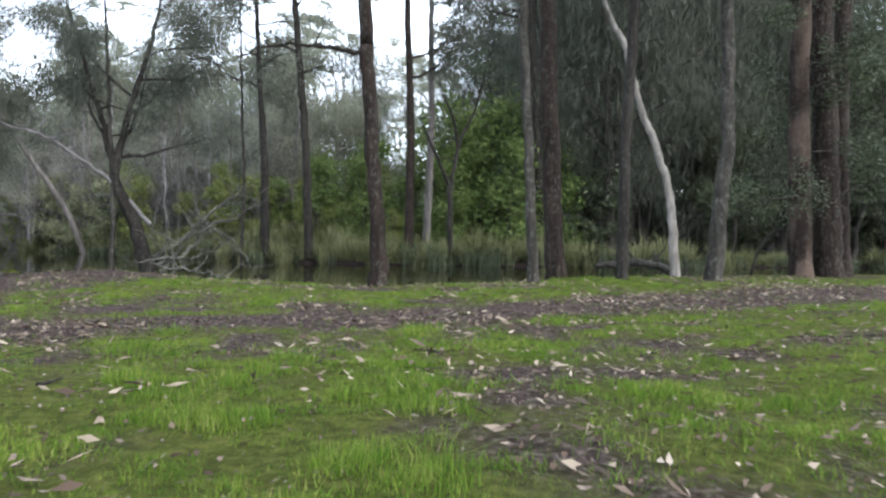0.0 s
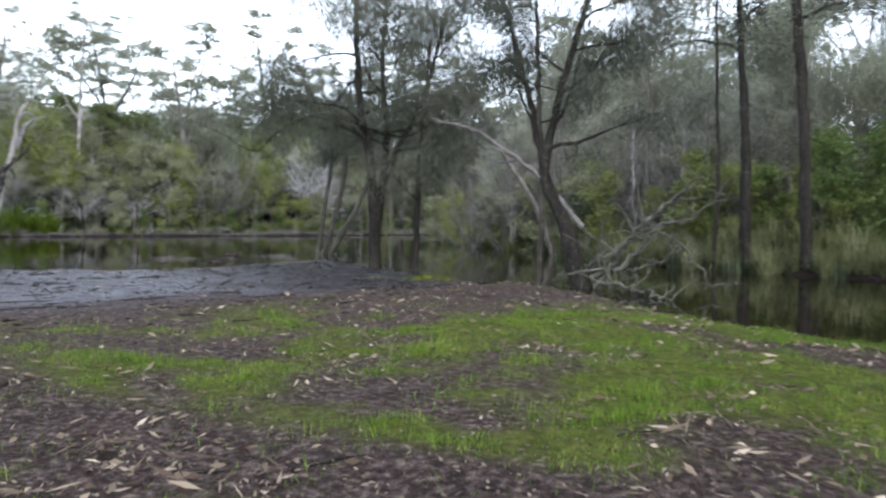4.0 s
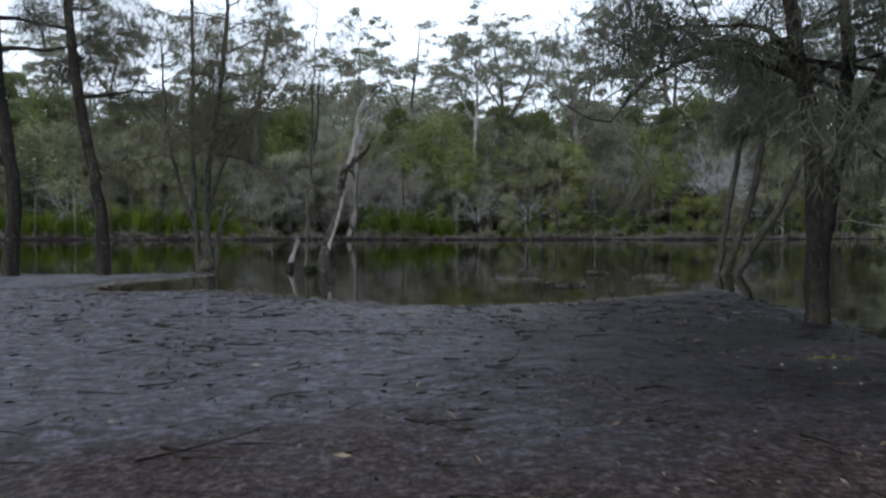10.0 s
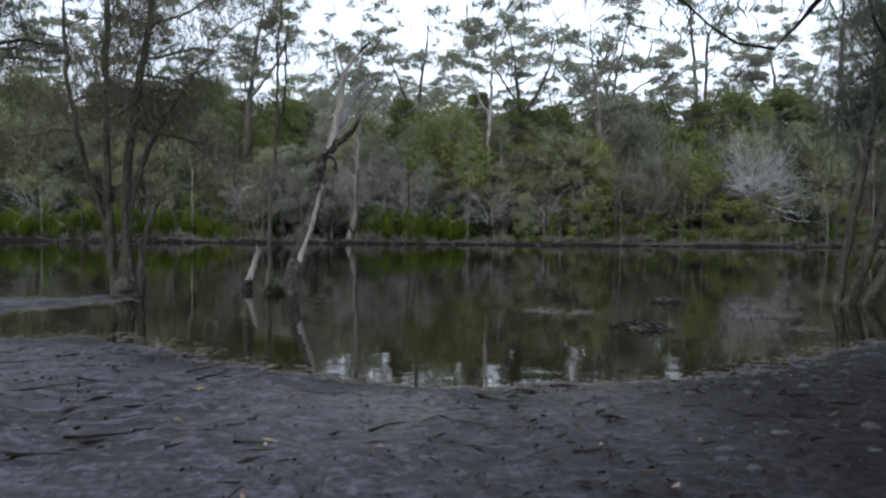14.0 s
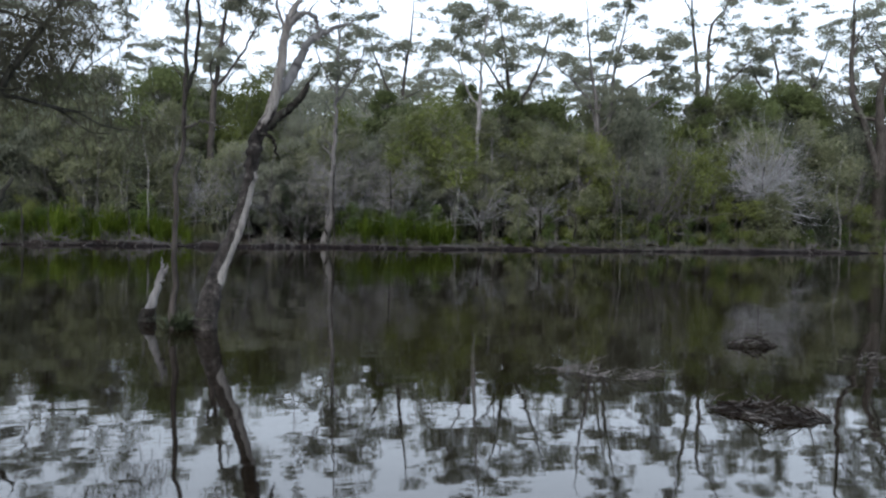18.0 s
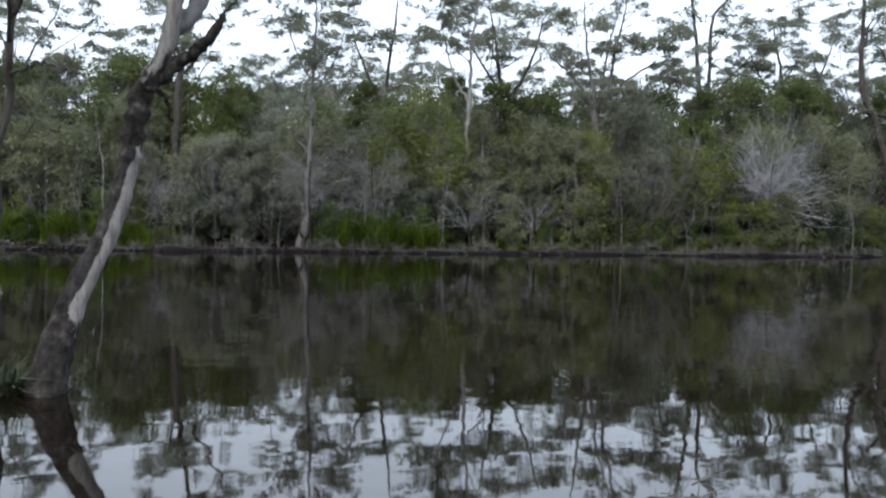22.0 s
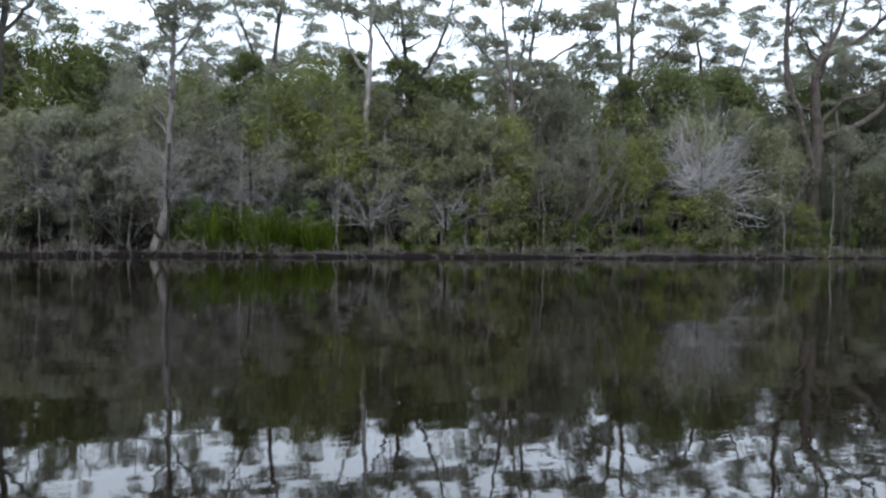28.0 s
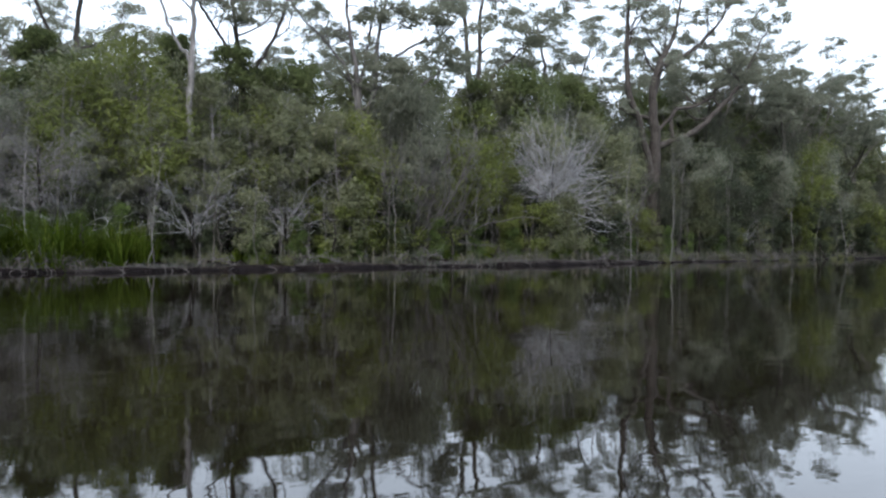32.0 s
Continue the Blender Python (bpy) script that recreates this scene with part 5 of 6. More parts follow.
bole(stump, base_p, rng, [(-26.2, 9.69, -0.35), (-26.2, 9.71, -0.02), (-26.2, 9.73, 0.07)], (0.14, 0.125, 0.105), BARK_DARK, "bark", 9)
bole(stump, base_p, rng, [(-26.21, 9.86, 0.55), (-26.21, 9.91, 0.72), (-26.21, 9.90, 0.86)], (0.045, 0.028, 0.006), TWIG_PALE, "splinter", 5)
bole(stump, base_p, rng, [(-26.21, 9.89, 0.52), (-26.21, 9.95, 0.68), (-26.2, 10.0, 0.78)], (0.045, 0.028, 0.006), TWIG_PALE, "splinter", 5)

# floating rafts of sticks and straw in the shallows
for x, y, wide in ((-21.8, 14.7, 0.35), (-21.5, 15.2, 0.4), (-22.95, 17.9, 0.3), (-19.8, 15.7, 0.35), (-21.7, 18.95, 0.6), (-24.2, 6.6, 0.7), (-24.0, 5.6, 0.7), (-19.3, 17.9, 0.35), (-20.6, 18.5, 0.35)):
    p = Pile()
    for k in range(44):
        a = rng.normal() * 0.7 + 1.1
        b, br = branch_line(rng, (x + rng.normal() * wide * 0.3, y + rng.normal() * wide * 0.6, WATER + 0.01 + 0.02 * rng.uniform()), (np.cos(a), np.sin(a), 0.4 if k % 9 == 0 else 0.04), rng.uniform(0.1, 0.3), rng.uniform(0.003, 0.008), 5, 0.2, 0, 0.3)
        b[:, 2] = np.clip(b[:, 2], WATER - 0.01, WATER + 0.22)
        p.tube(b, br, 4)
    me = p.mesh("floating_sticks")
    me.materials.append(TWIG)
    tagged(new("floating_sticks", me), "raft of washed-up sticks and straw in shallow water", "driftwood", "floating rafts", "stuff")

# matted heaps of dead wood that lie low in the water
mat_rng = np.random.default_rng(823)


def debris_mat(label, x, y, turn, long, wide, high, sticks, thick):
    """A ragged dark mound just above the water, covered with crossing sticks."""
    ob = thing("debris_mat", label, "driftwood", "floating rafts", (x, y, WATER))
    c, n = math.cos(turn), math.sin(turn)
    rings, around = 6, 26
    verts = [(0, 0, high)]
    for i in range(1, rings + 1):
        for j in range(around):
            a = 2 * math.pi * j / around
            r = i / rings * (0.82 + 0.3 * float(np.ravel(fractal(3 * math.cos(a), 3 * math.sin(a), 1.1, 7, 3))[0]))
            u, v = long * r * math.cos(a), wide * r * math.sin(a)
            verts.append((c * u - n * v, n * u + c * v, high * (1 - (i / rings) ** 2) + mat_rng.uniform(-0.2, 0.2) * high - (0.03 if i == rings else 0)))
    faces = [(0, 1 + j, 2 + j, 1 + (j + 2) % around) for j in range(0, around, 2)]
    faces += [(1 + (i - 1) * around + j, 1 + i * around + j, 1 + i * around + (j + 1) % around, 1 + (i - 1) * around + (j + 1) % around) for i in range(1, rings) for j in range(around)]
    part("mat", mesh_of("mat", verts, faces), BARK_DARK, ob, "sodden dark bark and leaves")
    for mat, count in ((BARK_BROWN, sticks), (TWIG, sticks // 4)):
        p = Pile()
        for k in range(count):
            a, r = mat_rng.uniform(0, 2 * math.pi), mat_rng.uniform() ** 0.5
            u, v = 0.95 * long * r * math.cos(a), 0.95 * wide * r * math.sin(a)
            way = turn + mat_rng.normal() * 0.55 + (math.pi if u > 0 else 0)
            b, br = branch_line(mat_rng, (c * u - n * v, n * u + c * v, high * (1 - r * r) + 0.012), (math.cos(way), math.sin(way), mat_rng.normal() * 0.12), mat_rng.uniform(0.12, 0.32), mat_rng.uniform(0.4, 1.0) * thick, 5, 0.25, 0, 0.3)
            b[:, 2] = np.maximum(b[:, 2], -0.008)
            p.tube(b, br, 4)
        part("sticks", p.mesh("sticks"), mat, ob)


debris_mat("dark sodden mat of sticks and bark floating near the shore", -19.86, 15.68, 0.9, 0.56, 0.34, 0.035, 150, 0.009)
debris_mat("small heap of crossing sticks floating in the river", -22.93, 17.9, 1.45, 0.40, 0.14, 0.09, 60, 0.010)

# line of washed-up straw along the mud's edge
p = Pile()
edge_line, _ = smooth_line([(x, y, 0) for x, y in NEAR_SHORE[15:29]], [1] * 14, 420)
for q in edge_line:
    for k in range(3):
        x, y = q[0] + rng.normal() * 0.16 + 0.1, q[1] + rng.normal() * 0.16
        z = max(height(x, y), WATER) + 0.008
        a = rng.uniform(0, 6.28)
        b, br = branch_line(rng, (x, y, z), (np.cos(a), np.sin(a), 0), rng.uniform(0.04, 0.15), rng.uniform(0.0025, 0.006), 4, 0.3, 0, 0.4)
        b[:, 2] = z
        p.tube(b, br, 3)
me = p.mesh("shore_straw")
me.materials.append(STRAW)
tagged(new("shore_straw", me), "pale straw and sticks washed up along the mud's edge", "driftwood", kind="stuff")

moss = reed_clump(75, "low yellow-green moss cushion at a tree's foot", MOSS, 900, 0.12, 1.0, "moss_patch", "moss")
moss.location = (-10.9, 15.35, height(-10.9, 15.35) + 0.02)
moss["category"] = "moss"
moss = plant(moss, -10.2, 15.3, height(-10.2, 15.3) + 0.02, 60, 0.7)

# ---- the wood across the creek ----
for x, y, ctrl_top, r, mat, label in (
        (-5.18, 24.4, (-5.75, 24.2, 9.0), 0.18, BARK_DARK, "dark straight trunk across the creek"),
        (-6.75, 24.4, (-7.05, 24.3, 7.0), 0.14, BARK_DARK, "dark trunk beside its twin across the creek"),
        (-7.05, 24.9, (-7.2, 24.7, 7.0), 0.13, BARK_DARK, "slim dark trunk across the creek"),
        (-7.63, 24.3, (-7.6, 24.2, 5.5), 0.07, BARK_DARK, "slim dark sapling across the creek"),
        (-1.79, 25.2, (-1.92, 25.1, 9.2), 0.19, BARK_BROWN, "brown trunk in reeds across the creek"),
        (-1.3, 26.5, (-1.2, 26.4, 9.2), 0.16, DEADWOOD, "pale trunk behind reeds across the creek"),
        (3.0, 28.5, (2.6, 28.5, 9.0), 0.25, BARK_DARK, "dark trunk in the wood across the creek"),
        (6.6, 30.0, (6.9, 30.0, 9.0), 0.3, BARK_DARK, "dark trunk in the wood across the creek")):
    creek_tree(label, [(x, y, 0), ((x + ctrl_top[0]) / 2 + 0.1, (y + ctrl_top[1]) / 2, ctrl_top[2] / 2), ctrl_top], (r, r * 0.85, r * 0.65), mat, 15, 0.4, 8, NEEDLE, 40, 6.0, "trees across the creek")
creek_tree("pale leaning trunk across the creek", [(-16.0, 28.6, 0), (-16.8, 28.3, 1.8), (-17.9, 27.6, 3.9), (-18.5, 27.1, 5.3)], (0.13, 0.12, 0.10, 0.07), DEADWOOD, 8.5, 0.3, 6, NEEDLE_FAR, 30, 5.5, "trees across the creek")
for k in range(13):
    x, y = -22 + 1.05 * k + rng.uniform(-0.5, 0.5), 33.0 - 0.5 * k + rng.uniform(-0.4, 1.6)
    y = max(y, 26.5)
    z = height(x, y)
    tall = rng.uniform(5.0, 9.0)
    ob = thing("bare_sapling", "thin pale sapling standing across the creek", "tree", "creek saplings", (x, y, z))
    bow = rng.normal(size=2) * 0.5
    line, rad = bole(ob, (x, y, z), rng, [(x, y, z - 0.2), (x + bow[0], y + bow[1], z + tall * 0.5), (x + bow[0] * 1.6, y, z + tall)], (0.06, 0.045, 0.012), (DEADWOOD, TWIG_PALE)[k % 2], "stem", 6, n=14, wobble=0.03)
    dress(ob, (x, y, z), rng, line, rad, TWIG, 7, z + tall * 0.4, tall * 0.2, 0.7, 0.05, 3, "twig", False)
base_y = (-0.22, 24.6, height(-0.22, 24.6))
ytree = thing("forked_tree", "slim dark tree forked in two in front of reeds", "tree", at=base_y)
bole(ytree, base_y, rng, [(-0.22, 24.6, 0.0), (-0.25, 24.57, 1.6), (-0.25, 24.57, 2.7)], (0.12, 0.1, 0.085), BARK_DARK)
for ctrl in ([(-0.25, 24.57, 2.6), (-0.9, 24.51, 4.01), (-1.4, 24.45, 5.08)], [(-0.25, 24.57, 2.6), (0.07, 24.59, 4.22), (0.55, 24.62, 5.3), (0.91, 24.63, 6.57)], [(0.0, 24.6, 3.9), (-0.2, 24.6, 5.0), (-0.7, 24.5, 6.2)]):
    line, rad = bole(ytree, base_y, rng, ctrl, (0.07, 0.05, 0.02), BARK_DARK, "limb", 7)
    dress(ytree, base_y, rng, line, rad, BARK_DARK, 4, 3.4, 0.8, 0.4, 0.03, 3, "twig", False)

rng = np.random.default_rng(29)
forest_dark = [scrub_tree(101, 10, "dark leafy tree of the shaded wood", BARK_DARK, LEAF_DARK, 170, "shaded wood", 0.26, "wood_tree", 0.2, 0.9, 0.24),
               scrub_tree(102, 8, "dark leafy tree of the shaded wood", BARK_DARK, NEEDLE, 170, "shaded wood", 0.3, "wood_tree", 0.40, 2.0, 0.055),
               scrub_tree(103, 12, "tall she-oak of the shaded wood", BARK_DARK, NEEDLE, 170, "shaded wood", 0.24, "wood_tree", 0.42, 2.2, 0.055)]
bush_green = [scrub_tree(111, 3.4, "bright green bush at the wood's edge", BARK_GREY, LEAF_GREEN, 34, "green bushes", 0.34, "bush", 0.2, 0.4, 0.35, 1),
              scrub_tree(112, 5.0, "yellow-green young tree at the wood's edge", BARK_GREY, LEAF_GREEN, 36, "green bushes", 0.3, "bush", 0.22, 0.4, 0.35, 1)]
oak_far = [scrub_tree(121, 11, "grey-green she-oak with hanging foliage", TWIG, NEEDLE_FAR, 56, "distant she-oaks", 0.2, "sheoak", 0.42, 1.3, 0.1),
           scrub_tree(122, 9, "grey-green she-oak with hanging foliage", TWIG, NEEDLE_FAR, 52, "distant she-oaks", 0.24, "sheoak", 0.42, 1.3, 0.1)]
scrub = [scrub_tree(131, 9.5, "", TWIG_PALE, LEAF_OLIVE, 66, spread=0.24, low=4), scrub_tree(132, 8.0, "", TWIG, LEAF_OLIVE, 62, spread=0.26, low=4),
         scrub_tree(133, 10.5, "slim tall swamp tree with thin grey stems", TWIG_PALE, LEAF_GUM, 60, low=5),
         scrub_tree(134, 7.0, "half-bare swamp tree with many grey twigs", TWIG_PALE, LEAF_OLIVE, 24, twiggy=8),
         scrub_tree(135, 9.0, "yellow-green leafy swamp tree", TWIG_PALE, LEAF_YELLOW, 70, spread=0.26, low=4),
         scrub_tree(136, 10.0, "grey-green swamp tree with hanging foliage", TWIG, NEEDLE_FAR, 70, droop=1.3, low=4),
         scrub_tree(140, 8.5, "leafless grey swamp tree with fine upright twigs", TWIG, LEAF_GUM, 10, twiggy=13, spread=0.22)]
low_bush = [scrub_tree(137, 4.2, "low olive bush at the water's edge", TWIG, LEAF_OLIVE, 34, "bank bushes", 0.34, "bush", 0.26, 0.5, 0.3, 1),
            scrub_tree(138, 3.6, "low grey-green bush at the water's edge", TWIG, LEAF_DARK, 34, "bank bushes", 0.36, "bush", 0.26, 0.5, 0.3, 1),
            scrub_tree(139, 5.0, "yellow-green bush at the water's edge", TWIG, LEAF_YELLOW, 30, "bank bushes", 0.3, "bush", 0.26, 0.5, 0.3, 1)]
bare = [bare_shrub(141, 3.4, SILVER, "leafless grey shrub with drooping fine twigs", 22, fan=0.9, lift=1.8, droop=-0.05), bare_shrub(142, 6.5, None, "tall leafless grey thicket of thin stems", 14, fan=0.35), bare_shrub(143, 5.2, SILVER, "large silvery leafless bush with fanned twigs", 100, fan=0.9, lift=5.2, droop=-0.03)]
gums = [gum_tree(151, 20), gum_tree(152, 22.5), gum_tree(153, 18.5, "gum tree with forked grey limbs and flat crown", BARK_GREY), gum_tree(154, 21, dense=0.8), gum_tree(155, 17, "slender young gum tree", BARK_GREY)]
reeds = [reed_clump(161, "dense bright green reeds on the river bank", REED, 520, 2.3, 1.5), reed_clump(162, "dense bright green reeds on the river bank", REED, 460, 1.7, 1.4)]
sedges = [reed_clump(163, "tall dry sedge clump along the creek", SEDGE, 420, 1.6, 1.2, "sedge_clump", "sedges"), reed_clump(164, "low green sedge along the creek", LEAF_DARK, 420, 0.8, 1.3, "sedge_clump", "sedges")]

spots = []


def sow(kinds, count, place, small=0.8, large=1.2, sink=0.1):
    for k in range(count):
        x, y = place(k)
        ob = kinds[int(rng.integers(len(kinds)))]
        s = rng.uniform(small, large)
        spots.append((ob, x, y, height(x, y) - sink, rng.uniform(0, 360), s, rng.uniform(0.9, 1.12)))


U = rng.uniform
# shaded wood across the creek
sow(forest_dark, 30, lambda k: (3 + 1.0 * k + U(-1, 1), 30 + 0.25 * k + U(-2.5, 3)), 0.8, 1.3)
sow(forest_dark, 24, lambda k: (4 + 1.6 * k + U(-1.5, 1.5), 37 + 0.2 * k + U(-3, 4)), 1.0, 1.6)
sow(bush_green[:1], 16, lambda k: (-10 + 0.9 * k + U(-0.6, 0.6), 27.5 + U(-0.8, 2.2)), 0.7, 1.25)
sow(bush_green, 3, lambda k: (U(1, 6), 31 + U(-1, 2)), 1.2, 1.7)
sow(forest_dark[2:], 9, lambda k: (1 + 2.2 * k + U(-0.7, 0.7), 41 + U(-3, 3)), 1.15, 1.5)
sow(oak_far, 9, lambda k: (-25 + 2.6 * k + U(-0.8, 0.8), 46 + U(-4, 5)), 0.95, 1.2)
sow(oak_far, 14, lambda k: (-26 + 1.5 * k + U(-1, 1), 37 + U(-2.5, 7) - 0.25 * k), 0.8, 1.3)
sow(oak_far, 12, lambda k: (-38 + 2.2 * k + U(-1, 1), 52 + U(-4, 8)), 0.8, 1.1)
sow(gums, 9, lambda k: (-34 + 5.2 * k + U(-2, 2), 60 + U(-6, 12)), 0.8, 1.1)
sow(bare[1:2], 7, lambda k: (-32 + 3.0 * k + U(-1, 1), 40 + U(-1, 4) - 0.6 * k), 0.6, 1.0)
sow(sedges, 46, lambda k: (-10 + 0.45 * k + U(-0.3, 0.3), 25.0 + 0.09 * abs(k - 22) + U(-0.4, 0.9)), 0.6, 1.1)
sow(sedges[1:], 30, lambda k: (-12 + 0.7 * k, 24.7 + 0.08 * abs(k - 10) + U(-0.1, 0.5)), 0.5, 0.9)
sow(forest_dark, 4, lambda k: (0 + 1.7 * k + U(-0.6, 0.6), 37 + U(-1.5, 2)), 0.7, 0.95)
sow(bush_green[1:], 3, lambda k: (-0.8 + 1.1 * k, 29.3 + U(-0.6, 0.6)), 1.1, 1.4)
sow(oak_far, 16, lambda k: (-29 + 1.3 * k + U(-0.7, 0.7), 40 - 0.3 * k + U(-2, 3)), 0.65, 0.95)
sow(oak_far, 7, lambda k: (-27 + 1.3 * k, 41 + U(-2, 2)), 0.85, 1.05)
sow(forest_dark, 5, lambda k: (0 + 1.4 * k + U(-0.5, 0.5), 43 + U(-2, 3)), 0.8, 1.05)
sow(forest_dark, 16, lambda k: (6 + 1.5 * k + U(-0.7, 0.7), 28.5 + 0.5 * k + U(-0.5, 2.5)), 0.7, 1.1)
sow(low_bush[1:2], 22, lambda k: (2 + 1.5 * k + U(-0.6, 0.6), 28.0 + 0.45 * k + U(-0.3, 3.0)), 0.6, 1.1)
def creek_edge(x):
    return float(np.interp(x, [q[0] for q in CREEK_SHORE[9:0:-1]], [q[1] for q in CREEK_SHORE[9:0:-1]]))


sow(sedges, 60, lambda k: (-14 + 0.55 * k + U(-0.3, 0.3), creek_edge(-14 + 0.55 * k) + 0.35 + U(-0.15, 0.5)), 0.4, 0.8)
sow(forest_dark[2:], 5, lambda k: (3.0 + 2.4 * k + U(-0.6, 0.6), 32 + 0.9 * k + U(-1, 1)), 1.0, 1.25)
sow(bare[1:2], 8, lambda k: (-21 + 1.5 * k + U(-0.5, 0.5), 33.5 - 0.35 * k + U(-0.6, 1.2)), 0.7, 1.1)
sow(low_bush, 12, lambda k: (-12 + 1.2 * k + U(-0.4, 0.4), 36 + U(-2, 3)), 0.7, 1.1)
sow(oak_far, 10, lambda k: (-14 + 1.9 * k + U(-0.6, 0.6), 48 + U(-2, 3)), 0.6, 0.9)
# the far bank of the river: leafy trees that stand out, then the thicket round them
olive = [round_tree(171, 8.5, 2.3, LEAF_OLIVE, "olive green leafy swamp tree", TWIG_PALE), round_tree(172, 9.5, 1.9, LEAF_OLIVE, "slim olive green swamp tree", TWIG_PALE, 0.3, twigs=7),
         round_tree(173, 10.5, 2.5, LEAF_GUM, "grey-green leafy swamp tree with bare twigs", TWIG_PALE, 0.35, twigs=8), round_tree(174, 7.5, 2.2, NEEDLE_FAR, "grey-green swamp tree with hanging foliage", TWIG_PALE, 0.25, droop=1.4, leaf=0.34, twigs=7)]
yellow = [round_tree(175, 8.6, 2.5, LEAF_YELLOW, "yellow-green leafy swamp tree", TWIG_PALE, 0.28), round_tree(176, 4.6, 1.9, LEAF_YELLOW, "low yellow-green bush on the bank", TWIG, 0.15, 22, name="bush", group="bank bushes")]
green = [round_tree(177, 12.5, 3.7, LEAF_CROWN, "broad fresh green tree behind the thicket", BARK_GREY, 0.4, 46, 220, 0.3), round_tree(178, 12.6, 1.7, LEAF_CROWN, "narrow green tree rising from the thicket", BARK_GREY, 0.4, 34, 170, 0.28)]
# Low dark filler tree; its leaf colour stands in for deep shade
shade = [round_tree(179, 7.0, 2.3, LEAF_DARK, "dark-leaved thicket tree with shade in its leaf colour", BARK_DARK, 0.1, 30, 170, 0.26, droop=0.7)]


def stand(ob, x, y, size=1.0, turn=0.0, tall=1.0):
    spots.append((ob, x, y, height(x, y) - 0.1, turn, size, tall))


for ob, x, y, size in (
        (yellow[0], -60.9, 41.4, 1.0), (yellow[0], -61.8, 44.0, 0.9), (olive[0], -60.5, 25.6, 0.62), (shade[0], -62.6, 46.8, 1.0), (shade[0], -63.2, 49.5, 1.1), (shade[0], -63.0, 52.6, 1.1), (shade[0], -62.8, 55.6, 1.0), (olive[2], -64.5, 37.4, 0.85), (shade[0], -64.6, 58.4, 1.15), (shade[0], -65.0, 63.0, 1.2), (shade[0], -60.9, 9.6, 0.55), (shade[0], -60.9, 13.0, 0.6), (shade[0], -60.8, 24.4, 0.5), (yellow[1], -59.9, 45.2, 0.95), (yellow[1], -60.2, 43.0, 0.7), (yellow[0], -64.0, 31.6, 0.95), (yellow[0], -63.4, 28.6, 0.85),
        (yellow[1], -60.6, 32.5, 0.8), (yellow[0], -64.5, 19.2, 0.8), (yellow[1], -60.8, 55.5, 0.8),
        (green[0], -65.5, 49.6, 0.98), (green[0], -67.5, 56.0, 1.0), (green[0], -66.5, 4.6, 0.92), (green[0], -69.0, 8.5, 0.85), (green[0], -66.5, -7.5, 0.9), (green[1], -66.0, 28.9, 1.0), (green[1], -66.5, 19.6, 0.92),
        (green[1], -66.5, 46.0, 0.95), (green[1], -66.0, 30.8, 0.9), (green[0], -67.5, 11.8, 0.78), (green[1], -67.0, 26.3, 0.88), (green[0], -67.0, 63.5, 0.8), (green[0], -66, 72, 0.9), (green[0], -67, 80, 1.0),
        (olive[0], -62.0, 33.6, 0.95), (olive[1], -61.6, 26.4, 0.9), (olive[0], -61.4, 30.0, 0.8), (olive[2], -63.6, 23.0, 0.9), (olive[3], -61.2, 38.4, 0.9), (olive[1], -62.4, 16.9, 0.8), (olive[0], -62.8, 10.4, 0.85),
        (olive[3], -61.4, 11.6, 0.62), (olive[2], -64.0, 14.0, 0.85), (olive[1], -62.4, 5.6, 0.9), (olive[0], -62.0, 1.0, 0.85), (olive[3], -61.8, 21.2, 0.7), (olive[0], -62.2, 49.8, 0.8), (olive[1], -62.0, 53.4, 0.85),
        (shade[0], -61.4, 51.6, 0.8), (shade[0], -61.2, 36.2, 0.7), (shade[0], -61.0, 64.6, 0.95), (shade[0], -61.6, 67.6, 1.05), (shade[0], -61.2, 71.0, 1.0), (shade[0], -61.6, 74.6, 1.1), (shade[0], -61.2, 78.4, 1.05), (shade[0], -62, 82.5, 1.1), (shade[0], -61.4, 54.0, 0.7)):
    stand(ob, x, y, size, 67 * y, U(0.94, 1.08))
sow(olive, 26, lambda k: (-63.6 + U(-1.0, 1.0), -26 + 2.4 * k + U(-1.2, 1.2) if k < 12 else 20 + 5.6 * (k - 12) + U(-1.5, 1.5)), 0.75, 1.0)
sow(olive + green[1:], 40, lambda k: (-69 + U(-2.2, 2.2), -30 + 3.1 * k + U(-1.4, 1.4)), 0.85, 1.08)
# Row of dark leaves painting the shade between the thicket's stems
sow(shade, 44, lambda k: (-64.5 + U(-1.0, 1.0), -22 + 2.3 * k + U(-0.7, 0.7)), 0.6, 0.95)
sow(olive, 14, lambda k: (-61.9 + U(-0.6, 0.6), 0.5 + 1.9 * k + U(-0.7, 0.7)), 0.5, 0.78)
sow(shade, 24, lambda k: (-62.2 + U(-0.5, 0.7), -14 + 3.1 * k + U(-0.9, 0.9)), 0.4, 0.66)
canopy_y = [-30, 5, 10, 15, 20, 25, 30, 35, 42, 48, 55, 65, 80, 120]
canopy_z = [11, 11.6, 11, 10, 11.4, 10.2, 11.8, 10.8, 11.8, 13.2, 14.0, 14.4, 15.5, 16]
for k in range(62):
    y = -28 + 2.25 * k + U(-0.8, 0.8)
    x = -68.5 + U(-1.6, 1.6)
    ob, tall = ((olive[2], 10.5), (olive[1], 9.5), (green[1], 12.6), (olive[0], 8.5), (green[0], 12.5))[(k * 7) % 5]
    stand(ob, x, y, float(np.interp(y, canopy_y, canopy_z)) * U(0.9, 1.03) / tall, 131 * k)
sow(olive, 14, lambda k: (-68 + U(-2, 2), 76 + 3.2 * k + U(-1, 1)), 1.2, 1.5)
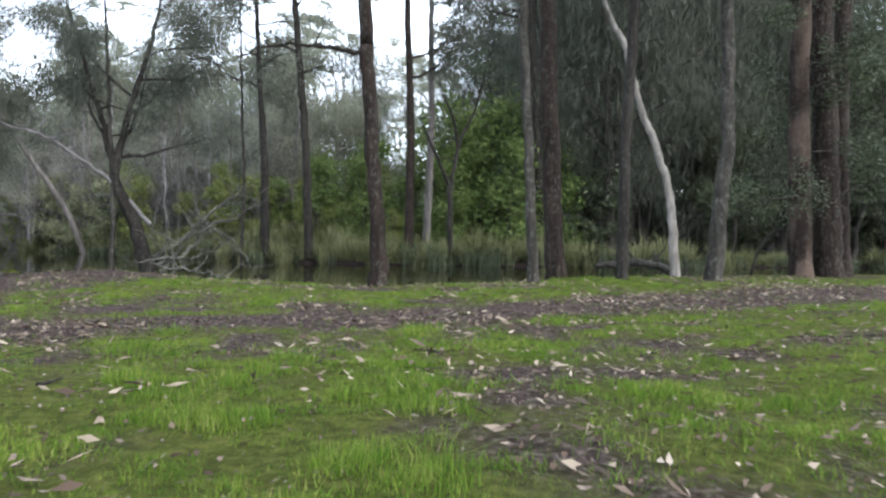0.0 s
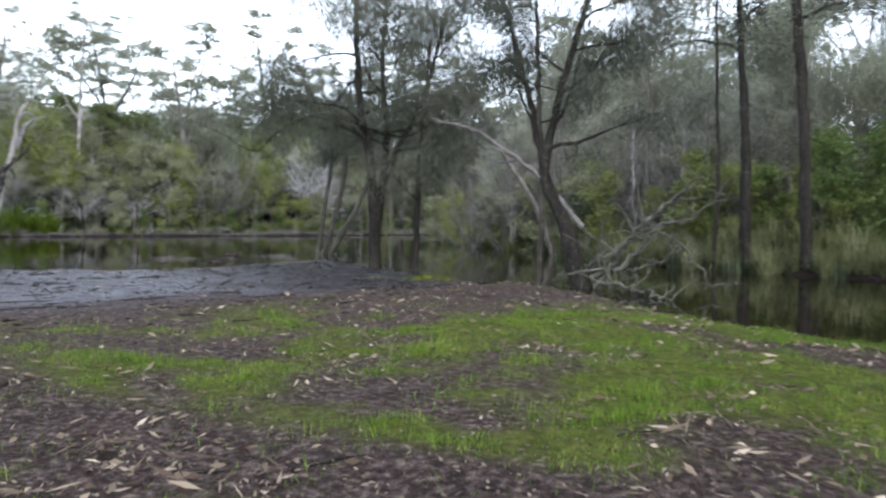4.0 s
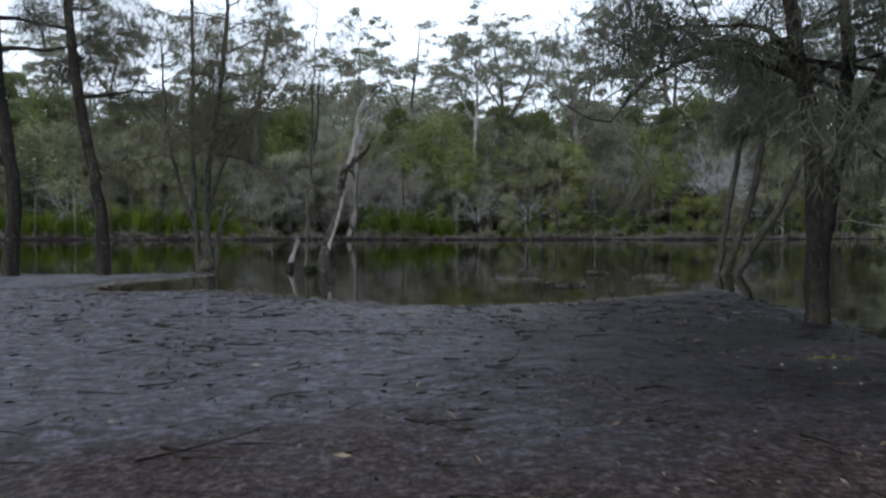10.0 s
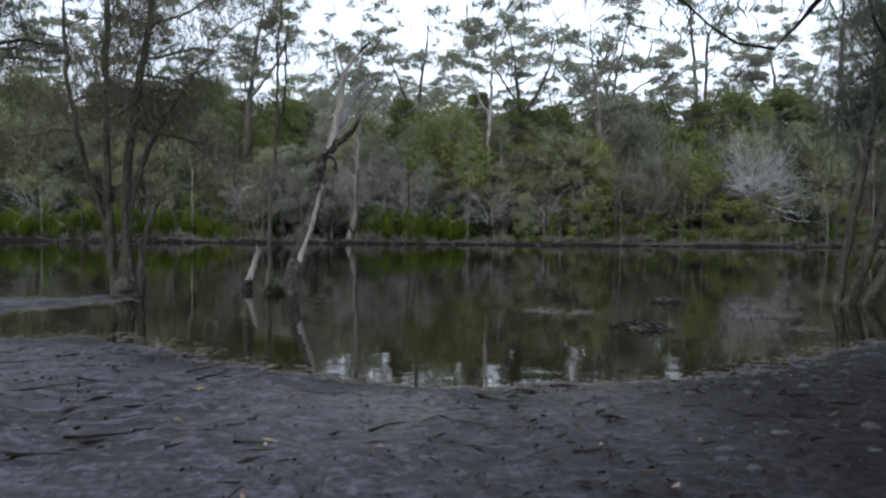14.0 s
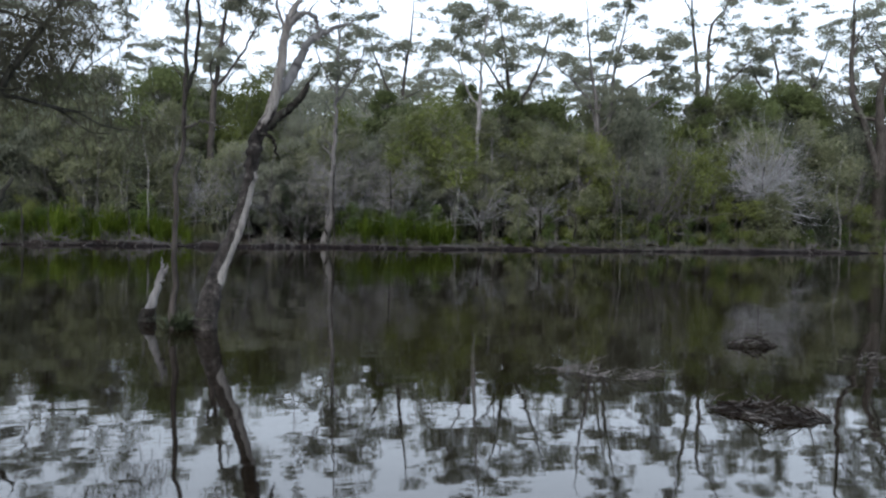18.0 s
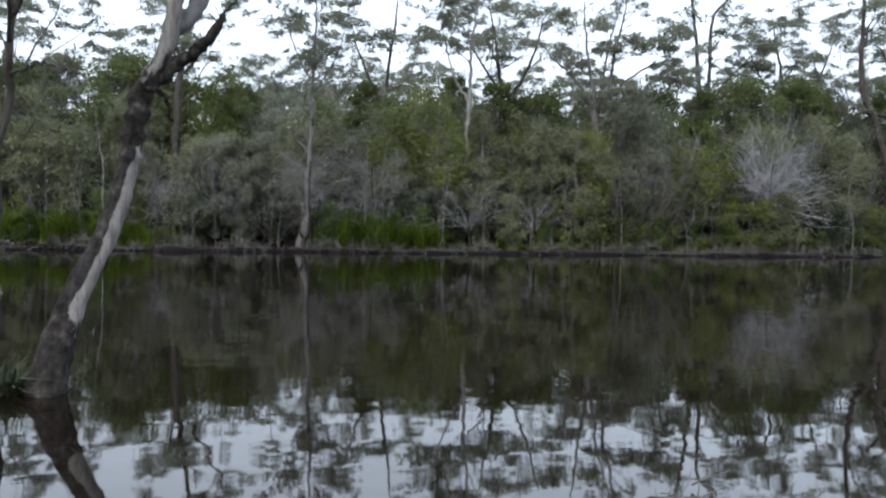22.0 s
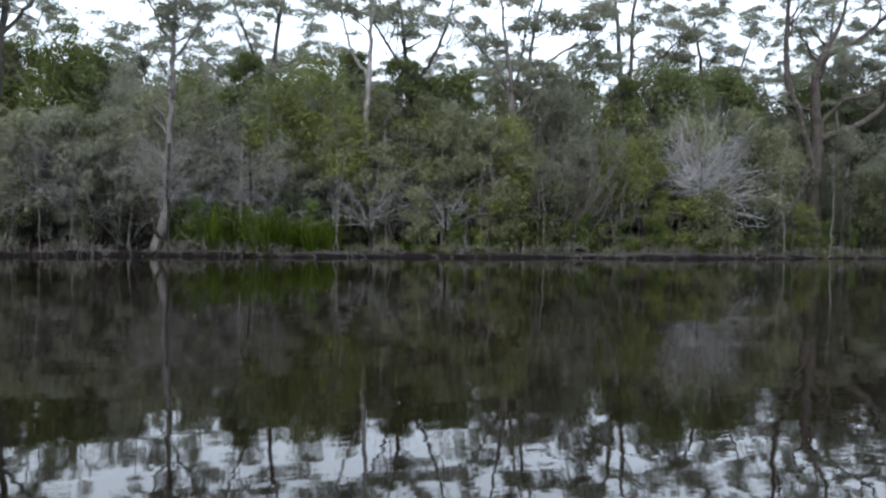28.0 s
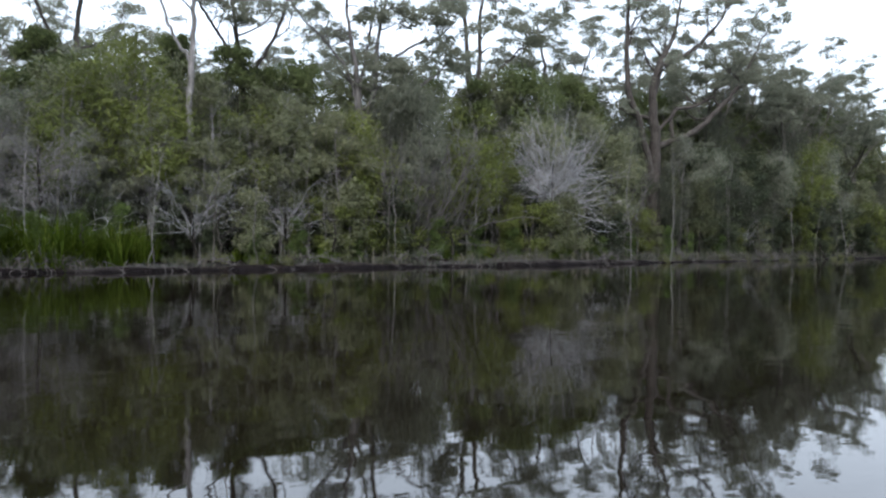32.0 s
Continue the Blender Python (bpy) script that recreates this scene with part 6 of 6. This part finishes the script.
sow(reeds, 46, lambda k: (-59.5 + U(-1.2, 0.2), -16 + 0.5 * k + U(-0.7, 0.7)), 0.7, 1.2)
sow(reeds, 24, lambda k: (-59.6 + U(-0.9, 0.3), 16.6 + 0.26 * k + U(-0.4, 0.4)), 0.7, 1.2)
sow(reeds, 9, lambda k: (-59.4 + U(-0.7, 0.5), 45.6 + 0.75 * k + U(-0.4, 0.4)), 0.5, 0.85)
sow(reeds[1:], 12, lambda k: (-59.4 + U(-0.6, 0.5), 24 + 2.2 * k + U(-1.0, 1.0)), 0.35, 0.65)
sow(sedges, 54, lambda k: (-58.5 + U(-0.6, 0.2), 24 + 1.1 * k + U(-0.7, 0.7)), 0.3, 0.62)
sow(bush_green[:1], 14, lambda k: (-59.8 + U(-0.7, 0.6), -16 + 1.6 * k + U(-0.7, 0.7)), 0.45, 0.75)
sow(bush_green[:1], 7, lambda k: (-59.3 + U(-0.5, 0.5), 15.6 + 1.1 * k + U(-0.5, 0.5)), 0.45, 0.7)
sow(bush_green[:1], 12, lambda k: (-59.4 + U(-0.6, 0.6), 28 + 3.2 * k + U(-1.2, 1.2)), 0.35, 0.65)
sow(low_bush, 16, lambda k: (-13 - 1.5 * k + U(-0.6, 0.6), 27.5 + 0.9 * k + U(-0.3, 1.0)), 0.5, 0.9)
sow(sedges, 30, lambda k: (-11 - 0.85 * k + U(-0.3, 0.3), 26.0 + 0.52 * k + U(-0.2, 0.5)), 0.5, 0.95)
sow(low_bush, 36, lambda k: (-60.3 + U(-0.8, 0.8), 22 + 1.7 * k + U(-0.9, 0.9)), 0.4, 0.95)
sow(low_bush, 10, lambda k: (-60.8 + U(-0.6, 0.6), -14 + 2.8 * k + U(-0.9, 0.9)), 0.4, 0.7)
sow(scrub[:6], 30, lambda k: (-61.6 + U(-1.2, 1.0), -16 + 3.6 * k + U(-1.2, 1.2)), 0.6, 1.05)
sow(scrub[:6], 30, lambda k: (-65 + U(-2, 2), -20 + 4.1 * k + U(-1.5, 1.5)), 0.75, 1.1)
sow(bare[1:2], 7, lambda k: (-61.4 + U(-1.2, 0.8), -12 + 13.0 * k + U(-1.5, 1.5)), 0.7, 1.1)
sow(bare[:1], 4, lambda k: (-60.8 + U(-0.6, 0.5), 8 + 4.2 * k + U(-0.6, 0.6)), 0.9, 1.4)
sow(bare[1:2], 3, lambda k: (-60.9 + U(-0.4, 0.4), 36.2 + 1.0 * k), 1.0, 1.4)
sow(scrub[6:], 4, lambda k: (-61.8 + U(-1.0, 0.9), 2 + 8.0 * k + U(-0.8, 0.8)), 0.8, 1.1)
sow(bare[:1], 6, lambda k: (-60.8 + U(-1.0, 0.7), -6 + 15.0 * k + U(-1.5, 1.5)), 0.7, 1.25)
sow(gums, 8, lambda k: (-74 + U(-5, 5), -46 + 5.8 * k + U(-1.5, 1.5)), 0.85, 1.1)
sow(gums, 4, lambda k: (-79 + U(-4, 4), 0 + 7.5 * k + U(-2, 2)), 0.74, 0.92)
sow(gums, 4, lambda k: (-80 + U(-5, 5), 28 + 10 * k + U(-2, 2)), 0.72, 0.9)
for k, (x, y) in enumerate(((-62.5, 80.0), (-63.5, 85.5), (-62.8, 91.0), (-64.5, 97.0))):
    stand(gums[k], x, y, 0.9, 77 * k)
sow(shade, 7, lambda k: (-62.5 + U(-0.8, 0.8), 66 + 3.4 * k), 1.1, 1.4)
sow(gums, 8, lambda k: (-67 + U(-2, 2), 69 + 3.6 * k + U(-1, 1)), 0.8, 1.05)
sow(gums, 7, lambda k: (-74 + U(-4, 4), 67 + 5.4 * k + U(-1.5, 1.5)), 0.8, 1.08)
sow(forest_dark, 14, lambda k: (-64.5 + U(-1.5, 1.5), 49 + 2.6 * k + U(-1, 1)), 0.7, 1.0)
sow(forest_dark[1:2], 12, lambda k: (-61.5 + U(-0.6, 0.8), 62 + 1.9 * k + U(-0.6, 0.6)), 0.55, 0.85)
sow(gums, 16, lambda k: (-97 + U(-9, 9), -44 + 11.0 * k + U(-3, 3)), 0.72, 0.92)
sow(olive, 26, lambda k: (-66 + U(-3, 3) - 0.15 * k, 84 + 2.6 * k + U(-1, 1)), 0.9, 1.3)
sow(gums, 9, lambda k: (-72 + U(-3, 3) - 0.3 * k, 80 + 6.4 * k + U(-2, 2)), 0.9, 1.15)
sow(low_bush, 18, lambda k: (-61.5 + U(-1, 1) - 0.12 * k, 84 + 2.4 * k), 0.9, 1.5)
# light-catching growth along the open side of the creek
for k in range(9):
    x = -11.0 + 1.05 * k
    stand(yellow[1] if k % 3 != 1 else low_bush[2], x, 28.4 + 1.5 * math.sin(2.1 * k), 0.55 + 0.2 * math.sin(3.7 * k), 71 * k)
for k in range(22):
    x = -10.5 + 0.42 * k
    stand(sedges[0], x, creek_edge(x) + 0.9 + 0.4 * math.sin(5.3 * k), 0.55 + 0.18 * math.sin(2.9 * k), 53 * k)
for k in range(12):
    x = -25.0 + 1.45 * k
    stand((bare[1], olive[3], bare[1], olive[2])[k % 4], x, 33.5 - 0.3 * k + 1.2 * math.sin(1.7 * k), (0.85, 0.62, 0.75, 0.6)[k % 4], 97 * k)
thin = set(scrub + bare + low_bush)
spots = [q for q in spots if q[0] not in thin or q[1] > -55 or not (39.6 < q[2] < 46.4 and q[1] > -63 or 58.5 < q[2] < 62.5 and q[1] > -63)]
for ob, x, y, z, turn, s, t in spots:
    plant(ob, x, y, z, turn, s, t)
# the first of each kind stands among its own
for k, ob in enumerate(forest_dark + bush_green + oak_far):
    ob.location = (-14 + 3.2 * k, 44, height(-14 + 3.2 * k, 44) - 0.1)
for k, ob in enumerate(olive + yellow + green + shade):
    ob.location = (-64.6, -34 + 3.2 * k, height(-64.6, -34 + 3.2 * k) - 0.1)
for k, ob in enumerate(low_bush):
    ob.location = (-60, 33 + 3.0 * k, height(-60, 33 + 3.0 * k) - 0.1)
for k, ob in enumerate(scrub):
    ob.location = (-68, -12 + 9.0 * k, height(-68, -12 + 9.0 * k) - 0.1)
for k, ob in enumerate(gums):
    ob.location = (-86, -8 + 14.0 * k, height(-86, -8 + 14.0 * k) - 0.1)
for k, ob in enumerate(reeds + sedges):
    ob.location = (-60.0, 4.5 + 1.3 * k, height(-60.0, 4.5 + 1.3 * k) - 0.05)
bare[0].location = (-61, 30, height(-61, 30))
bare[1].location = (-61, 38.5, height(-61, 38.5))
bare[2].location = (-60.0, 47.2, height(-60, 47.2) - 0.1)
broom = bare_shrub(147, 2.9, TWIG_PALE, "dead grey tree top with a broom of fine twigs", 58, "dead_tree", "dead trees", fan=0.85, lift=4.6, droop=-0.02)
broom.location = (-59.0, 15.4, height(-59, 15.4))
for x, y, s, t in ((-60.2, 19.2, 0.95, 150), (-60.6, 9.4, 0.9, 220), (-61.0, 37.8, 0.9, 300)):
    plant(broom, x, y, height(x, y), t, s)
for x, y, s in ((-59.0, 46.0, 0.9), (-58.9, 47.4, 1.0), (-59.1, 48.6, 0.85)):
    plant(low_bush[0], x, y, height(x, y) - 0.1, 40 * y, s)
bare[2].scale = (0.88, 0.88, 1.12)

# ---- single trees that stand out on the far bank ----
rng = np.random.default_rng(61)


def far_gum(label, base, stems, count, low, reach, mat, keep=0.7, wide=1.0, per=34):
    base = (base[0], base[1], height(base[0], base[1]) - 0.1)
    ob = thing("gum_tree", label, "tree", "gum trees", base)
    tips = []
    for k, (ctrl, radii) in enumerate(stems):
        line, rad = bole(ob, base, rng, ctrl, radii, mat, "trunk" if k == 0 else "limb", sides=8, wobble=0.035)
        p = Pile()
        tips += gum_limbs(rng, p, line, rad, count, low, reach)
        tagged(part("twig_spray", mesh_of("twig_spray", np.concatenate(p.v) - np.array(base), np.concatenate(p.f)), mat, ob), kind="stuff")
    if per:
        tips = np.array(tips)
        pad_crown(ob, base, rng, tips[rng.uniform(size=len(tips)) < keep], LEAF_GUM, wide * 1.35, per, 0.25)
    return ob


far_gum("big spreading gum tree with dark forked limbs", (-63.0, 61.0), [
    ([(-63.1, 61.0, 0), (-63.0, 60.8, 4.3), (-63.0, 60.9, 8.8), (-63.0, 60.5, 12.4), (-63.0, 61.2, 15.0), (-63.2, 63.1, 17.3), (-63.4, 64.2, 20.0), (-63.4, 65, 24)], (0.62, 0.52, 0.42, 0.3, 0.24, 0.16, 0.1, 0.03)),
    ([(-63.0, 60.6, 6.5), (-63.2, 59.1, 10.7), (-63.3, 58.1, 12.7), (-63.4, 58.0, 16.4), (-63.4, 58.1, 19.0), (-63.2, 57.6, 23)], (0.26, 0.24, 0.22, 0.17, 0.12, 0.03)),
    ([(-63.0, 61.2, 8.7), (-62.7, 64.1, 9.7), (-62.5, 66.0, 10.7), (-62.3, 69.6, 13.5), (-62.2, 71.7, 15.8), (-62.2, 73.8, 18.6), (-62, 75.5, 21)], (0.27, 0.24, 0.22, 0.17, 0.13, 0.08, 0.03)),
    ([(-62.8, 62.8, 9.3), (-63.2, 63.3, 11.6), (-63.4, 66.4, 12.5), (-63.5, 68.9, 13.7), (-63.6, 71.4, 16.1), (-63.6, 72.5, 18)], (0.16, 0.15, 0.13, 0.11, 0.07, 0.03)),
    ([(-63.0, 61.2, 14.8), (-62.6, 64.9, 16.7), (-62.3, 67.9, 19.3), (-62.2, 68.7, 20.8), (-62, 70, 24)], (0.17, 0.15, 0.11, 0.09, 0.03)),
    ([(-63.1, 60.6, 12.0), (-64.0, 62.5, 14.0), (-64.5, 64.0, 18.0), (-64.6, 64.4, 21)], (0.14, 0.11, 0.07, 0.03))], 9, 0.35, 2.8, BARK_GUM, 0.55, 1.2)
far_gum("tall gum tree forked into a spray of thin limbs", (-64.0, 35.8), [
    ([(-64.0, 35.9, 0), (-64.0, 35.8, 4.1), (-64.0, 35.7, 8.3), (-64.1, 35.5, 10.8), (-64.2, 35.2, 13.0), (-64.3, 34.9, 15.2), (-64.3, 34.6, 19)], (0.34, 0.3, 0.26, 0.16, 0.12, 0.08, 0.03)),
    ([(-64.0, 35.8, 8.1), (-63.8, 36.5, 9.5), (-63.7, 36.7, 12.8), (-63.6, 37.3, 15.6), (-63.5, 37.9, 19)], (0.17, 0.15, 0.12, 0.08, 0.03)),
    ([(-64.0, 35.7, 8.6), (-64.2, 35.0, 10.9), (-64.4, 33.7, 12.5), (-64.5, 32.5, 13.4), (-64.6, 31.3, 15)], (0.11, 0.1, 0.08, 0.05, 0.02)),
    ([(-63.9, 35.9, 8.2), (-63.6, 38.7, 10.1), (-63.4, 40.4, 11.2), (-63.3, 41.6, 12.4)], (0.12, 0.1, 0.07, 0.02)),
    ([(-63.8, 36.8, 11.2), (-63.5, 39.0, 12.9), (-63.3, 40.9, 13.8), (-63.2, 42.2, 15.5)], (0.09, 0.08, 0.05, 0.02)),
    ([(-64.1, 35.6, 9.5), (-64.8, 36.6, 12.5), (-65.2, 37.5, 16), (-65.3, 38.4, 18.5)], (0.11, 0.09, 0.06, 0.02))], 8, 0.4, 2.4, TWIG, 0.6, 1.05)
pale_gum = far_gum("gum tree with a pale bare middle trunk", (-61.4, 25.4), [
    ([(-61.4, 25.4, 5.4), (-61.4, 25.4, 8), (-61.4, 25.5, 9.4), (-61.5, 25.6, 12), (-61.6, 25.9, 15), (-61.6, 26.2, 18)], (0.16, 0.15, 0.14, 0.11, 0.08, 0.03)),
    ([(-61.4, 25.5, 9.4), (-61.8, 24.6, 11), (-62, 24.0, 13.4), (-62, 23.6, 15.5)], (0.08, 0.07, 0.05, 0.02))], 9, 0.5, 1.9, TWIG_PALE, 0.6, 0.9)
bole(pale_gum, tuple(pale_gum.location), rng, [(-61.4, 25.4, 0), (-61.4, 25.4, 3), (-61.4, 25.4, 5.5)], (0.18, 0.17, 0.162), BARK_GREY, "lower_trunk", 8)
far_gum("tall bare grey tree with fine upright twigs on the far bank", (-59.4, 15.3), [
    ([(-59.2, 14.9, 0), (-59.4, 15.4, 2.2), (-59.5, 15.3, 3.4), (-59.7, 15.5, 6), (-59.9, 15.6, 9.5), (-60, 15.7, 13), (-60, 15.8, 17)], (0.30, 0.2, 0.16, 0.14, 0.11, 0.07, 0.02)),
    ([(-59.9, 15.6, 9.0), (-60.2, 16.8, 11), (-60.3, 17.6, 13.6)], (0.07, 0.05, 0.02)), ([(-59.9, 15.6, 9.6), (-60.2, 14.6, 11.5), (-60.3, 13.9, 14)], (0.07, 0.05, 0.02))], 12, 0.3, 1.8, TWIG, 0.3, 0.85)
far_gum("dark limbed gum tree above the reeds", (-63.5, 7.5), [
    ([(-63.5, 7.5, 0), (-63.4, 7.8, 7), (-63.6, 8.2, 12), (-63.9, 8.8, 16), (-64, 9.2, 19)], (0.25, 0.21, 0.15, 0.09, 0.03)),
    ([(-63.5, 8.0, 10), (-63.3, 10.0, 13), (-63.2, 11.2, 16)], (0.1, 0.08, 0.02))], 7, 0.5, 2.4, BARK_GUM, 0.6, 1.0)
far_gum("twin-stemmed gum tree behind the thicket", (-70.0, 48.6), [
    ([(-70, 48.5, 0), (-70, 48.4, 7), (-70, 48.1, 13.8), (-70.2, 47.8, 17.7), (-70.3, 47.5, 20.8), (-70.3, 47.2, 24)], (0.3, 0.26, 0.2, 0.15, 0.1, 0.03)),
    ([(-70, 48.8, 9), (-70, 49.1, 14.2), (-69.8, 49.1, 19.1), (-69.6, 50.5, 21.1), (-69.6, 51.5, 24)], (0.18, 0.17, 0.13, 0.09, 0.03)),
    ([(-70, 49.0, 11.5), (-69.6, 50.4, 14.0), (-69.2, 53.9, 17.4), (-69, 55.4, 19)], (0.13, 0.11, 0.06, 0.02))], 8, 0.35, 2.6, BARK_GUM, 0.65, 1.15)
far_gum("gum tree with wide flat layers of foliage", (-72.0, 31.5), [
    ([(-72, 31.5, 0), (-72, 31.8, 7), (-72, 31.4, 12), (-72.2, 31.0, 16), (-72.4, 30.2, 20)], (0.3, 0.25, 0.18, 0.12, 0.03)),
    ([(-72, 31.6, 11), (-71.6, 33.6, 14.5), (-71.4, 34.6, 18), (-71.3, 35.2, 20)], (0.14, 0.11, 0.07, 0.02)), ([(-72, 31.5, 12), (-72.2, 29.4, 15), (-72.4, 28.0, 17.5)], (0.12, 0.09, 0.02))], 8, 0.35, 2.8, BARK_GUM, 0.65, 1.25)
far_gum("gum tree with wide flat layers of foliage", (-74.0, 61.0), [
    ([(-74, 61, 0), (-74, 60.8, 8), (-74, 60.2, 13), (-74.2, 59.4, 18), (-74.4, 58.6, 22)], (0.32, 0.27, 0.2, 0.12, 0.03)),
    ([(-74, 60.6, 11), (-73.6, 63.0, 15), (-73.4, 64.6, 19), (-73.3, 65.2, 22)], (0.15, 0.11, 0.07, 0.02)), ([(-74, 60.4, 12), (-74.2, 57.8, 15.5), (-74.4, 56.2, 18.5)], (0.12, 0.09, 0.02))], 8, 0.35, 2.8, BARK_GUM, 0.855, 1.25)
far_gum("slender gum tree with sparse foliage pads", (-71.0, 21.5), [
    ([(-71, 21.5, 0), (-71, 21.8, 8), (-71, 22.0, 13), (-71.2, 22.6, 17), (-71.4, 22.8, 20)], (0.24, 0.2, 0.14, 0.09, 0.03)),
    ([(-71, 21.8, 10), (-70.6, 19.8, 14), (-70.5, 18.6, 18)], (0.11, 0.08, 0.02))], 6, 0.45, 2.4, BARK_GUM, 0.6, 1.0)
# short pale stumps and thin stems along the water's edge
for k in range(64):
    y = -8 + 1.45 * k + rng.uniform(-0.8, 0.8)
    x = -58.6 + rng.uniform(-1.6, 0.6)
    z = height(x, y)
    tall = rng.uniform(3.0, 8.5) if k % 4 else rng.uniform(1.4, 2.8)
    ob = thing("bare_sapling", "thin pale bare sapling on the far bank" if k % 4 else "short pale dead trunk on the far bank", "tree", "bare saplings", (x, y, z))
    r = rng.uniform(0.016, 0.034) if k % 4 else 0.10
    lean = rng.normal(size=2) * 0.07 * tall
    line, rad = bole(ob, (x, y, z), rng, [(x, y, z - 0.2), (x + lean[0] * 0.2 + rng.normal() * 0.05, y + lean[1] * 0.2 + rng.normal() * 0.05, z + tall * 0.25), (x + lean[0] * 0.4 + rng.normal() * 0.08, y + lean[1] * 0.3 + rng.normal() * 0.08, z + tall * 0.55), (x + lean[0], y + lean[1], z + tall)], (r, r * 0.85, r * 0.7, r * 0.25), (TWIG_PALE, TWIG, DEADWOOD)[k % 3] if k % 4 else BARK_GREY, "stem", 6, n=14, wobble=0.03)
    if k % 4:
        dress(ob, (x, y, z), rng, line, rad, TWIG, 5, z + tall * 0.3, tall * 0.2, 0.7, 0.05, 3, "twig", False)
for k in range(16):
    y = 2 + 4.6 * k + rng.uniform(-1.8, 1.8)
    x = -57.5 + rng.uniform(-0.5, 0.2)
    z = WATER + rng.uniform(0.1, 0.4)
    a = rng.uniform(0, 6.28)
    fallen_branch("bleached fallen branch tangled along the far bank", [(x, y, z), (x + 0.3 * np.cos(a), y + 0.8 * np.sin(a), z + 0.25), (x + 0.4 * np.cos(a), y + 1.5 * np.sin(a), z + 0.2), (x + 0.5, y + 2.1 * np.sin(a), z - 0.1)], (0.03, 0.028, 0.02, 0.01), 14, 1.0, TWIG)


# the undercut edge of the far bank, hidden under hanging sedge, dead stalks and roots
rng = np.random.default_rng(83)
for count, mat, tall, name, label in ((6500, NEEDLE, 0.55, "hanging_sedge", "dark green sedge hanging over the far bank's edge"),
                                      (4200, STRAW, 0.55, "dead_stalks", "dry brown stalks and dead grass along the far bank's edge")):
    y = rng.uniform(-30, 96, count)
    x = np.interp(y, [q[1] for q in FAR_SHORE[:11]], [q[0] for q in FAR_SHORE[:11]]) - 0.25 - 1.7 * rng.uniform(size=count) ** 1.2
    z = np.maximum(land(x, y)[0], WATER + 0.1)
    size = tall * (0.1 + 1.6 * step01(0.3, 0.75, fractal(x, y, 0.8, 87, 3))) * rng.uniform(0.5, 1.2, count)
    me = blade_mesh(name, np.stack([x, y, z - 0.05], 1), size, rng.uniform(0.02, 0.05, count), rng, 1.1)
    me.materials.append(mat)
    tagged(new(name, me), label, "sedge", kind="stuff")
p = Pile()
for k in range(420):
    y = rng.uniform(-20, 90)
    x = float(np.interp(y, [q[1] for q in FAR_SHORE[:11]], [q[0] for q in FAR_SHORE[:11]])) - rng.uniform(-0.1, 0.5)
    b, br = branch_line(rng, (x, y, WATER + rng.uniform(0.1, 0.6)), (0.9, rng.normal() * 0.8, rng.uniform(-0.5, 0.5)), rng.uniform(0.4, 1.3), rng.uniform(0.008, 0.022), 6, 0.25, -0.14, 0.3)
    p.tube(b, br, 4)
me = p.mesh("hanging_roots")
me.materials.append(TWIG)
tagged(new("hanging_roots", me), "pale roots and dead sticks hanging from the far bank", "roots", kind="stuff")


# ---- woods on the hill behind ----
rng = np.random.default_rng(53)
n_crown = 2600
hx, hy = rng.uniform(-215, -76, n_crown), rng.uniform(-70, 190, n_crown)
hz = land(hx, hy)[0]
tall = rng.uniform(5, 9, n_crown)
c = np.repeat(np.stack([hx, hy, hz + tall * 0.6], 1), 46, axis=0)
c = c + rng.normal(size=c.shape) * np.array([1.5, 1.5, 1.3])
w = rng.normal(size=c.shape)
me = leaf_mesh("hill_woods", c, w, rng.uniform(0.6, 1.2, len(c)), rng.uniform(0.4, 0.7, len(c)), rng, True)
me.materials.append(LEAF_GUM)
tagged(new("hill_woods", me), "dense grey-green woods covering the hill behind the river", "woods", kind="stuff")
n_crown = 700
hx, hy = rng.uniform(-45, 90, n_crown), rng.uniform(62, 150, n_crown)
hz = land(hx, hy)[0]
c = np.repeat(np.stack([hx, hy, hz + rng.uniform(2, 4.5, n_crown) + 4 * step01(0, 15, hx)], 1), 46, axis=0)
c = c + rng.normal(size=c.shape) * np.array([1.6, 1.6, 1.9])
me = leaf_mesh("back_woods", c, rng.normal(size=c.shape), rng.uniform(0.6, 1.2, len(c)), rng.uniform(0.4, 0.7, len(c)), rng, True)
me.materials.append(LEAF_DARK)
tagged(new("back_woods", me), "dense green woods behind the creek", "woods", kind="stuff")
